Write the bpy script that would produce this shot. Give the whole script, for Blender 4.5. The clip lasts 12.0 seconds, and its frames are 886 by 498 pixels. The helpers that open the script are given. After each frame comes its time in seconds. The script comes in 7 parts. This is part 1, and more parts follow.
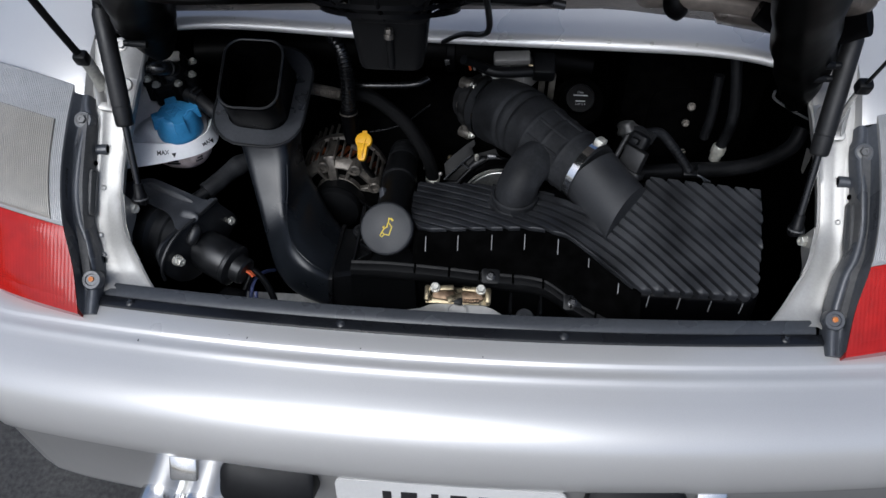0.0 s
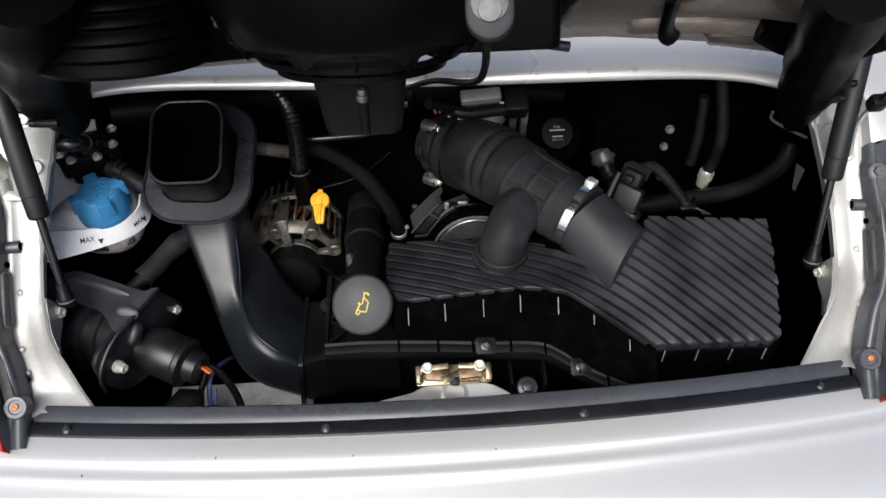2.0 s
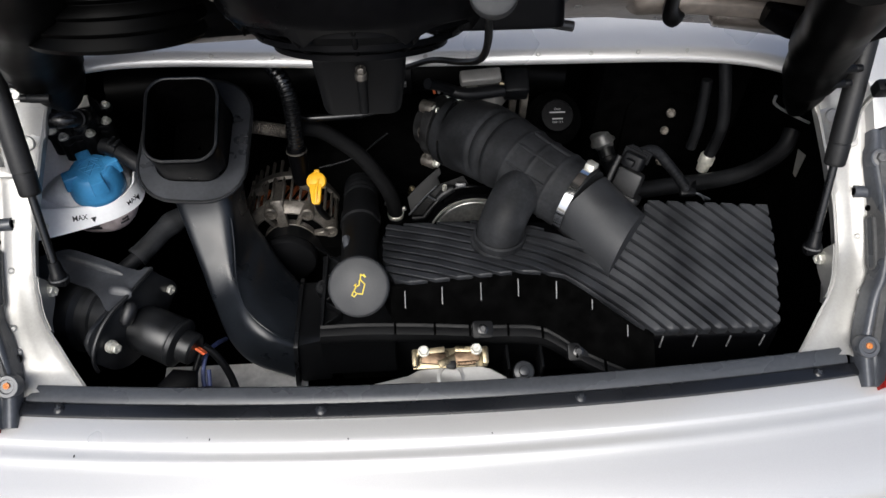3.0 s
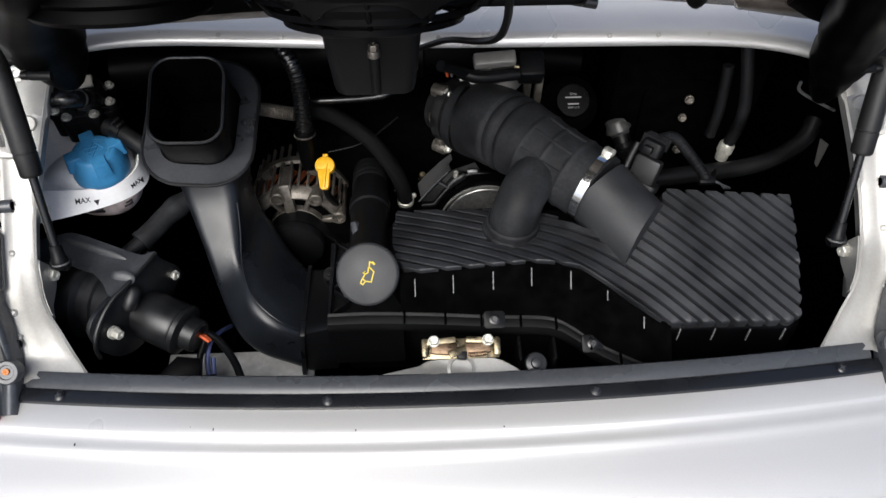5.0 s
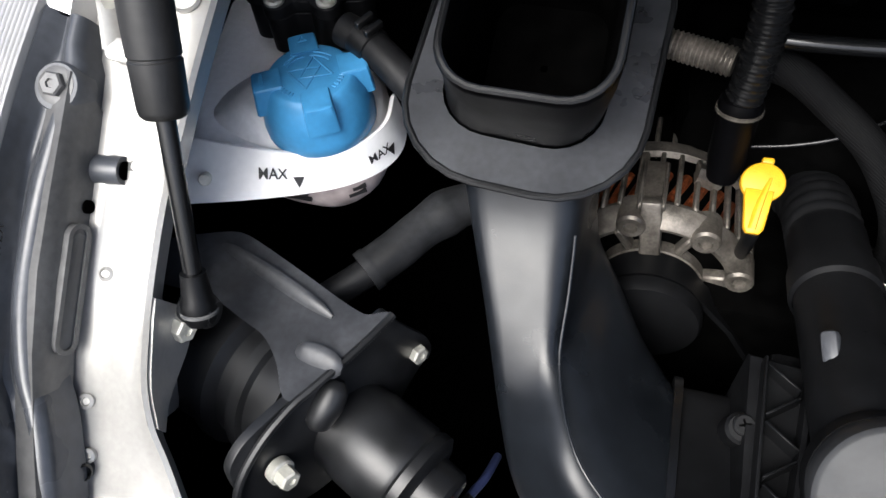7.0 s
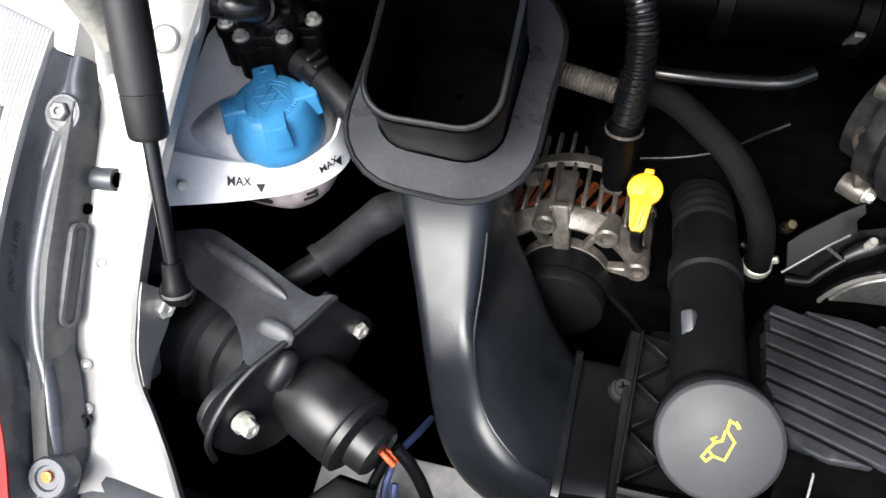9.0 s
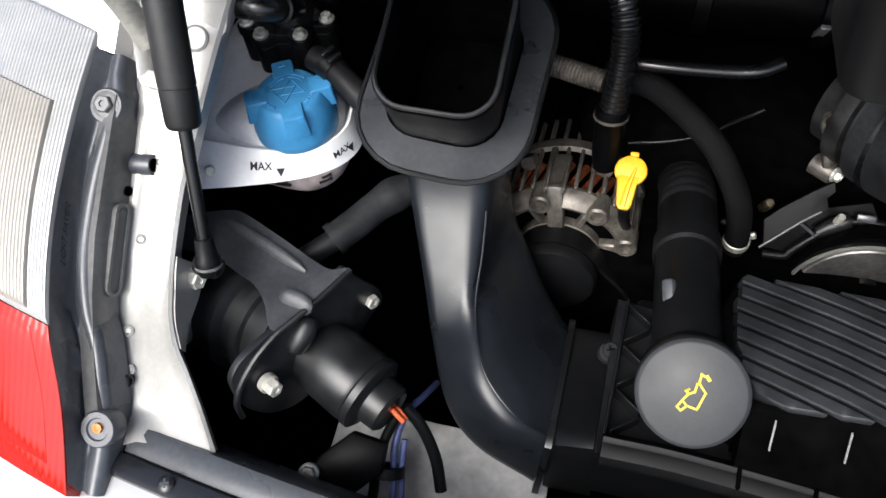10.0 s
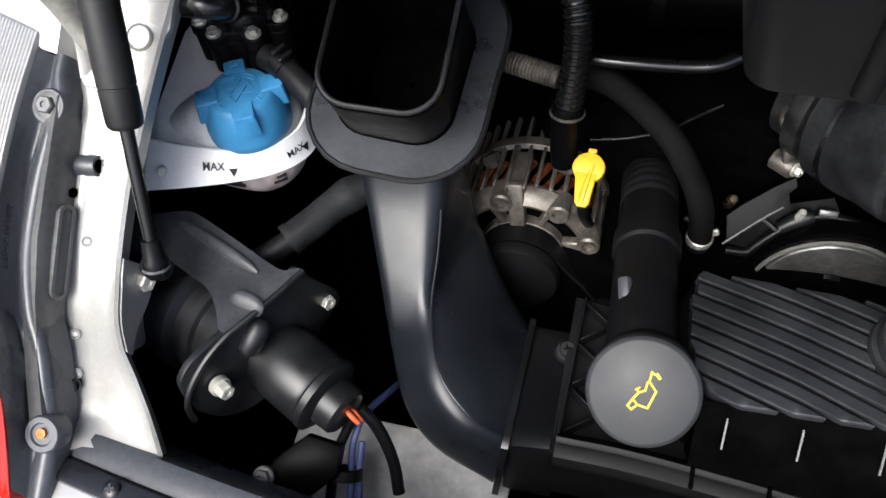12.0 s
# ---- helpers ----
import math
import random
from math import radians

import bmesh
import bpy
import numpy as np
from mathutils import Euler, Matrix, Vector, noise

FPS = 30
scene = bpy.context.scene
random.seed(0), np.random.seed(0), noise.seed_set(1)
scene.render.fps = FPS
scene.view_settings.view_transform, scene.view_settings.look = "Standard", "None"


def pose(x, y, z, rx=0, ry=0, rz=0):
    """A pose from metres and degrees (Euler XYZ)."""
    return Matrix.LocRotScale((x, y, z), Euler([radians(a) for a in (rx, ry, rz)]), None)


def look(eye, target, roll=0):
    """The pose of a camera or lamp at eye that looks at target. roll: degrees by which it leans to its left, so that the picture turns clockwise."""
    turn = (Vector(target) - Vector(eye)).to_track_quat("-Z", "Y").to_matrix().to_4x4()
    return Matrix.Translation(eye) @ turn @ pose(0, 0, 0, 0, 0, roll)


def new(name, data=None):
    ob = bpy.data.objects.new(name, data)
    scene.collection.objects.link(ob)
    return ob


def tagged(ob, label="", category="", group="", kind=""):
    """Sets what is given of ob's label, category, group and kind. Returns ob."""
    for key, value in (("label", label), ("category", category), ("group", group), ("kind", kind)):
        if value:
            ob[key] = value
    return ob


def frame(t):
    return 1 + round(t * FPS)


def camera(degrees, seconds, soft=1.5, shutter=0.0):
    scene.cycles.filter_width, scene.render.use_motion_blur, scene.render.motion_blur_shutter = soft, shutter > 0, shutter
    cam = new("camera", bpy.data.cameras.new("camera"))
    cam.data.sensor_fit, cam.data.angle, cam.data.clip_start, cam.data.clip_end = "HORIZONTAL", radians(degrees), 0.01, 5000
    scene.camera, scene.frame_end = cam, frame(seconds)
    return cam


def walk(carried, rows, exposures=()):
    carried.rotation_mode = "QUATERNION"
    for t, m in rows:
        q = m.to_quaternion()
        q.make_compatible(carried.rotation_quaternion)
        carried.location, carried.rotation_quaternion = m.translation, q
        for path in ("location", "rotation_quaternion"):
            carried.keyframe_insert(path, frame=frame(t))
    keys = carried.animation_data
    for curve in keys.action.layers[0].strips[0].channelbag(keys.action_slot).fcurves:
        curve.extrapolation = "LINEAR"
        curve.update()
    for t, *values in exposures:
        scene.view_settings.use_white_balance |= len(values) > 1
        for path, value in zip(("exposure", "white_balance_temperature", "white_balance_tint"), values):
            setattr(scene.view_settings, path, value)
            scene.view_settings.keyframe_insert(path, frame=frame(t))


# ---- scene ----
cam = camera(59.7, 12.0)
PATH = [
    (0, (0.049, -0.6, 1.541), (-0.072, 0.67, 0.001), -1.3),
    (0.2, (0.056, -0.519, 1.52), (-0.081, 0.744, -0.025), -2.3),
    (0.5, (0.022, -0.488, 1.513), (-0.067, 0.848, 0.028), -4.9),
    (1, (-0.03, -0.465, 1.492), (-0.058, 0.863, -0.003), -4.1),
    (1.5, (-0.038, -0.455, 1.486), (-0.016, 0.856, -0.024), -2.4),
    (2, (-0.028, -0.456, 1.489), (0.038, 0.834, -0.038), -0.7),
    (2.5, (-0.028, -0.453, 1.484), (0.047, 0.817, -0.059), -0.0),
    (3, (-0.031, -0.449, 1.481), (0.046, 0.805, -0.075), 0.4),
    (5, (-0.037, -0.434, 1.458), (0.024, 0.8, -0.114), 0.5),
    (5.2, (-0.056, -0.408, 1.42), (-0.14, 0.829, -0.149), -3.1),
    (5.5, (-0.126, -0.33, 1.354), (-0.347, 0.889, -0.216), -4.9),
    (5.7, (-0.184, -0.259, 1.302), (-0.43, 0.945, -0.277), -5.0),
    (6, (-0.214, -0.157, 1.219), (-0.54, 1.003, -0.377), -5.1),
    (6.2, (-0.219, -0.111, 1.146), (-0.586, 1.003, -0.473), -6.0),
    (6.5, (-0.235, -0.061, 1.094), (-0.616, 1.006, -0.555), -6.5),
    (7, (-0.252, -0.033, 1.083), (-0.663, 1.047, -0.55), -6.8),
    (7.2, (-0.247, -0.025, 1.085), (-0.656, 1.056, -0.548), -6.5),
    (8.8, (-0.196, -0.068, 1.145), (-0.573, 1.037, -0.479), -5.1),
    (9, (-0.194, -0.081, 1.163), (-0.572, 1.004, -0.474), -5.4),
    (9.5, (-0.183, -0.108, 1.195), (-0.569, 0.955, -0.455), -6.3),
    (10, (-0.179, -0.12, 1.205), (-0.568, 0.939, -0.447), -6.6),
    (10.5, (-0.18, -0.12, 1.206), (-0.57, 0.942, -0.444), -6.7),
    (11, (-0.18, -0.118, 1.205), (-0.566, 0.942, -0.446), -6.6),
    (11.5, (-0.175, -0.12, 1.205), (-0.565, 0.94, -0.446), -7.0),
    (12, (-0.146, -0.109, 1.196), (-0.532, 0.953, -0.453), -7.0),
]
walk(cam, [(t, look(eye, target, roll)) for t, eye, target, roll in PATH], exposures=[(0.0, 0.25, 5600, 6), (0.4, 0.52, 5800, 6), (0.9, 0.85, 6080, 6), (5.0, 0.85, 6080, 6), (5.5, 0.90, 6080, 6), (6.0, 0.95, 6080, 6), (6.6, 1.36, 6060, 6), (7.2, 1.72, 6060, 6), (9.0, 2.12, 6060, 6), (9.7, 1.58, 6060, 6), (10.5, 1.55, 6060, 6), (12.0, 1.52, 6060, 6)])

# ---- world, sun, exposure ----
world = bpy.data.worlds.new("world")
scene.world = world
world.use_nodes = True
wn, wl = world.node_tree.nodes, world.node_tree.links
SUN_EL, SUN_ROT = radians(51), radians(200)
sky = wn.new("ShaderNodeTexSky")
sky.sky_type, sky.sun_disc = "NISHITA", False
sky.sun_elevation, sky.sun_rotation = SUN_EL, SUN_ROT
sky.air_density, sky.dust_density, sky.ozone_density = 0.6, 6.0, 0.5
wl.new(sky.outputs[0], wn["Background"].inputs[0])
wn["Background"].inputs[1].default_value = 0.12
sun = bpy.data.lights.new("sun", "SUN")
sun.energy, sun.angle, sun.color = 1.25, radians(45), (1.0, 0.985, 0.97)
sun_ob = new("sun", sun)
sun_ob.matrix_world = look((math.sin(SUN_ROT) * 5, math.cos(SUN_ROT) * 5, 5 * math.tan(SUN_EL)), (0, 0, 0))
scene.view_settings.exposure = 1.0


# ---- materials ----
def material(name, colour, rough=0.5, metal=0.0, grain=0.15, grain_scale=60.0, stain=0.12, stain_scale=7.0, bump=0.1, bump_scale=400.0, coat=0.0, trans=0.0, ior=1.45, rough_var=0.12, sss=0.0, specular=0.5):
    """A surface with variation at two scales, fine relief and uneven gloss."""
    m = bpy.data.materials.new(name)
    m.use_nodes = True
    n, l = m.node_tree.nodes, m.node_tree.links
    b = n["Principled BSDF"]
    co = n.new("ShaderNodeTexCoord")
    fine, broad, relief = (n.new("ShaderNodeTexNoise") for _ in range(3))
    for tex, s, d in ((fine, grain_scale, 5), (broad, stain_scale, 4), (relief, bump_scale, 3)):
        tex.inputs["Scale"].default_value, tex.inputs["Detail"].default_value = s, d
        l.new(co.outputs["Object"], tex.inputs["Vector"])
    mixes = []
    last = None
    for tex, amount in ((fine, grain), (broad, stain)):
        ramp = n.new("ShaderNodeMapRange")
        ramp.inputs["From Min"].default_value, ramp.inputs["From Max"].default_value = 0.3, 0.7
        ramp.inputs["To Min"].default_value, ramp.inputs["To Max"].default_value = 1 - amount, 1 + amount
        l.new(tex.outputs[0], ramp.inputs[0])
        mul = n.new("ShaderNodeVectorMath")
        mul.operation = "SCALE"
        if last is None:
            mul.inputs[0].default_value = colour
        else:
            l.new(last.outputs[0], mul.inputs[0])
        l.new(ramp.outputs[0], mul.inputs["Scale"])
        last = mul
    l.new(last.outputs[0], b.inputs["Base Color"])
    rr = n.new("ShaderNodeMapRange")
    rr.inputs["From Min"].default_value, rr.inputs["From Max"].default_value = 0.3, 0.7
    rr.inputs["To Min"].default_value, rr.inputs["To Max"].default_value = max(0.02, rough - rough_var), min(1, rough + rough_var)
    l.new(broad.outputs[0], rr.inputs[0])
    l.new(rr.outputs[0], b.inputs["Roughness"])
    bp = n.new("ShaderNodeBump")
    bp.inputs["Strength"].default_value, bp.inputs["Distance"].default_value = bump, 0.001
    l.new(relief.outputs[0], bp.inputs["Height"])
    l.new(bp.outputs[0], b.inputs["Normal"])
    b.inputs["Metallic"].default_value = metal
    b.inputs["Coat Weight"].default_value, b.inputs["Coat Roughness"].default_value = coat, 0.08
    b.inputs["Transmission Weight"].default_value, b.inputs["IOR"].default_value = trans, ior
    b.inputs["Specular IOR Level"].default_value = specular
    if sss:
        b.inputs["Subsurface Weight"].default_value = sss
        b.inputs["Subsurface Radius"].default_value = (0.02, 0.02, 0.02)
    return m


def ribbed(m, scale, axis, strength, distance=0.002):
    """Adds fine parallel ridges to a material's relief."""
    n, l = m.node_tree.nodes, m.node_tree.links
    wave = n.new("ShaderNodeTexWave")
    wave.bands_direction = axis
    wave.inputs["Scale"].default_value = scale
    wave.inputs["Distortion"].default_value = 0.0
    co = n.new("ShaderNodeTexCoord")
    l.new(co.outputs["Object"], wave.inputs["Vector"])
    bp = n.new("ShaderNodeBump")
    bp.inputs["Strength"].default_value, bp.inputs["Distance"].default_value = strength, distance
    l.new(wave.outputs[0], bp.inputs["Height"])
    b = n["Principled BSDF"]
    for k in list(l):
        if k.to_socket == b.inputs["Normal"]:
            l.new(k.from_socket, bp.inputs["Normal"])
    l.new(bp.outputs[0], b.inputs["Normal"])
    return m


SILVER = material("silver_paint", (0.545, 0.538, 0.524), 0.30, 0.45, 0.03, 900, 0.03, 3, 0.02, 900, coat=0.6, rough_var=0.04)
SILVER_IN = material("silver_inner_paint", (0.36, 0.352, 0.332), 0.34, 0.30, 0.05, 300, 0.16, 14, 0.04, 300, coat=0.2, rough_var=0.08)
PRIMER = material("dull_grey_metal", (0.26, 0.25, 0.235), 0.4, 0.45, 0.08, 80, 0.2, 9, 0.05, 300)
BLACK = material("black_plastic", (0.0042, 0.0044, 0.0049), 0.40, 0, 0.25, 120, 0.30, 12, 0.04, 1500, specular=0.20)
BLACK_DULL = material("black_dusty_plastic", (0.009, 0.009, 0.0093), 0.48, 0, 0.3, 200, 0.4, 16, 0.06, 1500, specular=0.5)
BLACK_SATIN = material("black_satin_plastic", (0.0043, 0.0045, 0.0050), 0.27, 0, 0.2, 120, 0.25, 14, 0.03, 900, rough_var=0.08, specular=0.7)
GREY_PLASTIC = material("charcoal_plastic", (0.0185, 0.0194, 0.0212), 0.55, 0, 0.14, 300, 0.2, 20, 0.10, 2500)
RUBBER = material("black_rubber", (0.0063, 0.0066, 0.0074), 0.50, 0, 0.35, 150, 0.5, 22, 0.08, 1200, specular=0.26)
RUBBER_GREY = material("grey_rubber_seal", (0.043, 0.046, 0.051), 0.28, 0, 0.10, 200, 0.15, 10, 0.04, 900)
TRIM = material("black_trim_strip", (0.0085, 0.0092, 0.011), 0.24, 0, 0.15, 300, 0.2, 8, 0.08, 700)
# rubber taken almost to zero: shade under the lid and behind the engine
GAITER = material("shade_black_rubber", (0.0006, 0.0006, 0.0006), 0.45, 0, 0.3, 120, 0.3, 12, 0.03, 900, specular=0.05)
# near-zero black without gloss: deep shade of bay, recesses and holes as colour
BAY = material("bay_shade_black", (0.0014, 0.0014, 0.0014), 0.9, 0, 0.4, 60, 0.4, 8, 0.5, 200, specular=0.0)
# black moulding; on lid and fan parts it also carries the lid's shade
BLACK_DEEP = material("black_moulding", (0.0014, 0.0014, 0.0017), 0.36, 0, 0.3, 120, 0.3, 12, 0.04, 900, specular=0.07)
# grey for small parts, and for the pierced panel's silver in shade
DARK_PANEL = material("grey_and_shaded_silver", (0.10, 0.10, 0.10), 0.42, 0.3, 0.15, 200, 0.2, 14, 0.1, 500)
ALU = material("cast_aluminium", (0.150, 0.136, 0.118), 0.42, 0.6, 0.22, 400, 0.45, 55, 0.25, 900)
STEEL = material("zinc_steel", (0.58, 0.57, 0.51), 0.40, 0.55, 0.15, 200, 0.2, 60, 0.10, 700)
CHROME = material("polished_steel", (0.75, 0.75, 0.74), 0.14, 1.0, 0.05, 200, 0.08, 30, 0.05, 500, rough_var=0.06)
GOLD = material("yellow_zinc_plating", (0.25, 0.21, 0.135), 0.34, 0.9, 0.25, 150, 0.5, 60, 0.2, 500)
BROWN = material("greasy_steel", (0.16, 0.11, 0.07), 0.42, 0.8, 0.4, 150, 0.4, 40, 0.3, 500)
COPPER = material("copper_winding", (0.30, 0.085, 0.03), 0.4, 0.8, 0.5, 300, 0.5, 60, 0.6, 900)
WHITE = material("white_translucent_plastic", (0.90, 0.90, 0.895), 0.42, 0, 0.03, 200, 0.05, 12, 0.05, 900, sss=0.25)
TANK = material("milky_tank_plastic", (0.92, 0.92, 0.915), 0.40, 0, 0.05, 200, 0.10, 16, 0.05, 700, sss=0.3)
PINK = material("coolant_through_plastic", (0.33, 0.285, 0.28), 0.4, 0, 0.10, 120, 0.35, 50, 0.1, 500, sss=0.2)
BLUE = material("blue_cap_plastic", (0.045, 0.205, 0.41), 0.42, 0, 0.08, 200, 0.10, 30, 0.06, 1500)
YELLOW = material("yellow_plastic", (0.68, 0.36, 0.008), 0.4, 0, 0.08, 200, 0.08, 30, 0.1, 700)
YELLOW_INK = material("yellow_ink", (0.58, 0.44, 0.02), 0.5, 0, 0.06, 300, 0.05, 30, 0.05, 700)
INK = material("black_ink", (0.012, 0.012, 0.013), 0.5, 0, 0.05, 300, 0.05, 30, 0.05, 700)
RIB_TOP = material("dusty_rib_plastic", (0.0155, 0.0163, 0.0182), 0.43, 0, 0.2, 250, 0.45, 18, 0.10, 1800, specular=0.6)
LABEL_INK = material("grey_ink", (0.22, 0.22, 0.22), 0.5, 0, 0.05, 300, 0.05, 30, 0.05, 700)
RED_WIRE = material("orange_wire", (0.55, 0.10, 0.03), 0.45, 0, 0.1, 300, 0.1, 30, 0.1, 700)
BLUE_WIRE = material("blue_wire", (0.07, 0.09, 0.22), 0.5, 0, 0.1, 300, 0.1, 30, 0.1, 700)
ORANGE = material("orange_nylon", (0.42, 0.13, 0.015), 0.4, 0, 0.08, 300, 0.08, 30, 0.1, 700)
RED_LENS = ribbed(material("red_lens", (0.31, 0.006, 0.003), 0.09, 0, 0.10, 60, 0.15, 9, 0.02, 200, rough_var=0.03, specular=0.5), 60, "X", 0.05)
CLEAR_LENS = material("clear_ribbed_lens", (0.24, 0.227, 0.200), 0.16, 0.10, 0.05, 60, 0.10, 9, 0.02, 200, coat=0.5, rough_var=0.04)
CLEAR_RIM = material("lens_border", (0.33, 0.33, 0.325), 0.18, 0.20, 0.06, 60, 0.06, 10, 0.02, 200, coat=0.5, rough_var=0.04)
LAMP_TRIM = material("lamp_bracket_plastic", (0.050, 0.054, 0.062), 0.34, 0, 0.15, 200, 0.3, 14, 0.05, 900, rough_var=0.10, specular=0.6)
PLATE = material("plate_enamel", (0.55, 0.545, 0.53), 0.4, 0, 0.03, 200, 0.06, 8, 0.03, 300)
CASTING = material("dark_cast_metal", (0.018, 0.018, 0.0182), 0.45, 0.3, 0.3, 400, 0.5, 60, 0.12, 1200)
MOTOR = material("dark_motor_plastic", (0.0040, 0.0041, 0.0044), 0.5, 0, 0.15, 300, 0.2, 25, 0.08, 1800, specular=0.16)
DUCT = material("glossy_duct_plastic", (0.0072, 0.0086, 0.0110), 0.31, 0, 0.2, 120, 0.3, 18, 0.03, 900, rough_var=0.08, specular=0.45)
# pale grey in place of the glint along moulded edges
RIB_GLINT = material("glint_pale_plastic", (0.16, 0.16, 0.16), 0.5, 0, 0.3, 300, 0.3, 30, 0.1, 700)
LID_UNDER = material("dusty_lid_underside", (0.17, 0.148, 0.130), 0.34, 0.35, 0.15, 90, 0.40, 13, 0.1, 300)
CAN = material("satin_motor_can", (0.0068, 0.0072, 0.0081), 0.40, 0, 0.25, 120, 0.45, 25, 0.03, 900, rough_var=0.10, specular=0.55)
PULLEY_FACE = material("worn_pulley_face", (0.40, 0.405, 0.39), 0.36, 0.85, 0.2, 200, 0.3, 30, 0.1, 700)
# dusty bare metal, made paler to stand for light falling on the ledge
LEDGE = material("dusty_sheet_lightened", (0.40, 0.395, 0.385), 0.5, 0.15, 0.12, 120, 0.35, 22, 0.06, 700)
HOSE = material("dusty_hose_rubber", (0.0140, 0.0147, 0.0162), 0.66, 0, 0.3, 220, 0.55, 26, 0.12, 1400, specular=0.25)
# rubber with its base lightened in place of a bright reflection
FLANGE = material("sheen_lightened_rubber", (0.0347, 0.0365, 0.0409), 0.33, 0, 0.2, 200, 0.35, 20, 0.05, 1200, specular=1.0)
WEAVE = ribbed(material("woven_hose_cover", (0.0036, 0.0037, 0.0040), 0.75, 0, 0.4, 300, 0.4, 30, 0.15, 1200, specular=0.15), 260, "DIAGONAL", 0.5, 0.0006)
SHEET = material("dusty_black_sheet", (0.0259, 0.0273, 0.0306), 0.42, 0, 0.25, 200, 0.45, 24, 0.05, 1200, specular=0.6)
ASPHALT = material("wet_asphalt", (0.036, 0.035, 0.033), 0.55, 0, 0.5, 90, 0.35, 3, 1.0, 120)


# ---- shape helpers ----
def V(*p):
    return Vector(p)


def at(o, z=(0, 0, 1), x=(1, 0, 0)):
    """A frame at o whose z axis points along z, with x as near as can be to the given x."""
    z = Vector(z).normalized()
    y = z.cross(Vector(x)).normalized()
    x = y.cross(z)
    return Matrix(((x.x, y.x, z.x, o[0]), (x.y, y.y, z.y, o[1]), (x.z, y.z, z.z, o[2]), (0, 0, 0, 1)))


def box(bm, m, sx, sy, sz, bevel=0.0, seg=2):
    vs = bmesh.ops.create_cube(bm, size=1.0, matrix=m @ Matrix.Diagonal((sx, sy, sz, 1)))["verts"]
    if bevel:
        edges = list({e for v in vs for e in v.link_edges})
        bmesh.ops.bevel(bm, geom=edges, offset=bevel, segments=seg, affect="EDGES", profile=0.5)
    return bm


def loft(bm, rings, closed=True, cap=True):
    rows = [[bm.verts.new(p) for p in ring] for ring in rings]
    n = len(rows[0])
    for a, b in zip(rows, rows[1:]):
        for i in range(n if closed else n - 1):
            j = (i + 1) % n
            bm.faces.new((a[i], a[j], b[j], b[i]))
    if cap and closed:
        bm.faces.new(rows[0][::-1])
        bm.faces.new(rows[-1])
    return bm


def lathe(bm, m, profile, seg=32, wobble=None):
    """Turns (radius, height) pairs round the frame's z axis; a radius of 0 closes the end."""
    rows = []
    for r, z in profile:
        if r <= 0:
            rows.append([bm.verts.new(m @ V(0, 0, z))])
        else:
            rows.append([bm.verts.new(m @ V(r * math.cos(2 * math.pi * i / seg), r * math.sin(2 * math.pi * i / seg), z)) for i in range(seg)])
    for a, b in zip(rows, rows[1:]):
        for i in range(seg):
            j = (i + 1) % seg
            if len(a) == 1 and len(b) > 1:
                bm.faces.new((a[0], b[j], b[i]))
            elif len(b) == 1 and len(a) > 1:
                bm.faces.new((a[i], a[j], b[0]))
            elif len(a) > 1:
                bm.faces.new((a[i], a[j], b[j], b[i]))
    return bm


def smooth_path(pts, steps=6):
    """A rounded line through the points."""
    p = [Vector(q) for q in pts]
    p = [p[0] * 2 - p[1], *p, p[-1] * 2 - p[-2]]
    out = []
    for i in range(1, len(p) - 2):
        for k in range(steps):
            t = k / steps
            out.append(0.5 * (2 * p[i] + (p[i + 1] - p[i - 1]) * t + (2 * p[i - 1] - 5 * p[i] + 4 * p[i + 1] - p[i + 2]) * t * t + (3 * p[i] - p[i - 1] - 3 * p[i + 1] + p[i + 2]) * t ** 3))
    return [*out, p[-2].copy()]


def tube(bm, pts, r, seg=14, steps=6, radius=None, flat=1.0):
    """A round bar along the points. radius(f): its thickness along the way, f from 0 to 1."""
    path = smooth_path(pts, steps) if steps > 1 else [Vector(q) for q in pts]
    rings, side = [], None
    for i, p in enumerate(path):
        d = (path[min(i + 1, len(path) - 1)] - path[max(i - 1, 0)]).normalized()
        if side is None:
            side = d.orthogonal().normalized()
        side = (side - d * side.dot(d)).normalized()
        up = d.cross(side)
        q = r * (radius(i / (len(path) - 1)) if radius else 1)
        rings.append([p + (side * math.cos(2 * math.pi * k / seg) + up * flat * math.sin(2 * math.pi * k / seg)) * q for k in range(seg)])
    return loft(bm, rings)


def ribbed_tube(bm, pts, r, count, depth=0.12, seg=16):
    """A corrugated hose."""
    return tube(bm, pts, r, seg, max(3, int(count * 6 / (len(pts) - 1))), lambda f: 1 + depth * math.copysign(abs(math.sin(f * count * math.pi)) ** 0.5, math.sin(f * count * 2 * math.pi)) * 0.5)


def rounded(w, h, r, n=5):
    """The outline of a rounded rectangle about the origin."""
    out = []
    for cx, cy, a in ((w / 2 - r, h / 2 - r, 0), (-w / 2 + r, h / 2 - r, 90), (-w / 2 + r, -h / 2 + r, 180), (w / 2 - r, -h / 2 + r, 270)):
        for k in range(n + 1):
            t = radians(a + 90 * k / n)
            out.append((cx + r * math.cos(t), cy + r * math.sin(t)))
    return out


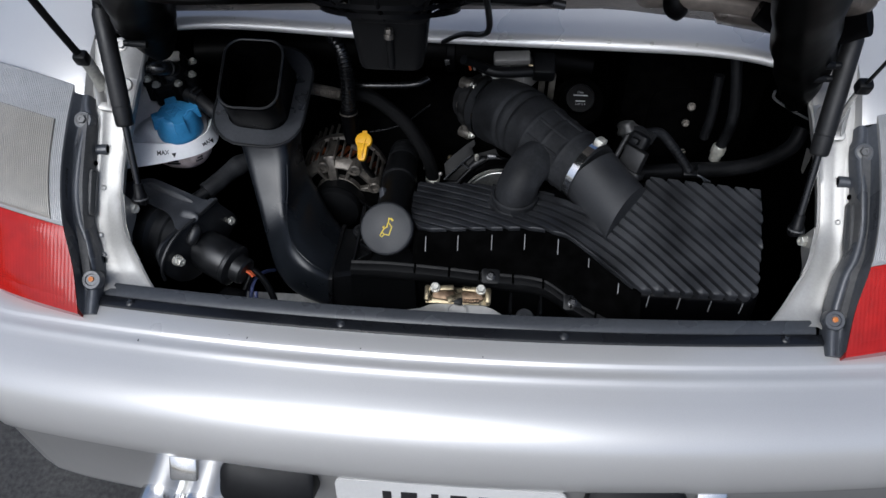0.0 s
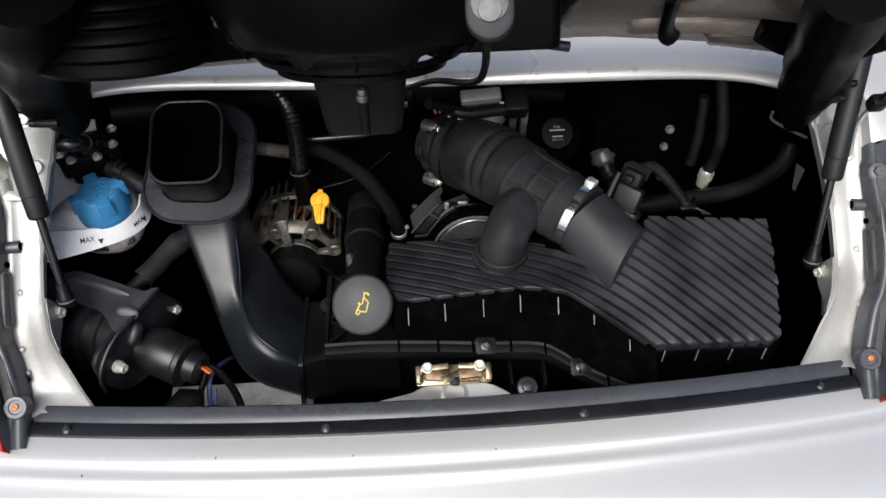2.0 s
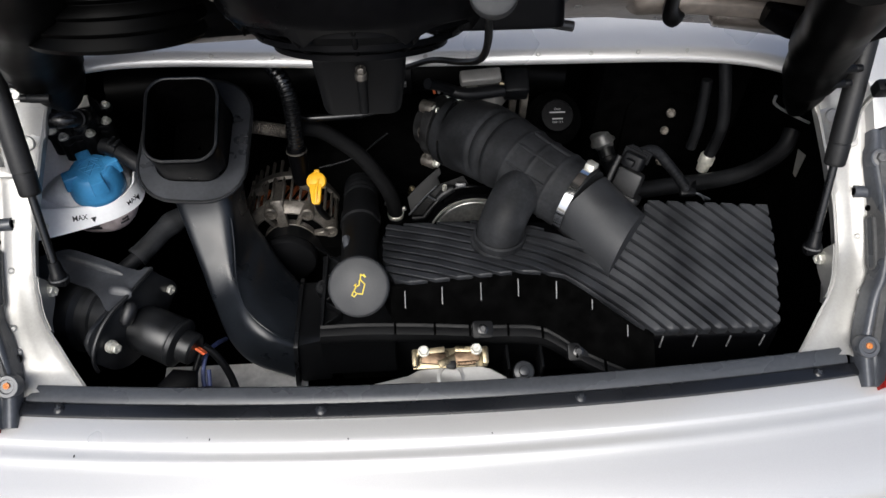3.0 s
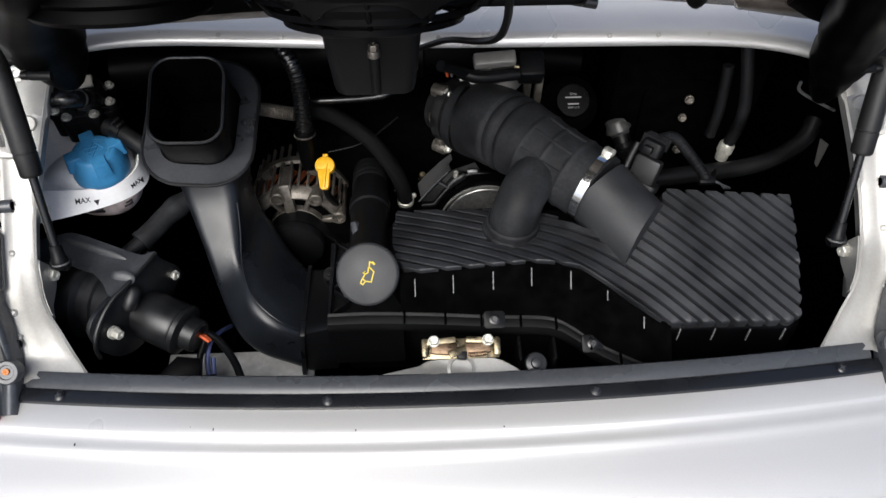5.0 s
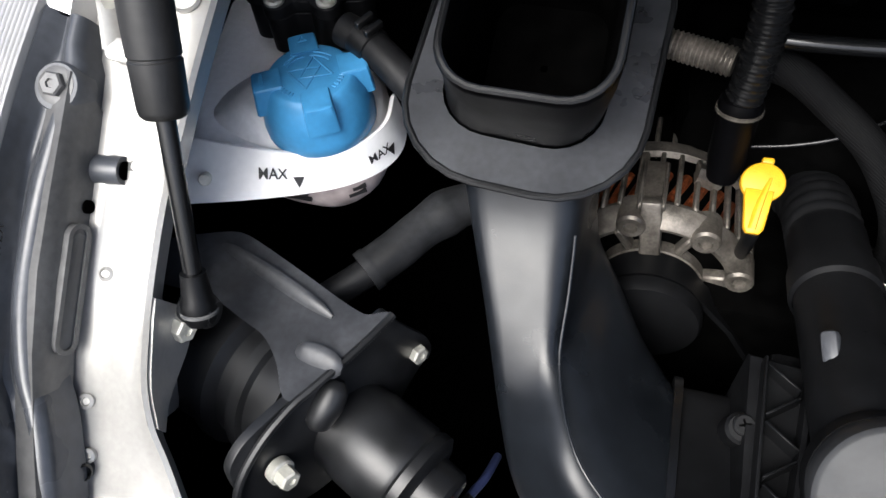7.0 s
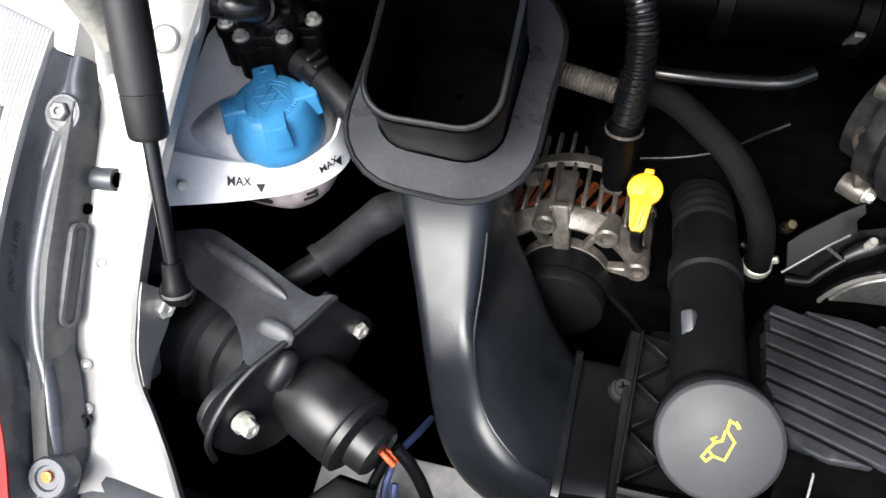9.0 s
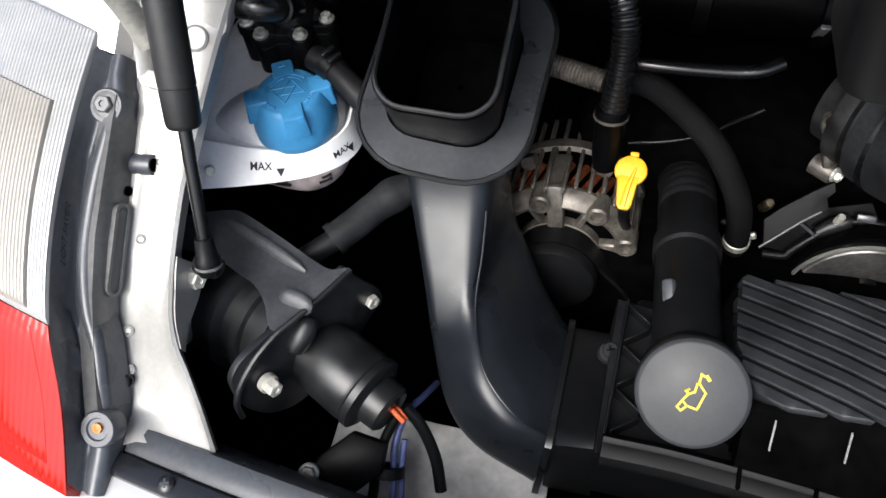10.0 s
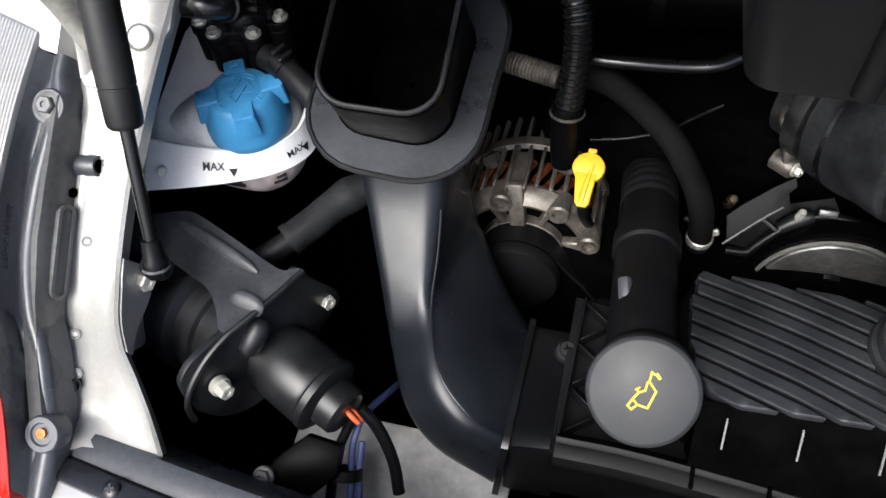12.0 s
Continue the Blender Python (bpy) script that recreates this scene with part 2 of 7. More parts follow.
def prism(bm, m, outline, z0, z1, bevel=0.0):
    """A plate of the given outline, with its upper edge broken by the bevel."""
    cx = sum(p[0] for p in outline) / len(outline)
    cy = sum(p[1] for p in outline) / len(outline)

    def shrink(b):
        out = []
        for x, y in outline:
            d = math.hypot(x - cx, y - cy) or 1
            out.append((x - (x - cx) / d * b, y - (y - cy) / d * b))
        return out
    rings = [(outline, z0)]
    if bevel:
        rings += [(outline, z1 - bevel), (shrink(bevel * 0.3), z1 - bevel * 0.3), (shrink(bevel), z1)]
    else:
        rings += [(outline, z1)]
    return loft(bm, [[m @ V(x, y, z) for x, y in o] for o, z in rings])


def frame_ring(bm, m, outer, inner, z0, z1):
    """A flat ring between two outlines of the same count."""
    n = len(outer)
    rows = [[bm.verts.new(m @ V(x, y, z)) for x, y in o] for o, z in ((outer, z0), (outer, z1), (inner, z1), (inner, z0))]
    for a, b in zip(rows, [*rows[1:], rows[0]]):
        for i in range(n):
            j = (i + 1) % n
            bm.faces.new((a[i], a[j], b[j], b[i]))
    return bm


def mesh_of(name, bm, mat, angle=38):
    bmesh.ops.recalc_face_normals(bm, faces=bm.faces[:])
    me = bpy.data.meshes.new(name)
    bm.to_mesh(me)
    bm.free()
    me.shade_smooth()
    me.set_sharp_from_angle(angle=radians(angle))
    me.materials.append(mat)
    return me


def thing(name, base, label, category, group="", kind=""):
    e = new(name)
    e.empty_display_size = 0.02
    e.location = base
    return tagged(e, label, category, group, kind)


def part(name, bm, mat, parent=None, label="", angle=38):
    """Links a bmesh in world places as one mesh object under its thing or part."""
    ob = new(name, mesh_of(name, bm, mat, angle))
    if parent:
        ob.parent = parent
        if parent.type == "EMPTY":
            ob.matrix_parent_inverse = Matrix.Translation(parent.location).inverted()
    if label:
        ob["label"] = label
    return ob


def solo(name, bm, mat, label, category, group="", kind="", angle=38):
    """A thing that is a single mesh."""
    return tagged(part(name, bm, mat, None, "", angle), label, category, group, kind)


def B():
    return bmesh.new()


def hex_bolt(bm, m, r=0.006, h=0.006, washer=1.45):
    """A flanged hexagon head seated at the frame's origin."""
    lathe(bm, m, ((0, -0.004), (r * washer, -0.004), (r * washer, 0.0012), (r * 1.1, 0.002), (0, 0.002)), 20)
    lathe(bm, m, ((0, 0.0015), (r, 0.0015), (r, h - 0.001), (r * 0.85, h), (r * 0.4, h), (r * 0.35, h - 0.0012), (0, h - 0.0012)), 6)
    return bm


def cross_screw(bm, m, r=0.006):
    lathe(bm, m, ((0, -0.003), (r, -0.003), (r, 0.0008), (r * 0.7, 0.0022), (0, 0.0026)), 20)
    return bm


def words(name, text, size, mat, parent, place, label="", bold=0.0):
    """Lettering in the built-in font; place(x, y) gives the world point of a point of the text."""
    cu = bpy.data.curves.new(name, "FONT")
    cu.body, cu.size, cu.align_x, cu.align_y, cu.resolution_u = text, size, "CENTER", "CENTER", 3
    cu.offset = bold * size
    tmp = new(name, cu)
    me = bpy.data.meshes.new_from_object(tmp)
    bpy.data.objects.remove(tmp)
    for v in me.vertices:
        v.co = place(v.co.x, v.co.y)
    me.materials.clear()
    me.materials.append(mat)
    ob = new(name, me)
    ob.parent = parent
    if parent.type == "EMPTY":
        ob.matrix_parent_inverse = Matrix.Translation(parent.location).inverted()
    if label:
        ob["label"] = label
    return ob


def lerp_rows(rows, f):
    """A point along a row of points, f from 0 to 1."""
    k = min(int(f * (len(rows) - 1)), len(rows) - 2)
    return Vector(rows[k]).lerp(Vector(rows[k + 1]), f * (len(rows) - 1) - k)


# ---- ground and surroundings ----
bm = B()
bmesh.ops.create_grid(bm, x_segments=60, y_segments=60, size=60)
for v in bm.verts:
    v.co.z = 0.02 * noise.noise(v.co * 0.3) * min(1.0, max(0.0, v.co.length - 6) / 10)
tagged(part("ground", bm, ASPHALT), "dark damp asphalt under the parked car", "ground", kind="structure")

# ---- car body ----
car = thing("car_body", (0, 0.3, 0.0), "silver sports car rear body with its engine lid raised", "car")


def sill_y(x):
    return 0.155 * x * x


def sill_z(x):
    return -0.105 * x * x


def swept(profile, x0, x1, n, bow=1.0, drop=1.0, wrap=0.0):
    """Sweeps a (y, z) profile across the tail of the car, bowed in plan as the tail is."""
    rings = []
    for i in range(n + 1):
        x = x0 + (x1 - x0) * i / n
        w = max(0.0, abs(x) - 0.62)
        rings.append([V(x, y + bow * sill_y(x) + wrap * w * w * 6, z + drop * sill_z(x)) for y, z in profile])
    return rings


# bumper skin: shelf under the lid, crease, full roll to the tail and tuck under
bumper_profile = [(-0.030, 0.672), (-0.050, 0.700), (-0.056, 0.7015), (-0.076, 0.6996), (-0.0825, 0.6988), (-0.0842, 0.6980), (-0.0862, 0.6962), (-0.0885, 0.6950), (-0.094, 0.6940), (-0.0985, 0.6938), (-0.1015, 0.6935), (-0.1045, 0.6925),
                  (-0.1075, 0.6910), (-0.1105, 0.6898), (-0.116, 0.6884), (-0.132, 0.6852), (-0.150, 0.6808), (-0.167, 0.6745), (-0.181, 0.665), (-0.191, 0.650), (-0.1975, 0.630), (-0.201, 0.605), (-0.201, 0.580), (-0.196, 0.562),
                  (-0.189, 0.552), (-0.187, 0.40), (-0.168, 0.33), (-0.12, 0.31)]
bm = loft(B(), swept(bumper_profile, -0.86, 0.86, 60, wrap=1.0), closed=False)
part("bumper", bm, SILVER, car, "silver painted bumper skin with a few stone chips", angle=50)

# black seal and trim strip along the sill
seal_profile = [(0.006, 0.640), (-0.014, 0.700), (-0.018, 0.7055), (-0.023, 0.7065), (-0.033, 0.7045), (-0.037, 0.702), (-0.0385, 0.696), (-0.038, 0.690), (0.0, 0.63)]
bm = loft(B(), swept(seal_profile, -0.484, 0.484, 44), closed=True)
seal = part("sill_seal", bm, RUBBER_GREY, car, "dull grey rubber lid seal")
trim_profile = [(-0.0375, 0.694), (-0.0375, 0.701), (-0.040, 0.7045), (-0.052, 0.7065), (-0.0555, 0.7055), (-0.0565, 0.700), (-0.050, 0.692)]
bm = loft(B(), swept(trim_profile, -0.490, 0.490, 44), closed=True)
trim_strip = part("trim_strip", bm, TRIM, car, "glossy black sill trim strip")
for x in (-0.439, -0.140, 0.150, 0.439):
    bm = B()
    m = at((x, -0.0475 + sill_y(x), 0.7065 + sill_z(x)), (0, -0.12, 1))
    cross_screw(bm, m, 0.0062)
    scr = part("screw", bm, TRIM, car, "black cross-head screw")
    for a in (0, 90):
        part("screw_slot", box(B(), m @ pose(0, 0, 0.0026, 0, 0, a + 20), 0.0065, 0.0013, 0.0006), RUBBER_GREY, scr)

# stone chips on the shelf
for x, dy, l in ((-0.262, -0.078, 0.003), (-0.287, -0.076, 0.002), (-0.11, -0.079, 0.002), (0.142, -0.072, 0.006), (0.047, -0.08, 0.002), (0.33, -0.069, 0.003), (-0.41, -0.1, 0.003)):
    part("stone_chip", box(B(), at((x, dy + sill_y(x), 0.6990 + sill_z(x)), (0, -0.12, 1)), 0.0014, l, 0.0012, 0.0003, 1), INK, car)


def side_rails(s):
    """The painted gutter between the tail lamp and the bay, s = -1 for the near left, 1 for the right."""
    outer = [(0.478, 0.000, 0.692), (0.499, 0.024, 0.694), (0.507, 0.050, 0.713), (0.511, 0.070, 0.727), (0.514, 0.088, 0.741), (0.516, 0.107, 0.755), (0.516, 0.128, 0.771), (0.516, 0.150, 0.787), (0.516, 0.172, 0.803), (0.518, 0.200, 0.823), (0.522, 0.234, 0.847), (0.530, 0.300, 0.893)]
    inner = [(0.414, 0.010, 0.682), (0.434, 0.035, 0.688), (0.449, 0.056, 0.707), (0.458, 0.068, 0.720), (0.466, 0.084, 0.731), (0.472, 0.103, 0.739), (0.4775, 0.125, 0.748), (0.4785, 0.148, 0.764), (0.478, 0.170, 0.780), (0.4745, 0.197, 0.801), (0.470, 0.230, 0.826), (0.460, 0.300, 0.874)]
    so, si = smooth_path(outer, 4), smooth_path(inner, 4)
    rings = []
    for o, i in zip(so, si):
        nrm = V(0.25, -0.55, 0.80)
        a = i.lerp(o, 0.0)
        deep = 0.022 + 0.060 * max(0.0, min(1.0, (i.y - 0.062) / 0.035)) * max(0.0, min(1.0, (0.130 - i.y) / 0.008))
        ring = [a + V(0.016, 0.004, -deep), a + V(0.004, 0.003, -0.018), a + V(0.0015, 0, -0.004), a + V(0, 0, 0), a + nrm * 0.002 + V(0.002, 0, 0), a + V(0.0045, 0, 0)]
        ring += [i.lerp(o, 0.25) - nrm * 0.003, i.lerp(o, 0.55) - nrm * 0.008, i.lerp(o, 0.75) - nrm * 0.011, i.lerp(o, 0.90) - nrm * 0.010, o - nrm * 0.010, o + V(0.015, 0.0, -0.016)]
        rings.append([V(s * p.x, p.y, p.z) for p in ring])
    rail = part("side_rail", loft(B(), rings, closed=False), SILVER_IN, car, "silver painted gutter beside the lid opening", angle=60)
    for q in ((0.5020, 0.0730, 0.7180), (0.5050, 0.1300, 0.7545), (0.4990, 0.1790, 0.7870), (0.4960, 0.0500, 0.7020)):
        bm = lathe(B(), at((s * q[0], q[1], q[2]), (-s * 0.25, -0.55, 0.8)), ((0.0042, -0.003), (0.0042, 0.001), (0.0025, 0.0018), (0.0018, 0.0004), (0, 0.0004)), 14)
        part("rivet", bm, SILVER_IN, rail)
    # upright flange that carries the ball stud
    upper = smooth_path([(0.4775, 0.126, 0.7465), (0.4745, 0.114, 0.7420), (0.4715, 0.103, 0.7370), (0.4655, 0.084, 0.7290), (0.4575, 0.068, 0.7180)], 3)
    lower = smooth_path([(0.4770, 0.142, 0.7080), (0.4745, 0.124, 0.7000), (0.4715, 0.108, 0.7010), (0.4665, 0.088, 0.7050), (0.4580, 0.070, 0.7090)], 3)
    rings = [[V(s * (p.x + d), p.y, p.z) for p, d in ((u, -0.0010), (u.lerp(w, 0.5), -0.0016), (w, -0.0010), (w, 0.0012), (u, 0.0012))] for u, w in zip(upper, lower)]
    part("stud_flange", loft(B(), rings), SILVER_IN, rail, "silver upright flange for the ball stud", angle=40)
    # pierced inner panel behind the lamp bracket, grey in place of shaded silver
    rings = []
    for f in (0.0, 0.15, 0.35, 0.55, 0.75, 0.9, 1.0):
        o = lerp_rows([(0.490, 0.006, 0.712), (0.503, 0.048, 0.742), (0.5125, 0.086, 0.768), (0.516, 0.118, 0.790), (0.517, 0.150, 0.810), (0.519, 0.195, 0.838)], f)
        rings.append([V(s * (o.x + d), o.y, o.z + e) for d, e in ((-0.0005, -0.038), (-0.0005, -0.022), (0.001, -0.010), (0.004, -0.003), (0.016, -0.006))])
    panel = part("pierced_panel", loft(B(), rings, closed=False), DARK_PANEL, car, "silver inner panel darkened for shade, with an oval slot")
    mid = V(s * 0.5118, 0.1132, 0.7630)
    slot_frame = at(mid, (-s * 0.98, -0.06, 0.20), (s * 0.058, 0.835, 0.548))
    part("slot", prism(B(), slot_frame, rounded(0.064, 0.0105, 0.0050), -0.006, 0.0010), RUBBER_GREY, panel, "dark oval slot")
    part("slot_lip", frame_ring(B(), slot_frame, rounded(0.0675, 0.0140, 0.0068), rounded(0.0625, 0.0090, 0.0043), -0.006, 0.0022), DARK_PANEL, panel, "pressed rim of the slot")
    hole = V(s * 0.5158, 0.1525, 0.7808)
    part("hole", lathe(B(), at(hole, (-s * 0.98, -0.06, 0.20)), ((0, -0.003), (0.0036, -0.003), (0.0036, 0.0012), (0, 0.0012)), 14), BAY, panel, "small round hole")
    edge_clip = prism(B(), at((s * 0.5000, 0.0450, 0.6960), (-s * 0.5, -0.5, 0.7)), rounded(0.014, 0.010, 0.004), -0.004, 0.005, 0.002)
    clip_ob = part("edge_clip", edge_clip, BLACK, car, "small black plastic clip")
    part("clip_pin", lathe(B(), at((s * 0.4985, 0.0435, 0.6985), (-s * 0.8, -0.4, 0.5)), ((0.0052, -0.006), (0.0052, 0.006), (0.0040, 0.007), (0.0034, 0.002), (0, 0.002)), 16), BLACK_SATIN, clip_ob)
    # rubber lid stop
    bm = tube(B(), [(s * 0.540, 0.170, 0.788), (s * 0.521, 0.172, 0.788), (s * 0.503, 0.174, 0.788)], 0.0078, 18, 3, lambda f: 1.10 - 0.12 * f)
    stop = part("lid_stop", bm, LAMP_TRIM, car, "black rubber lid stop")
    part("stop_bore", lathe(B(), at((s * 0.5032, 0.174, 0.788), (-s, 0.1, 0.0)), ((0, 0.0012), (0.005, 0.0012), (0.005, -0.002)), 12), BAY, stop)
    # hinge foot plate and its bolts
    hn = V(-s * 0.08, -0.59, 0.80)
    hm = at((s * 0.490, 0.268, 0.8515), hn, (1, 0, 0))
    foot_outline = [(-0.026, -0.010), (-0.010, -0.040), (0.022, -0.040), (0.026, 0.045), (-0.026, 0.045)]
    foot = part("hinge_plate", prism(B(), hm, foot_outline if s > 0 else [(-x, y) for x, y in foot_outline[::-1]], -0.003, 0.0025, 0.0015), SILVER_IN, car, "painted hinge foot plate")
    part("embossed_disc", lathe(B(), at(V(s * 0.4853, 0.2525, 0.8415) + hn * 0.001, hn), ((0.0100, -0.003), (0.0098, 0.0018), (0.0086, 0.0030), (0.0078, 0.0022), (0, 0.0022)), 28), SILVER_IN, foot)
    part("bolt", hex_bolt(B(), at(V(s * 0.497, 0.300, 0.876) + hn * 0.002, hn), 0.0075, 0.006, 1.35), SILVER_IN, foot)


def set_out(build, dx):
    """Builds the right-hand one of a pair and sets it out by dx."""
    before = set(bpy.data.objects)
    build(1)
    for ob in set(bpy.data.objects) - before:
        if ob.parent is None or ob.parent in before:
            ob.location.x += dx


side_rails(-1)
set_out(side_rails, 0.010)

# cowl behind the opening, with its bright lip
cowl_profile = [(0.350, 0.862), (0.3465, 0.8645), (0.3455, 0.868), (0.3475, 0.872), (0.3555, 0.8795), (0.3605, 0.881), (0.375, 0.886), (0.46, 0.925), (0.58, 0.98), (0.77, 1.06), (0.97, 1.15)]


def cowl_rise(x):
    return -0.0005 + 0.012 * (x / 0.43) ** 2 - 0.008 * x / 0.43 + 0.03 * max(0.0, -x - 0.15)


rings = []
for i in range(49):
    x = -0.452 + 0.904 * i / 48
    e = (abs(x) / 0.452) ** 8
    rings.append([V(x * (1.0 + 0.20 * max(0.0, min(1.0, (y - 0.36) / 0.08))), y - 0.010 * (x / 0.43) ** 2 - 0.03 * e, z + cowl_rise(x) - 0.004 * e) for y, z in cowl_profile])
cowl = part("cowl", loft(B(), rings, closed=False), SILVER, car, "silver cowl with a folded lip below the rear window", angle=55)
for i in range(13):
    x = -0.40 + 0.8 * i / 12 + 0.006 * math.sin(i * 5)
    y, z = 0.3515 - 0.010 * (x / 0.43) ** 2, 0.8765 + cowl_rise(x)
    part("weld_mark", lathe(B(), at((x, y, z), (0, -0.7, 0.7)), ((0.0032, -0.001), (0.0028, 0.0009), (0, 0.0012)), 10), SILVER_IN, cowl)


def fender(s):
    """The rear quarter beyond the lamp."""
    rings = []
    for k in range(13):
        y = 0.224 + 0.92 * (k / 12) ** 1.3
        z = 0.862 + 0.30 * (y - 0.243) + (0.010 * min(1.0, k / 4) if k else -0.012)
        rings.append([V(s * x, y + dy, z + dz) for x, dy, dz in ((0.530, 0, -0.03), (0.536, 0, 0.0), (0.548, 0, 0.004), (0.62, 0.012, 0.002), (0.70, 0.03, -0.015), (0.78, 0.05, -0.06), (0.85, 0.07, -0.15), (0.885, 0.08, -0.30), (0.89, 0.08, -0.55))])
    part("fender", loft(B(), rings, closed=False), SILVER, car, "silver rear fender reflecting the sky", angle=60)


fender(-1)
fender(1)

# walls that close the bay, near black in place of its deep shade
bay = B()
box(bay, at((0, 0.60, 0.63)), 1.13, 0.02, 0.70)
part("bay_wall_front", bay, BAY, car, "engine bay wall blackened for deep shade")
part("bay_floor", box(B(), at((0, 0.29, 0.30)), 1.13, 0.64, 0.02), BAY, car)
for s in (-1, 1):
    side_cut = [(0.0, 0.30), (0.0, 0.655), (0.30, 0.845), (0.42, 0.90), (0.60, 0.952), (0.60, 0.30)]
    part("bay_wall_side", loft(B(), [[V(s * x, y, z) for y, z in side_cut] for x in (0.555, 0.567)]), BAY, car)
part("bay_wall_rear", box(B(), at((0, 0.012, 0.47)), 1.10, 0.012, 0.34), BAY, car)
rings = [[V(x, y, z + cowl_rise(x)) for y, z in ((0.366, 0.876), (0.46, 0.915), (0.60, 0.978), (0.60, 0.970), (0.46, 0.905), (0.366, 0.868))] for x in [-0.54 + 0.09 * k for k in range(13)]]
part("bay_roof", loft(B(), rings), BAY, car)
# bare metal ledge inside the sill, its colour raised to look lit
part("inner_ledge", box(B(), at((-0.285, 0.076, 0.520), (0, -0.12, 1)), 0.20, 0.100, 0.006, 0.002), LEDGE, car, "dusty bare metal ledge below the sill")

# rear wheels under the fenders, on the ground
for s in (-1, 1):
    hub = at((s * 0.71, 0.74, 0.3202), (s, 0, 0), (0, 1, 0))
    tyre = part("tyre", lathe(B(), hub, ((0.225, -0.10), (0.25, -0.118), (0.295, -0.118), (0.315, -0.098), (0.320, 0.0), (0.315, 0.098), (0.295, 0.118), (0.25, 0.118), (0.225, 0.10), (0.225, -0.10)), 192), RUBBER, car, "black tyre standing on the asphalt")
    part("rim", lathe(B(), hub, ((0, 0.03), (0.06, 0.04), (0.08, 0.06), (0.20, 0.085), (0.224, 0.10), (0.224, -0.10), (0, -0.09)), 40), SILVER, tyre, "silver wheel rim")

# tail pipe and number plate
pipe = thing("tail_pipe", (-0.42, -0.12, 0.30), "bright oval exhaust tail pipe below the bumper", "exhaust")
for dx in (-0.035, 0.035):
    part("outlet", lathe(B(), at((-0.41 + dx, -0.135, 0.36), (0, -1, 0.02)), ((0.03, -0.05), (0.038, 0.06), (0.036, 0.063), (0.033, 0.06), (0.028, -0.04)), 24), CHROME, pipe)
plate = thing("number_plate", (0.012, -0.19, 0.46), "white number plate with black bars", "number plate")
pm = at((0.012, -0.205, 0.478), (0, -0.985, 0.17))
part("plate_sheet", prism(B(), pm, rounded(0.310, 0.155, 0.012), -0.002, 0.001), PLATE, plate)
for k, (x, w) in enumerate(((-0.085, 0.012), (-0.055, 0.022), (-0.02, 0.010), (0.012, 0.022), (0.045, 0.012), (0.08, 0.022))):
    part("bar", box(B(), pm @ pose(x, 0.012, 0.0015), w, 0.09, 0.001), INK, plate)
for s in (-1, 1):
    g = prism(B(), at((s * 0.245 + 0.012, -0.20, 0.545), (0, -0.75, 0.66)), rounded(0.13, 0.06, 0.018), -0.03, 0.008, 0.006)
    solo("bumper_guard", g, BLACK, "black rubber bumper guard beside the number plate", "bumper guard", "bumper guards")
    part("reflector", box(B(), at((s * 0.36, -0.178, 0.525), (0, -0.8, 0.6)), 0.04, 0.04, 0.012, 0.004), CHROME, car, "bright clear lamp set into the bumper")


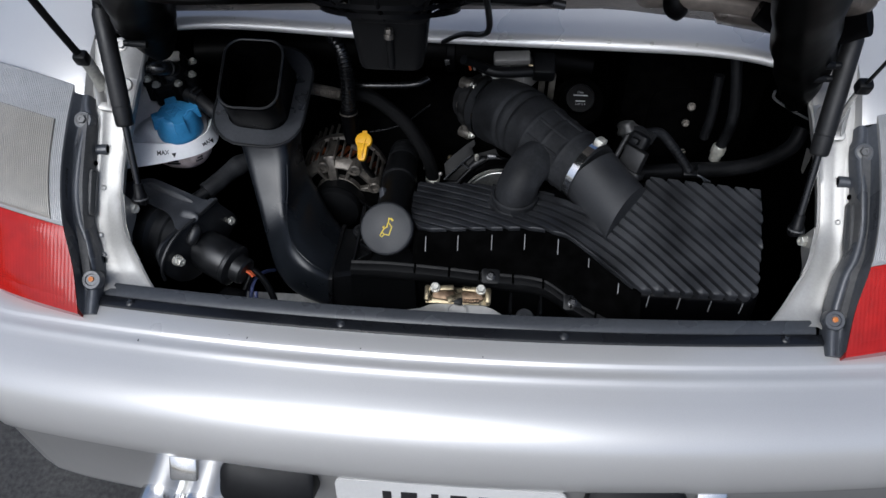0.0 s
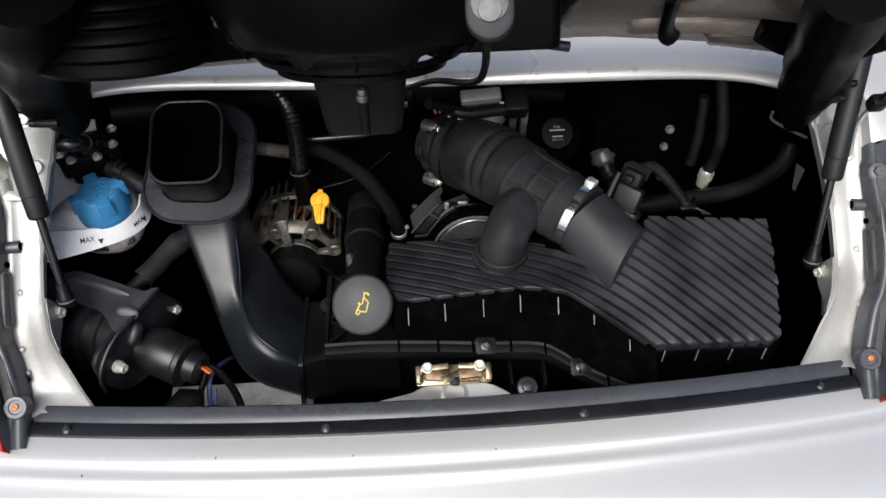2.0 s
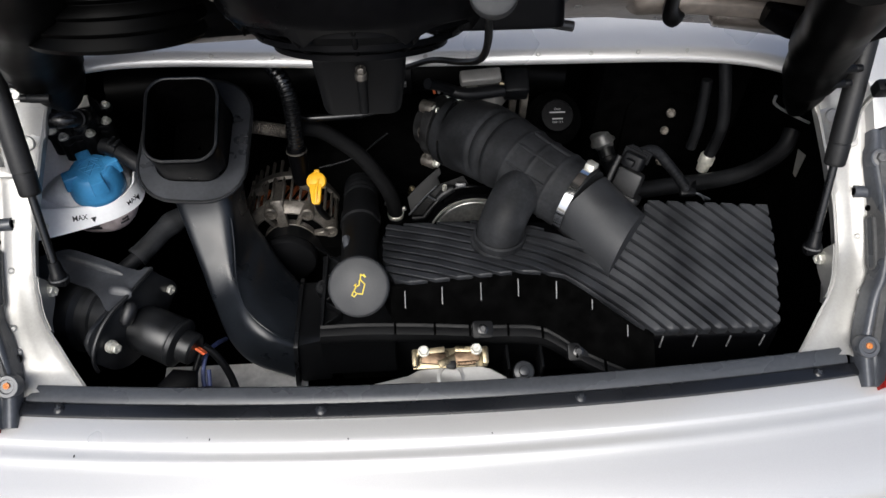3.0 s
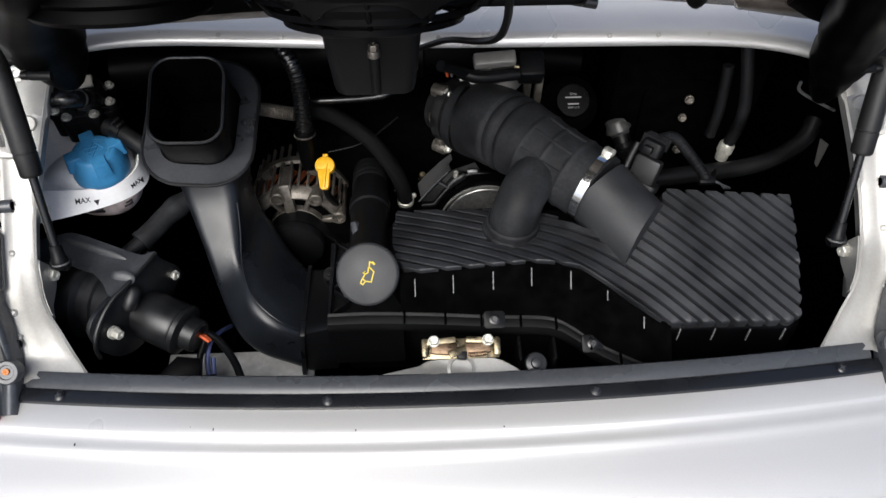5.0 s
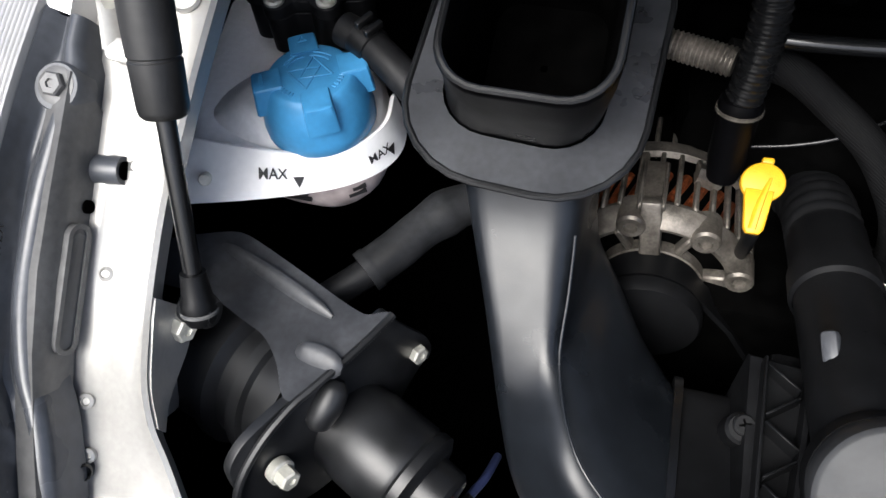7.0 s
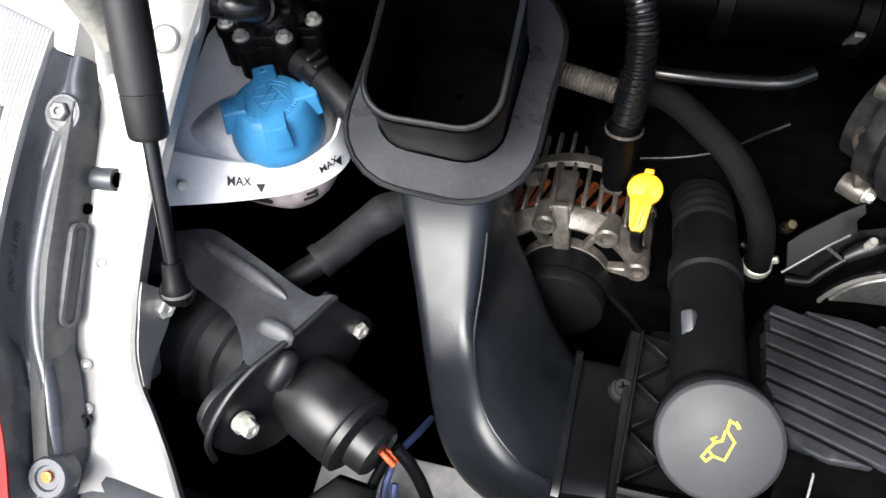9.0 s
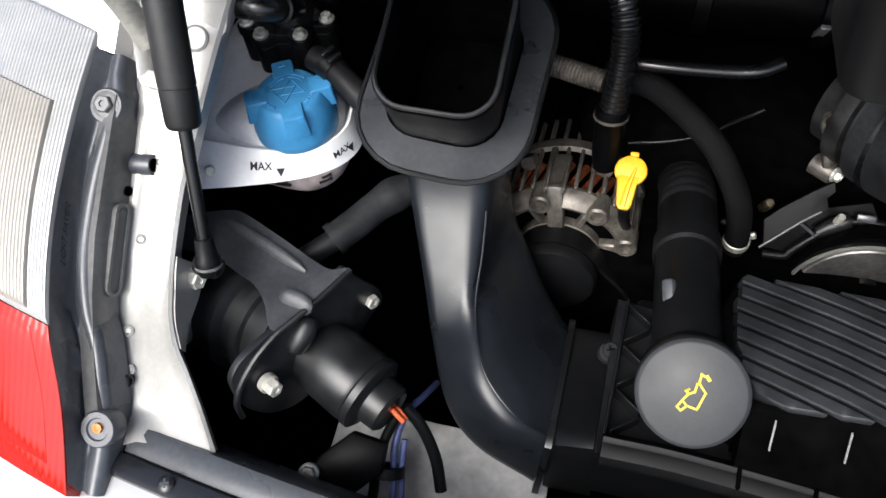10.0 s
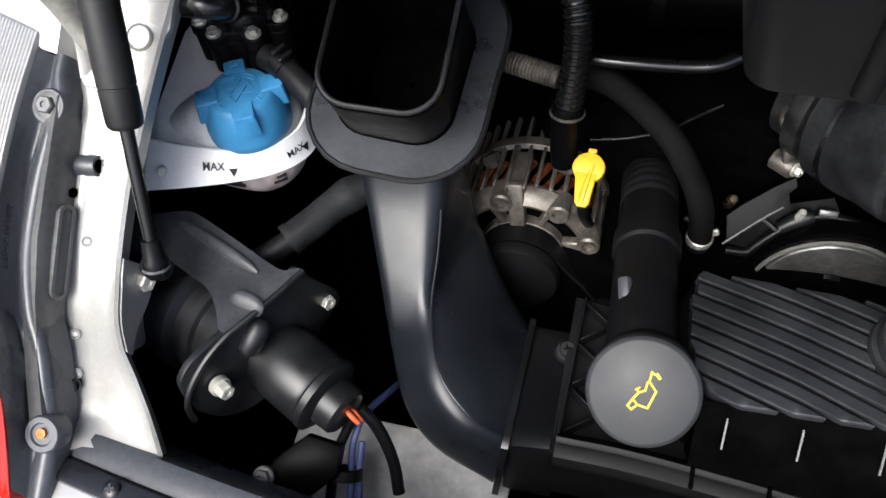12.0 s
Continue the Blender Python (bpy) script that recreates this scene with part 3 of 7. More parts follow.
# ---- tail lamps ----
def tail_lamp(s):
    lamp = thing("tail_lamp", (s * 0.60, 0.1, 0.66), "red and clear ribbed tail lamp and black bracket", "tail lamp", "tail lamps")
    edge = smooth_path([(0.5025, -0.0425, 0.686), (0.5115, 0.004, 0.728), (0.5275, 0.0480, 0.766), (0.5395, 0.105, 0.799), (0.5450, 0.170, 0.830), (0.5490, 0.234, 0.853)], 5)

    def point(u, v, lift=0.0):
        p = lerp_rows(edge, v)
        return V(s * (p.x + 0.27 * u), p.y + 0.055 * u + 0.10 * u * u * u, p.z + 0.022 * math.sin(min(1, u) * 2.2) * (0.4 + 0.6 * v) - 0.10 * u * u * u + lift)

    def patch(u0, u1, v0, v1, lift, nu=14, nv=14, wall=0.03, flute=0.0):
        """A moulded piece of the lens; flute: the width of the ridges that run along it."""
        b = B()
        if flute:
            nu, nv = int((u1 - u0) * 0.27 / flute) * 4, 60
        grid = []
        for i in range(nv + 1):
            row = []
            for j in range(nu + 1):
                e = min(i, j, nv - i, nu - j)
                ridge = flute * 0.34 * abs(math.sin(math.pi * j / 4)) * (0.75 + 0.25 * (i % 2)) if flute and e else 0.0
                row.append(b.verts.new(point(u0 + (u1 - u0) * j / nu, v0 + (v1 - v0) * i / nv, lift + ridge - (0.002 if e == 0 else 0))))
            grid.append(row)
        for i in range(nv):
            for j in range(nu):
                b.faces.new((grid[i][j], grid[i][j + 1], grid[i + 1][j + 1], grid[i + 1][j]))
        ring = grid[0] + [r[-1] for r in grid[1:]] + grid[-1][-2::-1] + [r[0] for r in grid[-2:0:-1]]
        low = [b.verts.new(v.co + V(0, 0.3 * wall, -wall)) for v in ring]
        for k in range(len(ring)):
            j = (k + 1) % len(ring)
            b.faces.new((ring[k], ring[j], low[j], low[k]))
        return b
    split = 0.392
    red = part("red_lens", patch(0.0, 1.0, 0.0, split - 0.004, 0.004), RED_LENS, lamp, "glossy red lens")
    rim = part("lens_border", patch(0.0, 1.0, split, 1.0, 0.003, flute=0.0027), CLEAR_RIM, lamp, "finely ribbed clear border")
    part("lens_gap", patch(0.050, 1.0, split + 0.006, 0.832, 0.0040), DARK_PANEL, rim, "dark joint round the lens")
    part("clear_lens", patch(0.060, 1.0, split + 0.010, 0.815, 0.0062, flute=0.0029), CLEAR_LENS, lamp, "warm white ribbed lens")
    part("red_inset", patch(0.055, 1.0, 0.050, split - 0.030, 0.0058), RED_LENS, red)
    # bracket
    mid = smooth_path([(0.4995, -0.034, 0.676), (0.5040, 0.006, 0.696), (0.5120, 0.037, 0.721), (0.5190, 0.056, 0.736), (0.5285, 0.073, 0.749), (0.5370, 0.103, 0.769), (0.5385, 0.145, 0.796), (0.5365, 0.190, 0.8215), (0.5390, 0.226, 0.840)], 5)
    rings, slope = [], []

    def beside(y):
        """How far along the lens edge the place beside y lies."""
        for k, (a, b) in enumerate(zip(edge, edge[1:])):
            if y <= b.y:
                return (k + (y - a.y) / (b.y - a.y)) / (len(edge) - 1)
        return 1.0
    for k, p in enumerate(mid):
        d = (mid[min(k + 1, len(mid) - 1)] - mid[max(k - 1, 0)]).normalized()
        n = V(1, 0, 0).cross(d).normalized()
        f = k / (len(mid) - 1)
        w = 1.0 if f < 0.93 else 0.8
        q = lerp_rows(edge, max(0.0, min(1.0, beside(p.y))))

        def rel(a, c, inside=-1.0):
            return V(min(p.x + a * w, q.x - inside), p.y + n.y * c, p.z + n.z * c)
        ring = [q + V(0.004, 0, -0.02), q + V(-0.0006, -0.0010, -0.0012), q.lerp(rel(0.003, 0.0035, 0.003), 0.5) + V(-0.0005, -0.0003, 0.0004), rel(0.0035, 0.0035, 0.003), rel(0.0010, 0.0016, 0.0045), rel(-0.0015, 0.0020, 0.006), rel(-0.0045, 0.0050), rel(-0.0075, 0.0068), rel(-0.0108, 0.0070), rel(-0.0140, 0.0052), rel(-0.0160, 0.0005), rel(-0.0165, -0.02)]
        slope.append((q, rel(0.0035, 0.0035, 0.003)))
        rings.append([V(s * r.x, r.y, r.z) for r in ring])
    bracket = part("bracket", loft(B(), rings, closed=True), LAMP_TRIM, lamp, "black plastic lamp bracket", angle=50)
    up = V(-s * 0.05, -0.58, 0.81)
    for q, r in ((V(s * 0.5305, 0.1900, 0.8270), 0.013), (V(s * 0.4935, 0.0030, 0.7050), 0.0135)):
        part("boss", lathe(B(), at(q, up), ((r, -0.012), (r, 0.001), (r * 0.9, 0.003), (r * 0.62, 0.003), (r * 0.55, 0.0015), (0, 0.0015)), 24), LAMP_TRIM, bracket)
    part("bolt", hex_bolt(B(), at((s * 0.5305, 0.1893, 0.8290), up), 0.0065, 0.006, 1.5), DARK_PANEL, bracket, "steel flange bolt")
    part("clip", lathe(B(), at((s * 0.4935, 0.0028, 0.7070), up), ((0.0040, -0.001), (0.0037, 0.0020), (0.0015, 0.0024), (0, 0.0014)), 8), ORANGE, bracket, "orange nylon clip")
    if s < 0:
        def on_slope(x, y):
            f = (0.636 + x / 0.33) * (len(slope) - 1)
            k = int(f)
            a, b = (slope[k][e].lerp(slope[k + 1][e], f - k) for e in (0, 1))
            p = b.lerp(a, 0.42 + y / 0.020) + V(-0.0012, -0.0012, 0.0012)
            return V(s * p.x, p.y, p.z)
        words("moulded_words", "LIGHT SAVER", 0.0068, TRIM, bracket, on_slope, "faint moulded lettering")


tail_lamp(-1)
set_out(tail_lamp, 0.005)


# ---- gas struts and hinges ----
def gas_strut(s):
    strut = thing("gas_strut", (s * 0.456, 0.125, 0.70), "black gas strut holding up the engine lid", "gas strut", "lid struts")
    d = V(s * 0.011, 0.060, 0.108).normalized()
    end = V(s * 0.4667, 0.1819, 0.8277)
    m = at(end, d)
    part("rod", lathe(B(), m, ((0, -0.105), (0.0049, -0.105), (0.0049, 0.01), (0, 0.01)), 16), BLACK_SATIN, strut, "dark polished rod")
    part("cylinder", lathe(B(), m, ((0.005, 0.002), (0.0106, 0.0), (0.0119, 0.0015), (0.0124, 0.004), (0.0127, 0.0265), (0.0121, 0.0272), (0.0121, 0.0282), (0.0128, 0.0290), (0.0126, 0.150), (0.010, 0.158), (0, 0.158)), 28), BLACK_DULL, strut, "black painted cylinder")
    foot = end - d * 0.104
    part("socket", lathe(B(), at(foot, d), ((0, -0.010), (0.0078, -0.010), (0.0098, -0.006), (0.0098, 0.003), (0.0082, 0.006), (0.0068, 0.020), (0, 0.020)), 20), BLACK, strut, "black ball socket")
    part("socket_eye", lathe(B(), at(foot + V(s * 0.004, 0, -0.004), (-s, -0.05, -0.05)), ((0, -0.006), (0.0080, -0.006), (0.0092, -0.003), (0.0092, 0.010), (0.0070, 0.013), (0, 0.013)), 20), BLACK_SATIN, strut)
    part("socket_band", lathe(B(), at(foot - d * 0.003, d), ((0.0098, -0.0012), (0.0104, -0.0008), (0.0104, 0.0008), (0.0098, 0.0012)), 20), DARK_PANEL, strut, "thin retaining band")
    part("ball_stud", hex_bolt(B(), at(V(s * 0.4760, 0.1255, 0.7185), (-s * 0.95, -0.25, 0.2)), 0.0072, 0.011, 1.25), STEEL, strut, "steel ball stud")
    top = end + d * 0.160
    part("top_socket", tube(B(), [top - d * 0.01, top + d * 0.006, top + V(-s * 0.010, 0, 0.008), top + V(-s * 0.040, 0.0, 0.008)], 0.0088, 14, 3), BLACK, strut)


gas_strut(-1)
set_out(gas_strut, 0.009)


def lid_hinge(s):
    way = [(0.434, 0.292, 0.868), (0.431, 0.284, 0.888), (0.420, 0.260, 0.936), (0.408, 0.230, 0.982), (0.385, 0.190, 1.038), (0.345, 0.140, 1.105), (0.31, 0.09, 1.18)] if s < 0 else [(0.474, 0.297, 0.818), (0.466, 0.285, 0.842), (0.449, 0.260, 0.896), (0.429, 0.230, 0.945), (0.401, 0.190, 1.005), (0.372, 0.140, 1.075), (0.34, 0.085, 1.16)]
    arm = tube(B(), [(s * x, y, z) for x, y, z in way], 0.032, 18, 5, lambda f: (0.36 + 0.80 * min(1, f * 2.4)) * (1 + 0.05 * math.sin(f * 30)) + 0.25 * f, 0.8)
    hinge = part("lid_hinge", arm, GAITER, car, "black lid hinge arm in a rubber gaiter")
    for x, z in ((0.435, 0.971), (0.432, 0.952)) if s < 0 else ((0.461, 0.956), (0.457, 0.936)):
        part("stub_pin", lathe(B(), at((s * (x - 0.026), 0.200, z), (s, 0.02, 0.03)), ((0, -0.004), (0.0048, -0.004), (0.0048, 0.017), (0.0040, 0.019), (0.0045, 0.020), (0.0041, 0.026), (0, 0.027)), 14), BLACK, hinge)
    link = tube(B(), [(s * 0.506, 0.230, 0.852), (s * 0.506, 0.226, 0.876), (s * 0.506, 0.220, 0.902), (s * 0.506, 0.212, 0.918)], 0.0085, 8, 4, None, 0.35)
    part("link", link, STEEL, hinge, "flat zinc-plated link")
    part("strap", tube(B(), [(s * 0.506, 0.212, 0.918), (s * 0.510, 0.200, 0.96), (s * 0.514, 0.186, 1.01), (s * 0.518, 0.17, 1.07)], 0.0050, 8, 4, None, 0.5), BLACK, hinge)
    part("link_block", box(B(), at((s * 0.506, 0.212, 0.918), (0, -0.3, 1)), 0.019, 0.016, 0.019, 0.004), BLACK, hinge)
    for dx in (-0.008, 0.008):
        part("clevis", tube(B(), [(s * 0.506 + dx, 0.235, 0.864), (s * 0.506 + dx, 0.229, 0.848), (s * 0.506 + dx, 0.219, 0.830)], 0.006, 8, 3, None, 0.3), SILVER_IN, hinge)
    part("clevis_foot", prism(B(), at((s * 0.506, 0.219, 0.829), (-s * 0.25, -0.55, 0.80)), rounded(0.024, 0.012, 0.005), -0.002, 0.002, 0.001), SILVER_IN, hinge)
    if s > 0:
        part("stub_pin", lathe(B(), at((0.466, 0.275, 0.839), (1, 0.0, 0.0)), ((0, 0), (0.0066, 0), (0.0066, 0.020), (0.0056, 0.022), (0.0060, 0.023), (0.0054, 0.030), (0, 0.031)), 14), BLACK, hinge)
        bow = tube(B(), [(0.435, 0.29, 0.845), (0.438, 0.29, 0.832), (0.463, 0.29, 0.815), (0.496, 0.29, 0.797)], 0.0020, 8, 6)
        part("wire_bow", bow, DARK_PANEL, hinge)


lid_hinge(-1)
lid_hinge(1)

# ---- raised lid ----
LU = V(0, -0.60, 0.80)
LN = V(0, -0.80, -0.60)


def on_lid(x, up, out):
    return V(x, 0.350 - 0.028 * (x / 0.45) ** 4, 0.932 - 0.012 * (x / 0.45) ** 4) + LU * up + LN * out


rows = [(-0.47, 0.030), (-0.45, 0.004), (-0.35, 0.0), (-0.2, 0.0), (0.0, 0.0), (0.2, 0.0), (0.35, 0.002), (0.45, 0.008), (0.47, 0.03), (0.51, 0.40), (0.49, 0.60), (-0.49, 0.60), (-0.51, 0.40)]
lid = part("engine_lid", loft(B(), [[on_lid(x, u, h) for x, u in rows] for h in (-0.012, 0.0, 0.002)]), LID_UNDER, car, "raised engine lid with a dusty pressed underside")


def pressing(pts, h, mat, name="lid_pressing", label=""):
    """A raised panel of the lid's inner skin, softened at its edge."""
    cx, cu = sum(p[0] for p in pts) / len(pts), sum(p[1] for p in pts) / len(pts)
    ring = smooth_path([V(x, u, 0) for x, u in [*pts, pts[0]]], 4)[:-1]
    return part(name, loft(B(), [[on_lid(cx + (q.x - cx) * g, cu + (q.y - cu) * g, z) for q in ring] for z, g in ((0.0, 1.06), (h * 0.5, 1.02), (h * 0.85, 0.98), (h, 0.92))]), mat, lid, label, angle=70)


pressing([(-0.46, 0.085), (-0.2, 0.085), (0.05, 0.085), (0.12, 0.10), (0.15, 0.2), (0.14, 0.5), (-0.46, 0.5)], 0.040, BLACK_DEEP, "lid_cover", "black sound insulation panel")
pressing([(0.155, 0.010), (0.205, 0.010), (0.215, 0.035), (0.165, 0.040)], 0.006, LID_UNDER, "lid_tab", "pale tab at the lid's edge")
pressing([(0.335, 0.012), (0.40, 0.008), (0.44, 0.014), (0.445, 0.034), (0.39, 0.046), (0.33, 0.040)], 0.016, LID_UNDER)
pressing([(0.225, 0.055), (0.30, 0.066), (0.39, 0.064), (0.45, 0.05), (0.46, 0.072), (0.38, 0.092), (0.24, 0.088)], 0.020, LID_UNDER)
pressing([(0.17, 0.105), (0.30, 0.118), (0.42, 0.108), (0.47, 0.11), (0.46, 0.15), (0.30, 0.165), (0.18, 0.15)], 0.018, LID_UNDER)
pressing([(0.20, 0.185), (0.45, 0.18), (0.46, 0.30), (0.22, 0.30)], 0.016, LID_UNDER)
part("lid_brace", tube(B(), [on_lid(0.283, 0.034, 0.012), on_lid(0.279, 0.06, 0.026), on_lid(0.258, 0.10, 0.030), on_lid(0.235, 0.2, 0.030)], 0.011, 10, 5, None, 0.5), BLACK_DEEP, lid, "black lid brace")
part("lid_brace", tube(B(), [on_lid(0.365, 0.10, 0.02), on_lid(0.40, 0.092, 0.03), on_lid(0.45, 0.10, 0.03), on_lid(0.48, 0.13, 0.02)], 0.02, 10, 5, None, 0.45), BLACK_DEEP, lid, "black lid brace")
for x, u in ((0.185, 0.006), (0.232, 0.008), (0.315, 0.010)):
    part("lid_rivet", lathe(B(), at(on_lid(x, u, 0.002), LN), ((0.004, -0.002), (0.0036, 0.002), (0, 0.003)), 12), STEEL, lid)
part("edge_beading", tube(B(), [on_lid(x, 0.001 + 0.006 * (x / 0.45) ** 6, 0.001) for x in (-0.44, -0.3, -0.15, 0, 0.15, 0.3, 0.44)], 0.0022, 8, 4), BROWN, lid, "dark worn edge of the lid")

# boot that seals on the air scoop
boot = thing("rubber_boot", (-0.29, 0.21, 1.02), "black ribbed rubber intake boot under the raised lid", "intake boot")
BA = V(0, -0.38, -0.92)
o = V(-0.284, 0.175, 1.140)
ribs = [(0.072, 0.0), (0.072, 0.012)]
for k in range(5):
    z = 0.018 + 0.0135 * k
    ribs += [(0.062, z - 0.002), (0.068 - 0.001 * k, z + 0.003), (0.069 - 0.001 * k, z + 0.0065), (0.062, z + 0.0105)]
ribs += [(0.050, 0.084), (0.046, 0.070), (0, 0.060)]
b = lathe(B(), at(o, BA), ribs, 40)
for v in b.verts:
    q = v.co - o
    v.co.x += 0.20 * q.x
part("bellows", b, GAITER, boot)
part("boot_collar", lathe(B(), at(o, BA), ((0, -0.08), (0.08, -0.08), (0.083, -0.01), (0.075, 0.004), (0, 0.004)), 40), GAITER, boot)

# ---- ventilation fan on the lid ----
fan = thing("cooling_fan", (-0.064, 0.10, 1.05), "black engine bay fan hanging from the raised lid", "fan")
FA = V(0, -0.42, -0.907).normalized()
fo = V(-0.068, 0.118, 1.099)
fm = at(fo, FA) @ Matrix.Diagonal((0.935, 0.935, 0.935, 1))
hood = lathe(B(), fm, ((0.0, -0.11), (0.140, -0.11), (0.137, -0.06), (0.130, -0.030), (0.123, -0.012), (0.1185, -0.006), (0.1165, -0.008), (0.119, -0.020), (0.124, -0.06), (0, -0.07)), 48)
part("hood", hood, BLACK_DEEP, fan, "black plastic fan hood")
for k in range(8):
    a0 = math.pi / 4 * k + math.pi / 8
    rows = []
    for i in range(9):
        a = a0 + math.pi / 4 * i / 8
        drop = 0.004 + 0.014 * (abs(i - 4) / 4) ** 3
        rows.append([fm @ V(r * math.cos(a), r * math.sin(a), z) for r, z in ((0.1185, -0.008), (0.1165 - drop * 0.6, -0.008 + drop), (0.1145 - drop * 0.6, -0.008 + drop), (0.1160, -0.010))])
    part("hood_arch", loft(B(), rows), BLACK_DEEP, fan, "arched lower edge of the hood")
for r, z in ((0.114, -0.014), (0.104, 0.000), (0.091, 0.013), (0.076, 0.024)):
    part("guard_ring", lathe(B(), fm, ((r - 0.003, z - 0.002), (r + 0.003, z - 0.003), (r + 0.003, z + 0.002), (r - 0.003, z + 0.003), (r - 0.003, z - 0.002)), 48), BLACK_DEEP, fan)
for k in range(12):
    a = math.pi / 6 * k + math.pi / 2
    c, sn = math.cos(a), math.sin(a)
    part("guard_spoke", tube(B(), [fm @ V(0.121 * c, 0.121 * sn, -0.028), fm @ V(0.114 * c, 0.114 * sn, -0.012), fm @ V(0.09 * c, 0.09 * sn, 0.014), fm @ V(0.05 * c, 0.05 * sn, 0.03)], 0.0022, 8, 4), BLACK_DEEP, fan)
for k in range(7):
    a = 2 * math.pi / 7 * k
    part("blade", box(B(), fm @ Matrix.Rotation(a, 4, "Z") @ pose(0.065, 0, -0.03, 35, 0, 0), 0.085, 0.045, 0.003, 0.001), BLACK_DULL, fan)
mo = V(-0.0720, 0.137, 1.0486)
mm = at(mo, V(0, -0.16, -0.987)) @ Matrix.Diagonal((0.83, 0.935, 0.935, 1))
rings = []
for z, w, h, r in ((-0.06, 0.105, 0.080, 0.014), (0.0, 0.100, 0.078, 0.014), (0.048, 0.088, 0.068, 0.014), (0.054, 0.084, 0.064, 0.013), (0.057, 0.073, 0.054, 0.01)):
    rings.append([mm @ V(x, y, z) for x, y in rounded(w, h, r)])
motor = part("motor", loft(B(), rings), MOTOR, fan, "charcoal motor housing")
part("motor_rib", tube(B(), [mm @ V(0.002, 0.0410, 0.0), mm @ V(0.002, 0.0370, 0.026), mm @ V(0.002, 0.033, 0.050)], 0.0045, 10, 4), MOTOR, motor)
part("motor_bolt", hex_bolt(B(), mm @ pose(0.002, 0.0425, 0.004, 180), 0.0055, 0.008, 1.2), ALU, motor, "steel hexagon bolt")
for w, h, z in ((0.105, 0.084, -0.010),):
    part("motor_flange", prism(B(), mm, rounded(w * 1.05, h * 1.05, 0.016), z - 0.006, z, 0.002), BLACK, motor)
wing = B()
prism(wing, at((0.046, 0.115, 1.097), (0, -0.5, -0.86)), rounded(0.110, 0.070, 0.010), -0.05, 0.011, 0.004)
part("side_wing", wing, BLACK_DEEP, fan)
part("side_stub", tube(B(), [(0.090, 0.110, 1.090), (0.114, 0.110, 1.085)], 0.0047, 10, 1), BLACK_SATIN, fan)
for x in (-0.155,):
    part("mount_bolt", hex_bolt(B(), at((x - 0.022, 0.10, 1.135), (0, -0.7, -0.5)), 0.006, 0.008, 1.3), ALU, fan)

# inspection lamp with its cable
blamp = thing("bay_lamp", (0.03, -0.02, 1.17), "grey engine bay lamp with a round lens and black cable", "lamp")
lm2 = at((0.030, 0.020, 1.203), V(-0.1, -0.75, 0.66), (1, 0, 0))
part("housing", prism(B(), lm2, rounded(0.034, 0.075, 0.0165, 8), -0.012, 0.006, 0.004), GREY_PLASTIC, blamp)
part("face", prism(B(), lm2 @ pose(0, 0.004, 0.006), rounded(0.026, 0.06, 0.0125, 8), 0, 0.002, 0.001), DARK_PANEL, blamp)
part("lens", lathe(B(), lm2 @ pose(0, -0.018, 0.008), ((0.0085, 0), (0.008, 0.0015), (0.003, 0.0022), (0, 0.0022)), 20), DARK_PANEL, blamp)
part("cable", tube(B(), [(0.032, 0.04, 1.145), (0.036, 0.07, 1.10), (0.036, 0.115, 1.05), (0.026, 0.17, 1.005), (-0.002, 0.24, 0.955), (-0.03, 0.30, 0.90)], 0.0034, 8, 6), BLACK, blamp)

# ---- air box ----
airbox = thing("air_filter_box", (0.15, 0.12, 0.60), "black plastic air filter box with slanted ribs on its lid", "air filter box")


def top_z(x, y):
    u = min(1.0, max(0.0, (x - 0.10) / 0.11))
    u = u * u * (3 - 2 * u)
    return (1 - u) * (0.702 - 0.19 * (y - 0.126) + 0.10 * (x + 0.044)) + u * (0.667 + 0.34 * y)


AN = V(0, -0.20, 0.98)


def shell(outline, top_off, bottom, flare, mat, name, label=""):
    """A moulded block whose top follows the slope of the lid."""
    cx = sum(p[0] for p in outline) / len(outline)
    cy = sum(p[1] for p in outline) / len(outline)
    rings = []
    for k, (grow, low) in enumerate(((flare, None), (0.001, 0.010), (0.0, 0.004), (-0.002, 0.001), (-0.005, 0.0))):
        ring = []
        for x, y in outline:
            d = math.hypot(x - cx, y - cy)
            px, py = x + (x - cx) / d * grow, y + (y - cy) / d * grow
            ring.append(V(px, py, bottom if low is None else top_z(px, py) + top_off - low))
        rings.append(ring)
    return part(name, loft(B(), rings), mat, airbox, label)


left_block = [(-0.060, 0.121), (0.0187, 0.1225), (0.0984, 0.1230), (0.1581, 0.1145), (0.1865, 0.1588), (0.1554, 0.2101), (0.0552, 0.2421), (-0.0312, 0.2485), (-0.066, 0.2470), (-0.079, 0.2150), (-0.0760, 0.1569)]
right_block = [(0.1549, 0.1153), (0.1934, 0.0939), (0.2461, 0.0545), (0.2588, 0.0485), (0.3268, 0.047), (0.4040, 0.0450), (0.4185, 0.054), (0.4300, 0.1241), (0.4364, 0.1995), (0.4261, 0.2105), (0.3481, 0.2165), (0.274, 0.2167), (0.2191, 0.2056), (0.1677, 0.1807)]
# blocks far darker than their ribs: the grooves' shade is in the colour
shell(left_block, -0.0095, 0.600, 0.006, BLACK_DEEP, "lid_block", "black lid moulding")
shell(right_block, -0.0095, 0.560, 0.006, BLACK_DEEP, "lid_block")

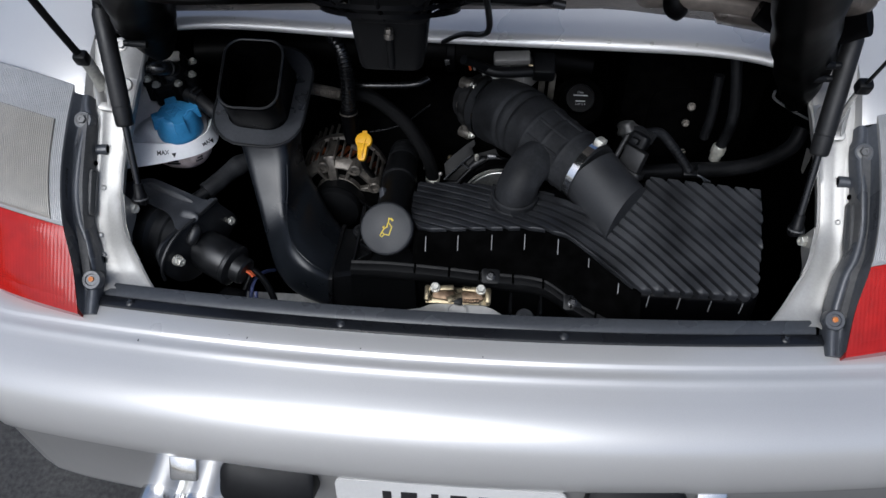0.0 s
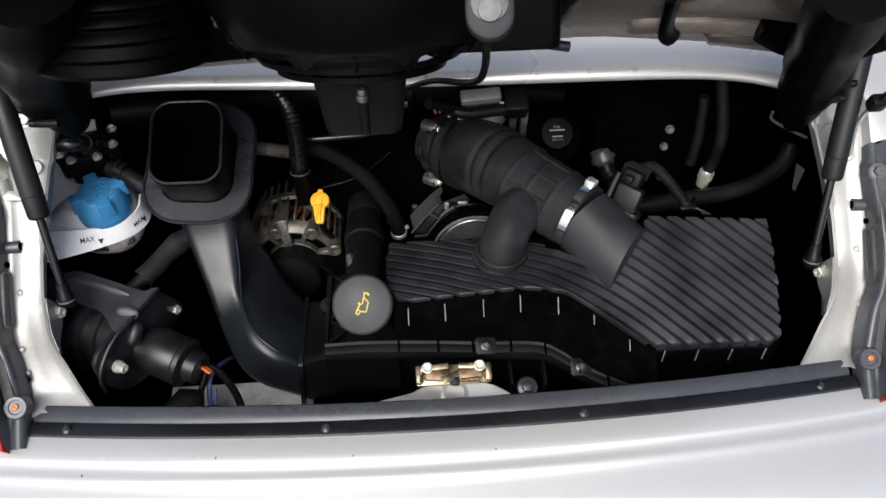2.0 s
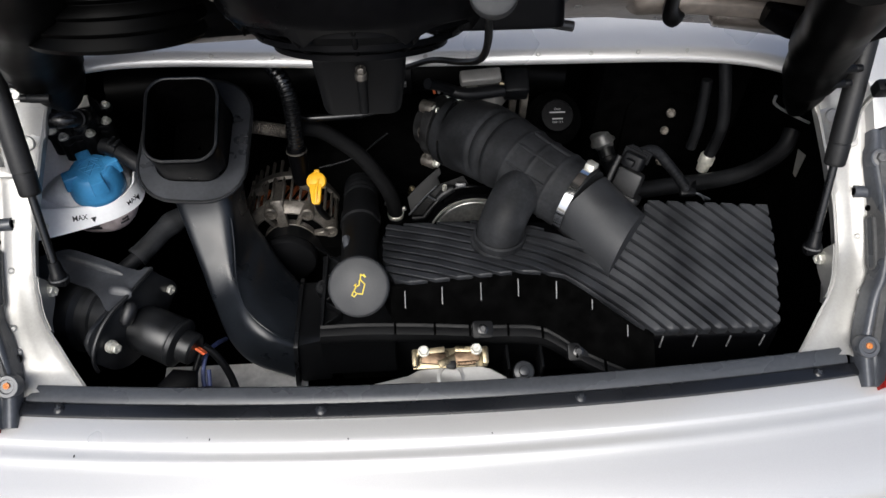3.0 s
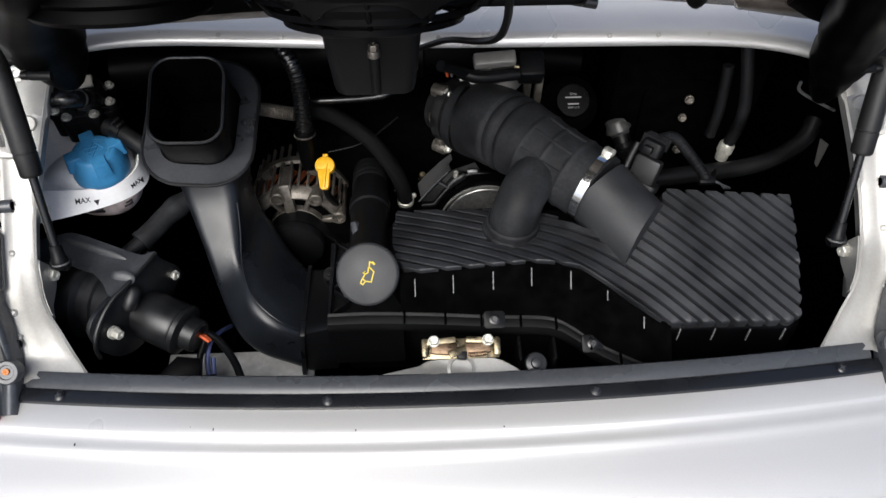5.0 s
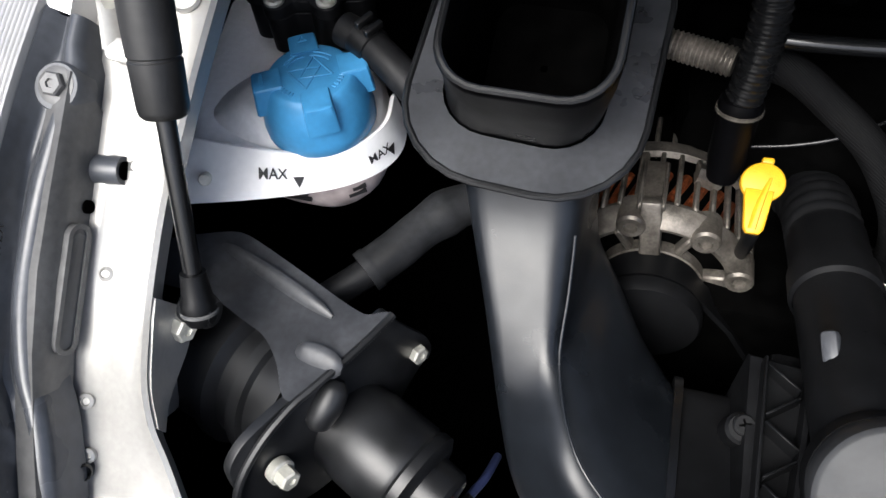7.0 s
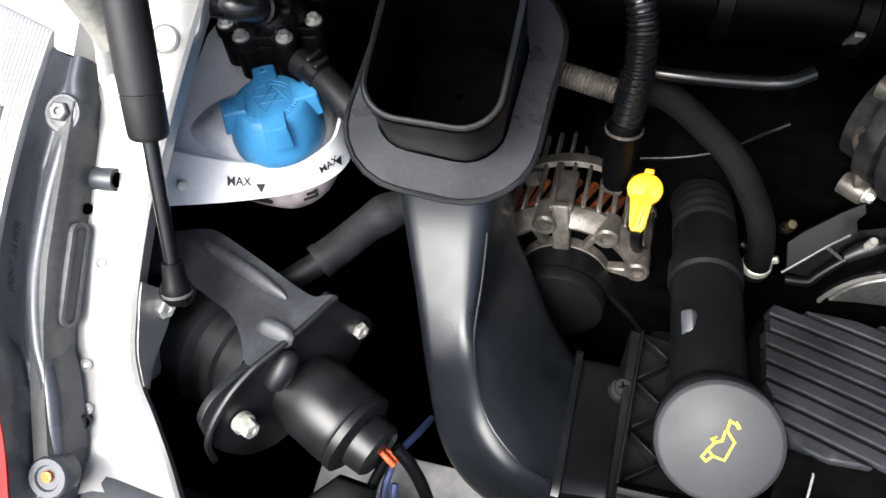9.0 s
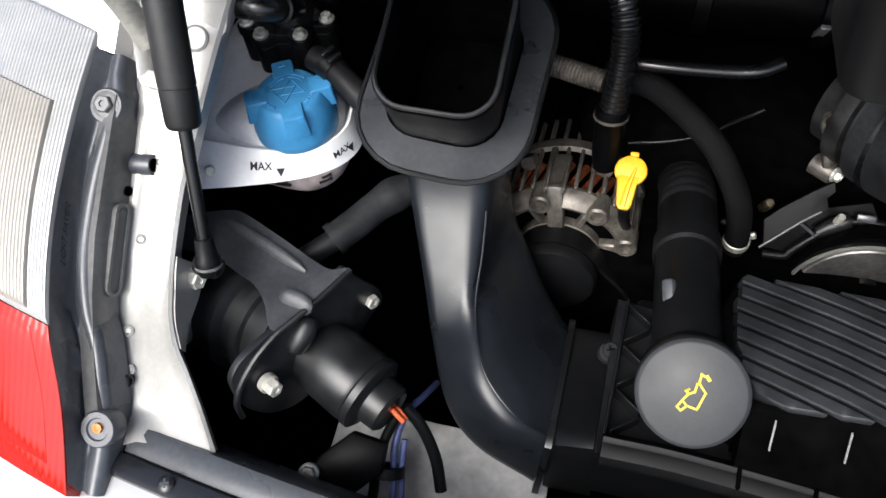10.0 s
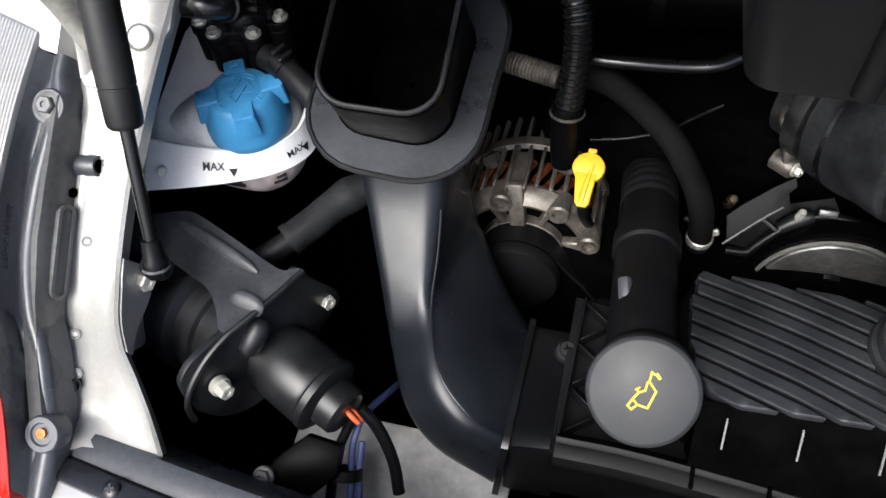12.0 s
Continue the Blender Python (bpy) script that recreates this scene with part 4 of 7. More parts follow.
# ribs: one family of curves that bends from the shallow part into the slanted one
LINE = [(-0.09, 0.2700), (-0.05, 0.2555), (0.0, 0.2360), (0.05, 0.2135), (0.09, 0.1915), (0.12, 0.1734), (0.145, 0.1561), (0.17, 0.1420), (0.195, 0.1297), (0.22, 0.1135), (0.25, 0.0904), (0.28, 0.0635), (0.31, 0.0355), (0.35, -0.0037), (0.39, -0.0441), (0.45, -0.1050)]
PITCH = [(-0.09, 0.0140), (0.0, 0.0144), (0.09, 0.0156), (0.145, 0.0153), (0.17, 0.0151), (0.195, 0.0159), (0.22, 0.0167), (0.25, 0.0174), (0.28, 0.0179), (0.31, 0.0182), (0.35, 0.0188), (0.45, 0.0195)]
TOP_EDGE = [(-0.0742, 0.2051), (-0.0687, 0.1526), (-0.0518, 0.1239), (0.0187, 0.1244), (0.0984, 0.1241), (0.1559, 0.1148), (0.1933, 0.0934), (0.246, 0.054), (0.2588, 0.0491), (0.403, 0.0465), (0.4167, 0.054), (0.4279, 0.1241), (0.4335, 0.2020), (0.274, 0.2145), (0.2232, 0.1396), (0.1625, 0.1731), (0.1258, 0.2059), (0.0492, 0.2328), (-0.0662, 0.2446)]


def along(rows, x):
    for (a, ya), (b, yb) in zip(rows, rows[1:]):
        if x <= b:
            return ya + (yb - ya) * (x - a) / (b - a)
    return rows[-1][1]


def span(poly, x):
    """Where the line across the lid at x enters and leaves the outline."""
    ys = []
    for (xa, ya), (xb, yb) in zip(poly, [*poly[1:], poly[0]]):
        if (xa > x) != (xb > x):
            ys.append(ya + (yb - ya) * (x - xa) / (xb - xa))
    return (min(ys), max(ys)) if ys else (1, 0)


def rib_line(k, x):
    return sum(along(LINE, x + d) for d in (-0.012, -0.006, 0, 0.006, 0.012)) / 5 - (k + 0.5) * along(PITCH, x)


def ribs_on(poly, lift, height, share):
    x0, x1 = min(p[0] for p in poly), max(p[0] for p in poly)
    n = int((x1 - x0) / 0.0035)
    for k in range(-16, 9):
        rings = []
        for i in range(1, n):
            x = x0 + (x1 - x0) * i / n
            c, w = rib_line(k, x), along(PITCH, x) * share / 2
            lo, hi = span(poly, x)
            a, b = max(c - w, lo), min(c + w, hi)
            if b - a < 0.0012:
                if len(rings) > 3:
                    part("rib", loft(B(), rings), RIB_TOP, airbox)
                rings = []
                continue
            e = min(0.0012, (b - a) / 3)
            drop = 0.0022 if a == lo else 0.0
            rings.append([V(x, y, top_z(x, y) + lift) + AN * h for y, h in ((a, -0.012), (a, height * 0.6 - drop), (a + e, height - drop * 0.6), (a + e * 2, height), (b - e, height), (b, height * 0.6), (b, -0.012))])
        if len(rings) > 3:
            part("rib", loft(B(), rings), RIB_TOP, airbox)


ribs_on(TOP_EDGE, 0.0, 0.0042, 0.775)
# moulding fins down the front wall, pale to stand for edge glints
for x, y in ((-0.0437, 0.1192), (0.0028, 0.1197), (0.0512, 0.1197), (0.0976, 0.1202), (0.1446, 0.1142), (0.1883, 0.0945), (0.2292, 0.0638), (0.2705, 0.0457), (0.3124, 0.0447), (0.3543, 0.0430), (0.3965, 0.0423)):
    z = top_z(x, y)
    part("wall_fin", loft(B(), [[V(x + sx * 0.0006, y + sy + dy, z + dz) for sx, sy in ((-1, 0.0010), (-1, -0.0008), (1, -0.0008), (1, 0.0010))] for dy, dz in (((-0.002, -0.006), (-0.0165, -0.021)) if x < 0.24 else ((0, -0.004), (-0.0012, -0.026)))]), RIB_GLINT, airbox)

# lower lip of the box and its screws
lip = smooth_path([(-0.152, 0.086, 0.660), (-0.098, 0.086, 0.661), (-0.021, 0.081, 0.662), (0.050, 0.075, 0.662), (0.118, 0.071, 0.661), (0.146, 0.057, 0.659), (0.167, 0.040, 0.656), (0.192, 0.026, 0.652), (0.218, 0.014, 0.648), (0.250, 0.000, 0.642)], 5)
rings = [[p + V(0, dy, dz) for dy, dz in ((0.026, -0.030), (-0.003, -0.022), (-0.007, -0.015), (-0.0075, -0.008), (-0.005, -0.002), (0.001, 0.0005), (0.005, 0.0005), (0.0070, 0.0025), (0.0085, 0.003), (0.010, 0.0))] for p in lip]
front = [(-0.062, 0.1235), (0.0187, 0.1240), (0.0984, 0.1237), (0.1559, 0.1145), (0.1933, 0.0930), (0.246, 0.0536), (0.2588, 0.0488), (0.40, 0.0462)]
LIP_Y, LIP_Z = [(p.x, p.y) for p in lip], [(p.x, p.z) for p in lip]
wall = []
for k in range(64):
    x = -0.062 + 0.322 * k / 63
    y, ly = along(front, x), along(LIP_Y, min(x, 0.249)) + 0.008
    z, lz = top_z(x, y) - 0.004, along(LIP_Z, min(x, 0.249)) + 0.0025
    wall.append([V(x, y + 0.004, z + 0.001), V(x, y, z), V(x, y - 0.002, z - 0.004), V(x, ly + 0.004, lz + 0.004), V(x, ly, lz), V(x, ly + 0.004, lz - 0.01), V(x, y + 0.012, z - 0.03)])
# sloping wall coloured near black to read as a shaded upright one
part("front_wall", loft(B(), wall), BAY, airbox, "front wall with its shade put into the colour", angle=30)
part("lip", loft(B(), rings), MOTOR, airbox, "rolled front lip")
for x, y, z in ((0.052, 0.078, 0.663), (0.168, 0.043, 0.657)):
    sf = at((x, y, z), (0, -0.45, 0.89))
    part("screw_tab", prism(B(), sf, rounded(0.026, 0.022, 0.004), -0.008, 0.0012, 0.001), BLACK, airbox)
    part("lip_screw", hex_bolt(B(), sf @ pose(0, 0, 0.001), 0.0045, 0.004, 1.5), BLACK_SATIN, airbox)
for x in (-0.058, -0.008, 0.036, 0.084, 0.127, 0.166, 0.200):
    part("lip_notch", box(B(), at((x, along(LIP_Y, x) + 0.002, along(LIP_Z, x) + 0.0015), (0, -0.3, 1)), 0.0026, 0.016, 0.005, 0.001, 1), BAY, airbox, "narrow slit in the lip")
part("lower_half", box(B(), at((0.06, 0.175, 0.56)), 0.40, 0.13, 0.13, 0.006), BLACK, airbox)

# left shelf with its bracing and the inlet collar
shelf = [(-0.156, 0.090), (-0.060, 0.090), (-0.060, 0.215), (-0.156, 0.225)]
b = loft(B(), [[V(x, y, 0.55) for x, y in shelf], [V(x, y, 0.632 + 0.05 * (y - 0.084)) for x, y in shelf], [V(x * 0.99 - 0.001, y * 0.97 + 0.004, 0.6355 + 0.05 * (y - 0.084)) for x, y in shelf]])
part("shelf", b, BLACK, airbox)
for k in range(6):
    y = 0.112 + 0.019 * k
    part("shelf_web", box(B(), at((-0.1375, y, 0.6455), (0, 0, 1), (1, -0.75 if k % 2 else 0.75, 0)), 0.024, 0.0016, 0.013, 0.0004, 1), BLACK, airbox)
part("shelf_rim", box(B(), at((-0.1495, 0.160, 0.646), (0, 0, 1), (0.03, 1, 0)), 0.118, 0.0022, 0.013, 0.0006, 1), BLACK, airbox)
part("shelf_wall", box(B(), at((-0.126, 0.178, 0.646), (0, 0, 1), (0.1, 1, 0)), 0.10, 0.003, 0.016), BLACK, airbox)
part("shelf_boss", lathe(B(), at((-0.156, 0.178, 0.630), (0, -0.3, 0.95)), ((0.010, -0.02), (0.010, 0.004), (0.008, 0.006), (0, 0.006)), 16), BLACK, airbox)
sm0 = at((-0.1555, 0.177, 0.6385), (0, -0.3, 0.95))
ss = part("shelf_screw", lathe(B(), sm0, ((0, -0.003), (0.0066, -0.003), (0.0066, 0.0006), (0.0056, 0.0014), (0, 0.0014)), 20), BLACK, airbox)
for a in (20, 110):
    part("screw_slot", box(B(), sm0 @ pose(0, 0, 0.0014, 0, 0, a), 0.0072, 0.0014, 0.0006), BAY, ss)


def quad_ring(a, b, c, d, r, n=3):
    """A ring through four corners, each rounded by the share r of its sides."""
    q = [Vector(p) for p in (a, b, c, d)]
    out = []
    for i in range(4):
        p, u, v = q[i], q[i - 1], q[(i + 1) % 4]
        s, e = p.lerp(u, r), p.lerp(v, r)
        for k in range(n + 1):
            t = k / n
            out.append((1 - t) ** 2 * s + 2 * t * (1 - t) * p + t * t * e)
    return out


part("inlet_collar", loft(B(), [quad_ring((x, 0.086, z0), (x, 0.098, z1), (x, 0.222, 0.592), (x, 0.20, 0.50), 0.12) for x, z0, z1 in ((-0.190, 0.535, 0.612), (-0.186, 0.532, 0.616), (-0.150, 0.535, 0.628))]), BLACK, airbox)
# neck for the air meter
nk = at((0.240, 0.158, 0.712), V(-0.62, 0.76, 0.30))
nb = lathe(B(), nk, ((0, 0.0), (0.0478, 0.0), (0.0472, 0.03), (0.0462, 0.045), (0.0455, 0.085), (0, 0.085)), 40)
na, cut = (nk.to_3x3() @ V(0, 0, 1)), V(0.785, -0.62, 0)
for v in nb.verts:
    if (v.co - nk.translation).dot(na) < 0.01:
        v.co += na * ((V(0.2225, 0.1335, 0) - v.co).dot(cut) / na.dot(cut))
part("neck", nb, GREY_PLASTIC, airbox, "dusty charcoal inlet neck")

# ---- intake duct and scoop ----
duct = thing("intake_duct", (-0.27, 0.16, 0.52), "black moulded intake duct curving into the air filter box", "air duct")
sects = [((-0.354, 0.268, 0.738), (-0.280, 0.272, 0.742), (-0.268, 0.330, 0.748), (-0.348, 0.330, 0.740)),
         ((-0.346, 0.250, 0.704), (-0.2735, 0.246, 0.708), (-0.262, 0.345, 0.728), (-0.342, 0.345, 0.715)),
         ((-0.3215, 0.196, 0.660), (-0.2705, 0.215, 0.679), (-0.262, 0.325, 0.680), (-0.330, 0.310, 0.665)),
         ((-0.3035, 0.153, 0.613), (-0.2680, 0.174, 0.6555), (-0.256, 0.310, 0.640), (-0.315, 0.290, 0.600)),
         ((-0.285, 0.118, 0.580), (-0.2500, 0.1235, 0.652), (-0.236, 0.285, 0.625), (-0.290, 0.250, 0.560)),
         ((-0.255, 0.095, 0.560), (-0.2190, 0.098, 0.638), (-0.215, 0.255, 0.605), (-0.255, 0.220, 0.530)),
         ((-0.200, 0.080, 0.545), (-0.1880, 0.096, 0.614), (-0.190, 0.224, 0.594), (-0.200, 0.195, 0.520))]
cols = [smooth_path([s[i] for s in sects], 5) for i in range(4)]
part("duct_shell", loft(B(), [quad_ring(*(c[k] for c in cols), 0.27, 6) for k in range(len(cols[0]))]), DUCT, duct, "satin black duct wall", angle=80)
crease = [p + V(0.0, -0.001, 0.0005) for p in cols[1][6:-1]]
part("mould_seam", tube(B(), [p.lerp(c, 0.055) for p, c in zip(crease, cols[2][6:-1])], 0.0010, 8, 1), DUCT, duct)
part("flange_clamp", loft(B(), [quad_ring((x - 0.006, 0.077, 0.535), (x, 0.094, 0.617), (x, 0.227, 0.597), (x - 0.004, 0.198, 0.51), 0.12) for x in (-0.1925, -0.191, -0.187)]), BLACK_SATIN, duct)

scoop = thing("air_scoop", (-0.31, 0.28, 0.76), "black rubber air scoop with a wide square flange", "air scoop")
SN = V(0.025, -0.436, 1).normalized()
FN = V(0.066, -0.277, 1).normalized()
sm = at((-0.3043, 0.2732, 0.8534), SN)
fm2 = at((-0.310, 0.318, 0.780), FN) @ pose(0, 0, 0, 0, 0, -2)
outer_f = rounded(0.1374, 0.1851, 0.052, 6)
inner_f = [(x - 0.002, y - 0.002) for x, y in rounded(0.094, 0.124, 0.030, 6)]
b = frame_ring(B(), fm2, outer_f, inner_f, -0.0045, 0.002)
# the flange's sheen is partly in its base colour
part("flange", b, FLANGE, scoop, "flat rubber flange", angle=30)
part("flange_bead", tube(B(), [fm2 @ V(x, y, 0.001) for x, y in [*outer_f, outer_f[0]]], 0.0022, 8, 1), CAN, scoop)
part("rim_bead", tube(B(), [sm @ V(x, y, 0.0015) for x, y in [*rounded(0.0855, 0.1085, 0.0245, 6), rounded(0.0855, 0.1085, 0.0245, 6)[0]]], 0.0020, 8, 1), CAN, scoop, "glossy rolled rim")
mouth = []
for z, w, h, r in ((-0.004, 0.094, 0.124, 0.030), (-0.002, 0.090, 0.120, 0.028)):
    mouth.append([fm2 @ V(x - 0.002, y - 0.002, z) for x, y in rounded(w, h, r, 6)])
for z, w, h, r in ((-0.018, 0.0885, 0.112, 0.0265), (-0.004, 0.0895, 0.1125, 0.0265), (0.0, 0.0905, 0.1135, 0.0270), (0.002, 0.0890, 0.1120, 0.0265), (0.002, 0.0820, 0.1050, 0.0230), (-0.002, 0.078, 0.101, 0.021), (-0.03, 0.073, 0.094, 0.019), (-0.09, 0.066, 0.08, 0.015)):
    mouth.append([sm @ V(x, y, z) for x, y in rounded(w, h, r, 6)])
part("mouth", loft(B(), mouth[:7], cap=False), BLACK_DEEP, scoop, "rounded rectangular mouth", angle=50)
# inner surface split off and blackened for the shade within the mouth
part("mouth_shade", loft(B(), [*mouth[6:10], [sm @ V(x, y, -0.088) for x, y in rounded(0.004, 0.004, 0.001, 6)]], cap=False), BAY, scoop, "inside of the scoop blackened as deep shade")
part("flange_tab", prism(B(), fm2 @ pose(0.006, -0.058, 0.0025), rounded(0.018, 0.007, 0.0028), 0, 0.003, 0.001), BLACK, scoop)

# ---- oil filler ----
filler = thing("oil_filler", (-0.10, 0.2, 0.62), "black oil filler with round cap bearing a yellow oil can", "oil filler")
CN = V(-0.07, -0.787, 1.0).normalized()
cm = at((-0.1006, 0.1190, 0.7090), CN)
cap = part("cap", lathe(B(), cm, ((0, -0.026), (0.0355, -0.026), (0.0376, -0.020), (0.0386, -0.006), (0.0378, -0.0022), (0.0360, -0.0006), (0.0346, 0.0), (0, 0.0)), 64), GREY_PLASTIC, filler, "charcoal plastic cap", angle=30)
part("cap_skirt", lathe(B(), cm, ((0, -0.044), (0.034, -0.044), (0.0375, -0.036), (0.0370, -0.024), (0, -0.024)), 40), BLACK, filler)


def stroke(pts, w=0.0013, closed=False):
    b = B()
    loop = [*pts, pts[0]] if closed else pts
    for p, q in zip(loop, loop[1:]):
        d = V(q[0] - p[0], q[1] - p[1], 0)
        l = d.length
        d.normalize()
        box(b, cm @ at(((p[0] + q[0]) / 2, (p[1] + q[1]) / 2, 0.0004), (0, 0, 1), d), l + w, w, 0.0008)
    return b


K = 0.00034
ang = radians(11)


def ic(x, y):
    """Icon grid to cap face."""
    x, y = (x * 0.86 - 1.0) * K, (y + 3.0) * K
    return (x * math.cos(ang) - y * math.sin(ang), x * math.sin(ang) + y * math.cos(ang))


part("oil_can", stroke([ic(-12, -26), ic(10, -33), ic(30, 0), ic(16, 20), ic(12, 18), ic(6, 2), ic(-8, -2), ic(-22, -15)], 0.0014), YELLOW_INK, cap, "yellow oil can outline")
part("can_handle", stroke([ic(-22, -15), ic(-34, -28), ic(-26, -36), ic(-12, -26)], 0.0014, True), YELLOW_INK, cap, "yellow mark")
part("can_spout", stroke([ic(16, 20), ic(22, 38), ic(28, 34)], 0.0014), YELLOW_INK, cap, "yellow mark")
part("can_knob", stroke([ic(-14, 4), ic(-6, 8), ic(-10, 6), ic(-10, -2)], 0.0013), YELLOW_INK, cap, "yellow mark")
part("oil_drop", stroke([ic(34, 33), ic(38, 27)], 0.0022), YELLOW_INK, cap, "yellow drop")
pipe_pts = [(-0.101, 0.140, 0.678), (-0.102, 0.185, 0.666), (-0.1035, 0.236, 0.653), (-0.105, 0.290, 0.638), (-0.106, 0.335, 0.626)]
part("pipe", tube(B(), pipe_pts, 0.0262, 24, 6), BLACK, filler, "black plastic filler pipe")
part("collar", lathe(B(), at((-0.105, 0.285, 0.6395), (0, -1, 0.28)), ((0.0262, -0.014), (0.0286, -0.012), (0.0286, 0.010), (0.0262, 0.013)), 32), BLACK, filler)
part("hose_end", ribbed_tube(B(), [(-0.106, 0.33, 0.627), (-0.107, 0.372, 0.612), (-0.108, 0.405, 0.588), (-0.108, 0.425, 0.55)], 0.0250, 11, 0.12, 20), RUBBER, filler)
part("clip", box(B(), at((-0.1190, 0.214, 0.6765), (-0.55, -0.35, 0.76), (0.8, 0, 0.5)), 0.010, 0.026, 0.010, 0.003), FLANGE, filler)
for dx in (0.0, 0.009):
    part("drain_hole", lathe(B(), at((-0.1030 + dx, 0.2270 - dx * 0.5, 0.6805 - dx * 0.1), (0.05, -0.25, 1)), ((0.0028, 0), (0.0026, 0.0008), (0, 0.0008)), 12), BAY, filler)

# ---- alternator ----
alt = thing("alternator", (-0.213, 0.33, 0.53), "dusty cast aluminium alternator with copper windings showing", "alternator")
am = at((-0.2165, 0.313, 0.5655), (0, -1, 0.12)) @ Matrix.Diagonal((1.03, 1.03, 1.03, 1))
part("stator", lathe(B(), am, ((0, -0.12), (0.066, -0.12), (0.066, -0.012), (0.030, -0.006), (0, -0.006)), 40), BAY, alt)
for k in range(30):
    a = 2 * math.pi / 30 * k
    part("winding_coil", tube(B(), [am @ V(0.0655 * math.cos(a + d), 0.0655 * math.sin(a + d), h) for d, h in ((-0.09, -0.050), (-0.03, -0.040), (0.03, -0.030), (0.09, -0.020))], 0.0042, 8, 3), COPPER, alt)
part("winding", lathe(B(), am, ((0.062, -0.055), (0.0650, -0.050), (0.0650, -0.018), (0.060, -0.012)), 48), COPPER, alt, "lacquered copper windings")
part("front_shield", lathe(B(), am, ((0.057, -0.010), (0.057, 0.000), (0.061, 0.002), (0.069, -0.003), (0.0725, -0.012), (0.0705, -0.017), (0.057, -0.010)), 48), ALU, alt, "cast aluminium front shield")
part("rear_band", lathe(B(), am, ((0.069, -0.079), (0.0735, -0.078), (0.0745, -0.074), (0.0745, -0.066), (0.070, -0.064)), 48), ALU, alt)
for k in range(34):
    a = 2 * math.pi / 34 * k
    wide = 0.0065 if k % 8 == 2 else 0.0036
    part("slot_bar", box(B(), am @ Matrix.Rotation(a, 4, "Z") @ pose(0.0712, 0, -0.041), 0.005, wide, 0.056, 0.001, 1), ALU, alt)
    part("slot_bar", box(B(), am @ Matrix.Rotation(a + 0.09, 4, "Z") @ pose(0.0700, 0, -0.092), 0.005, 0.0036, 0.036, 0.001, 1), ALU, alt)
for k in range(7):
    part("spoke", box(B(), am @ Matrix.Rotation(2 * math.pi / 7 * k + 0.3, 4, "Z") @ pose(0.049, 0, -0.003, 0, -8, 0), 0.026, 0.006 if k % 4 else 0.013, 0.010, 0.0015, 1), ALU, alt)
part("front_bearing", lathe(B(), am, ((0.040, -0.012), (0.040, 0.002), (0.036, 0.004), (0.03, 0.004)), 32), ALU, alt)
for a in (62, 110, 150, 20, -35):
    t = radians(a)
    lug = B()
    lathe(lug, am @ pose(0.064 * math.cos(t), 0.064 * math.sin(t), -0.002), ((0.0105, -0.016), (0.0105, 0.005), (0.0088, 0.007), (0.0052, 0.007), (0.0046, 0.004), (0, 0.004)), 18)
    part("lug", lug, ALU, alt)
arm_b = B()
box(arm_b, at((-0.164, 0.318, 0.562), (0, -1, 0.1), (1, 0, -0.25)), 0.046, 0.016, 0.014, 0.004)
box(arm_b, at((-0.150, 0.316, 0.548), (0, -1, 0.1), (1, 0, 0.2)), 0.036, 0.009, 0.018, 0.003)
lathe(arm_b, at((-0.161, 0.309, 0.540), (0.2, -1, 0.3)), ((0.0045, -0.012), (0.0045, 0.0), (0.0085, 0.001), (0.0092, -0.001), (0.0092, -0.012)), 18)
part("mount_ear", arm_b, ALU, alt)
part("strap", box(B(), am @ Matrix.Rotation(radians(98), 4, "Z") @ pose(0.056, 0, -0.002, 0, 12, 0), 0.050, 0.015, 0.011, 0.003), ALU, alt, "cast strap over the front shield")
part("strap_back", box(B(), am @ Matrix.Rotation(radians(98), 4, "Z") @ pose(0.0735, 0, -0.028), 0.005, 0.015, 0.050, 0.0015), ALU, alt)
for dy in (-0.0080, 0.0080):
    part("strap_rib", box(B(), am @ Matrix.Rotation(radians(98), 4, "Z") @ pose(0.0775, dy, -0.024), 0.006, 0.003, 0.046, 0.001, 1), ALU, alt)
for a0, a1 in ((62, 76), (118, 128)):
    part("cast_hood", loft(B(), [[am @ Matrix.Rotation(radians(a0 + (a1 - a0) * k / 4), 4, "Z") @ V(r, 0, h) for r, h in ((0.068, -0.055), (0.078, -0.056), (0.081, -0.048), (0.077, -0.042), (0.070, -0.042))] for k in range(5)]), ALU, alt)
part("pulley", lathe(B(), am, ((0, -0.004), (0.0385, -0.004), (0.0385, 0.010), (0.031, 0.012), (0.0335, 0.015), (0.0305, 0.017), (0.0335, 0.020), (0.0305, 0.022), (0.0345, 0.026), (0.0405, 0.028), (0.0405, 0.034), (0.038, 0.039), (0.026, 0.042), (0, 0.043)), 48), BLACK, alt, "black pulley under a plastic cover")
run_b = [V(0.0355 * math.cos(radians(a)), 0.0355 * math.sin(radians(a)), 0) for a in range(215, 30, -12)] + [V(0.060, -0.012, 0), V(0.10, -0.072, 0)]
rings = []
for k, p in enumerate(run_b):
    d = (run_b[min(k + 1, len(run_b) - 1)] - run_b[max(k - 1, 0)]).normalized()
    n2 = V(-d.y, d.x, 0)
    rings.append([am @ (p + n2 * a + V(0, 0, z)) for a, z in ((0, 0.006), (0.004, 0.006), (0.004, 0.025), (0, 0.025))])
part("belt", loft(B(), rings), BLACK, alt, "black drive belt")

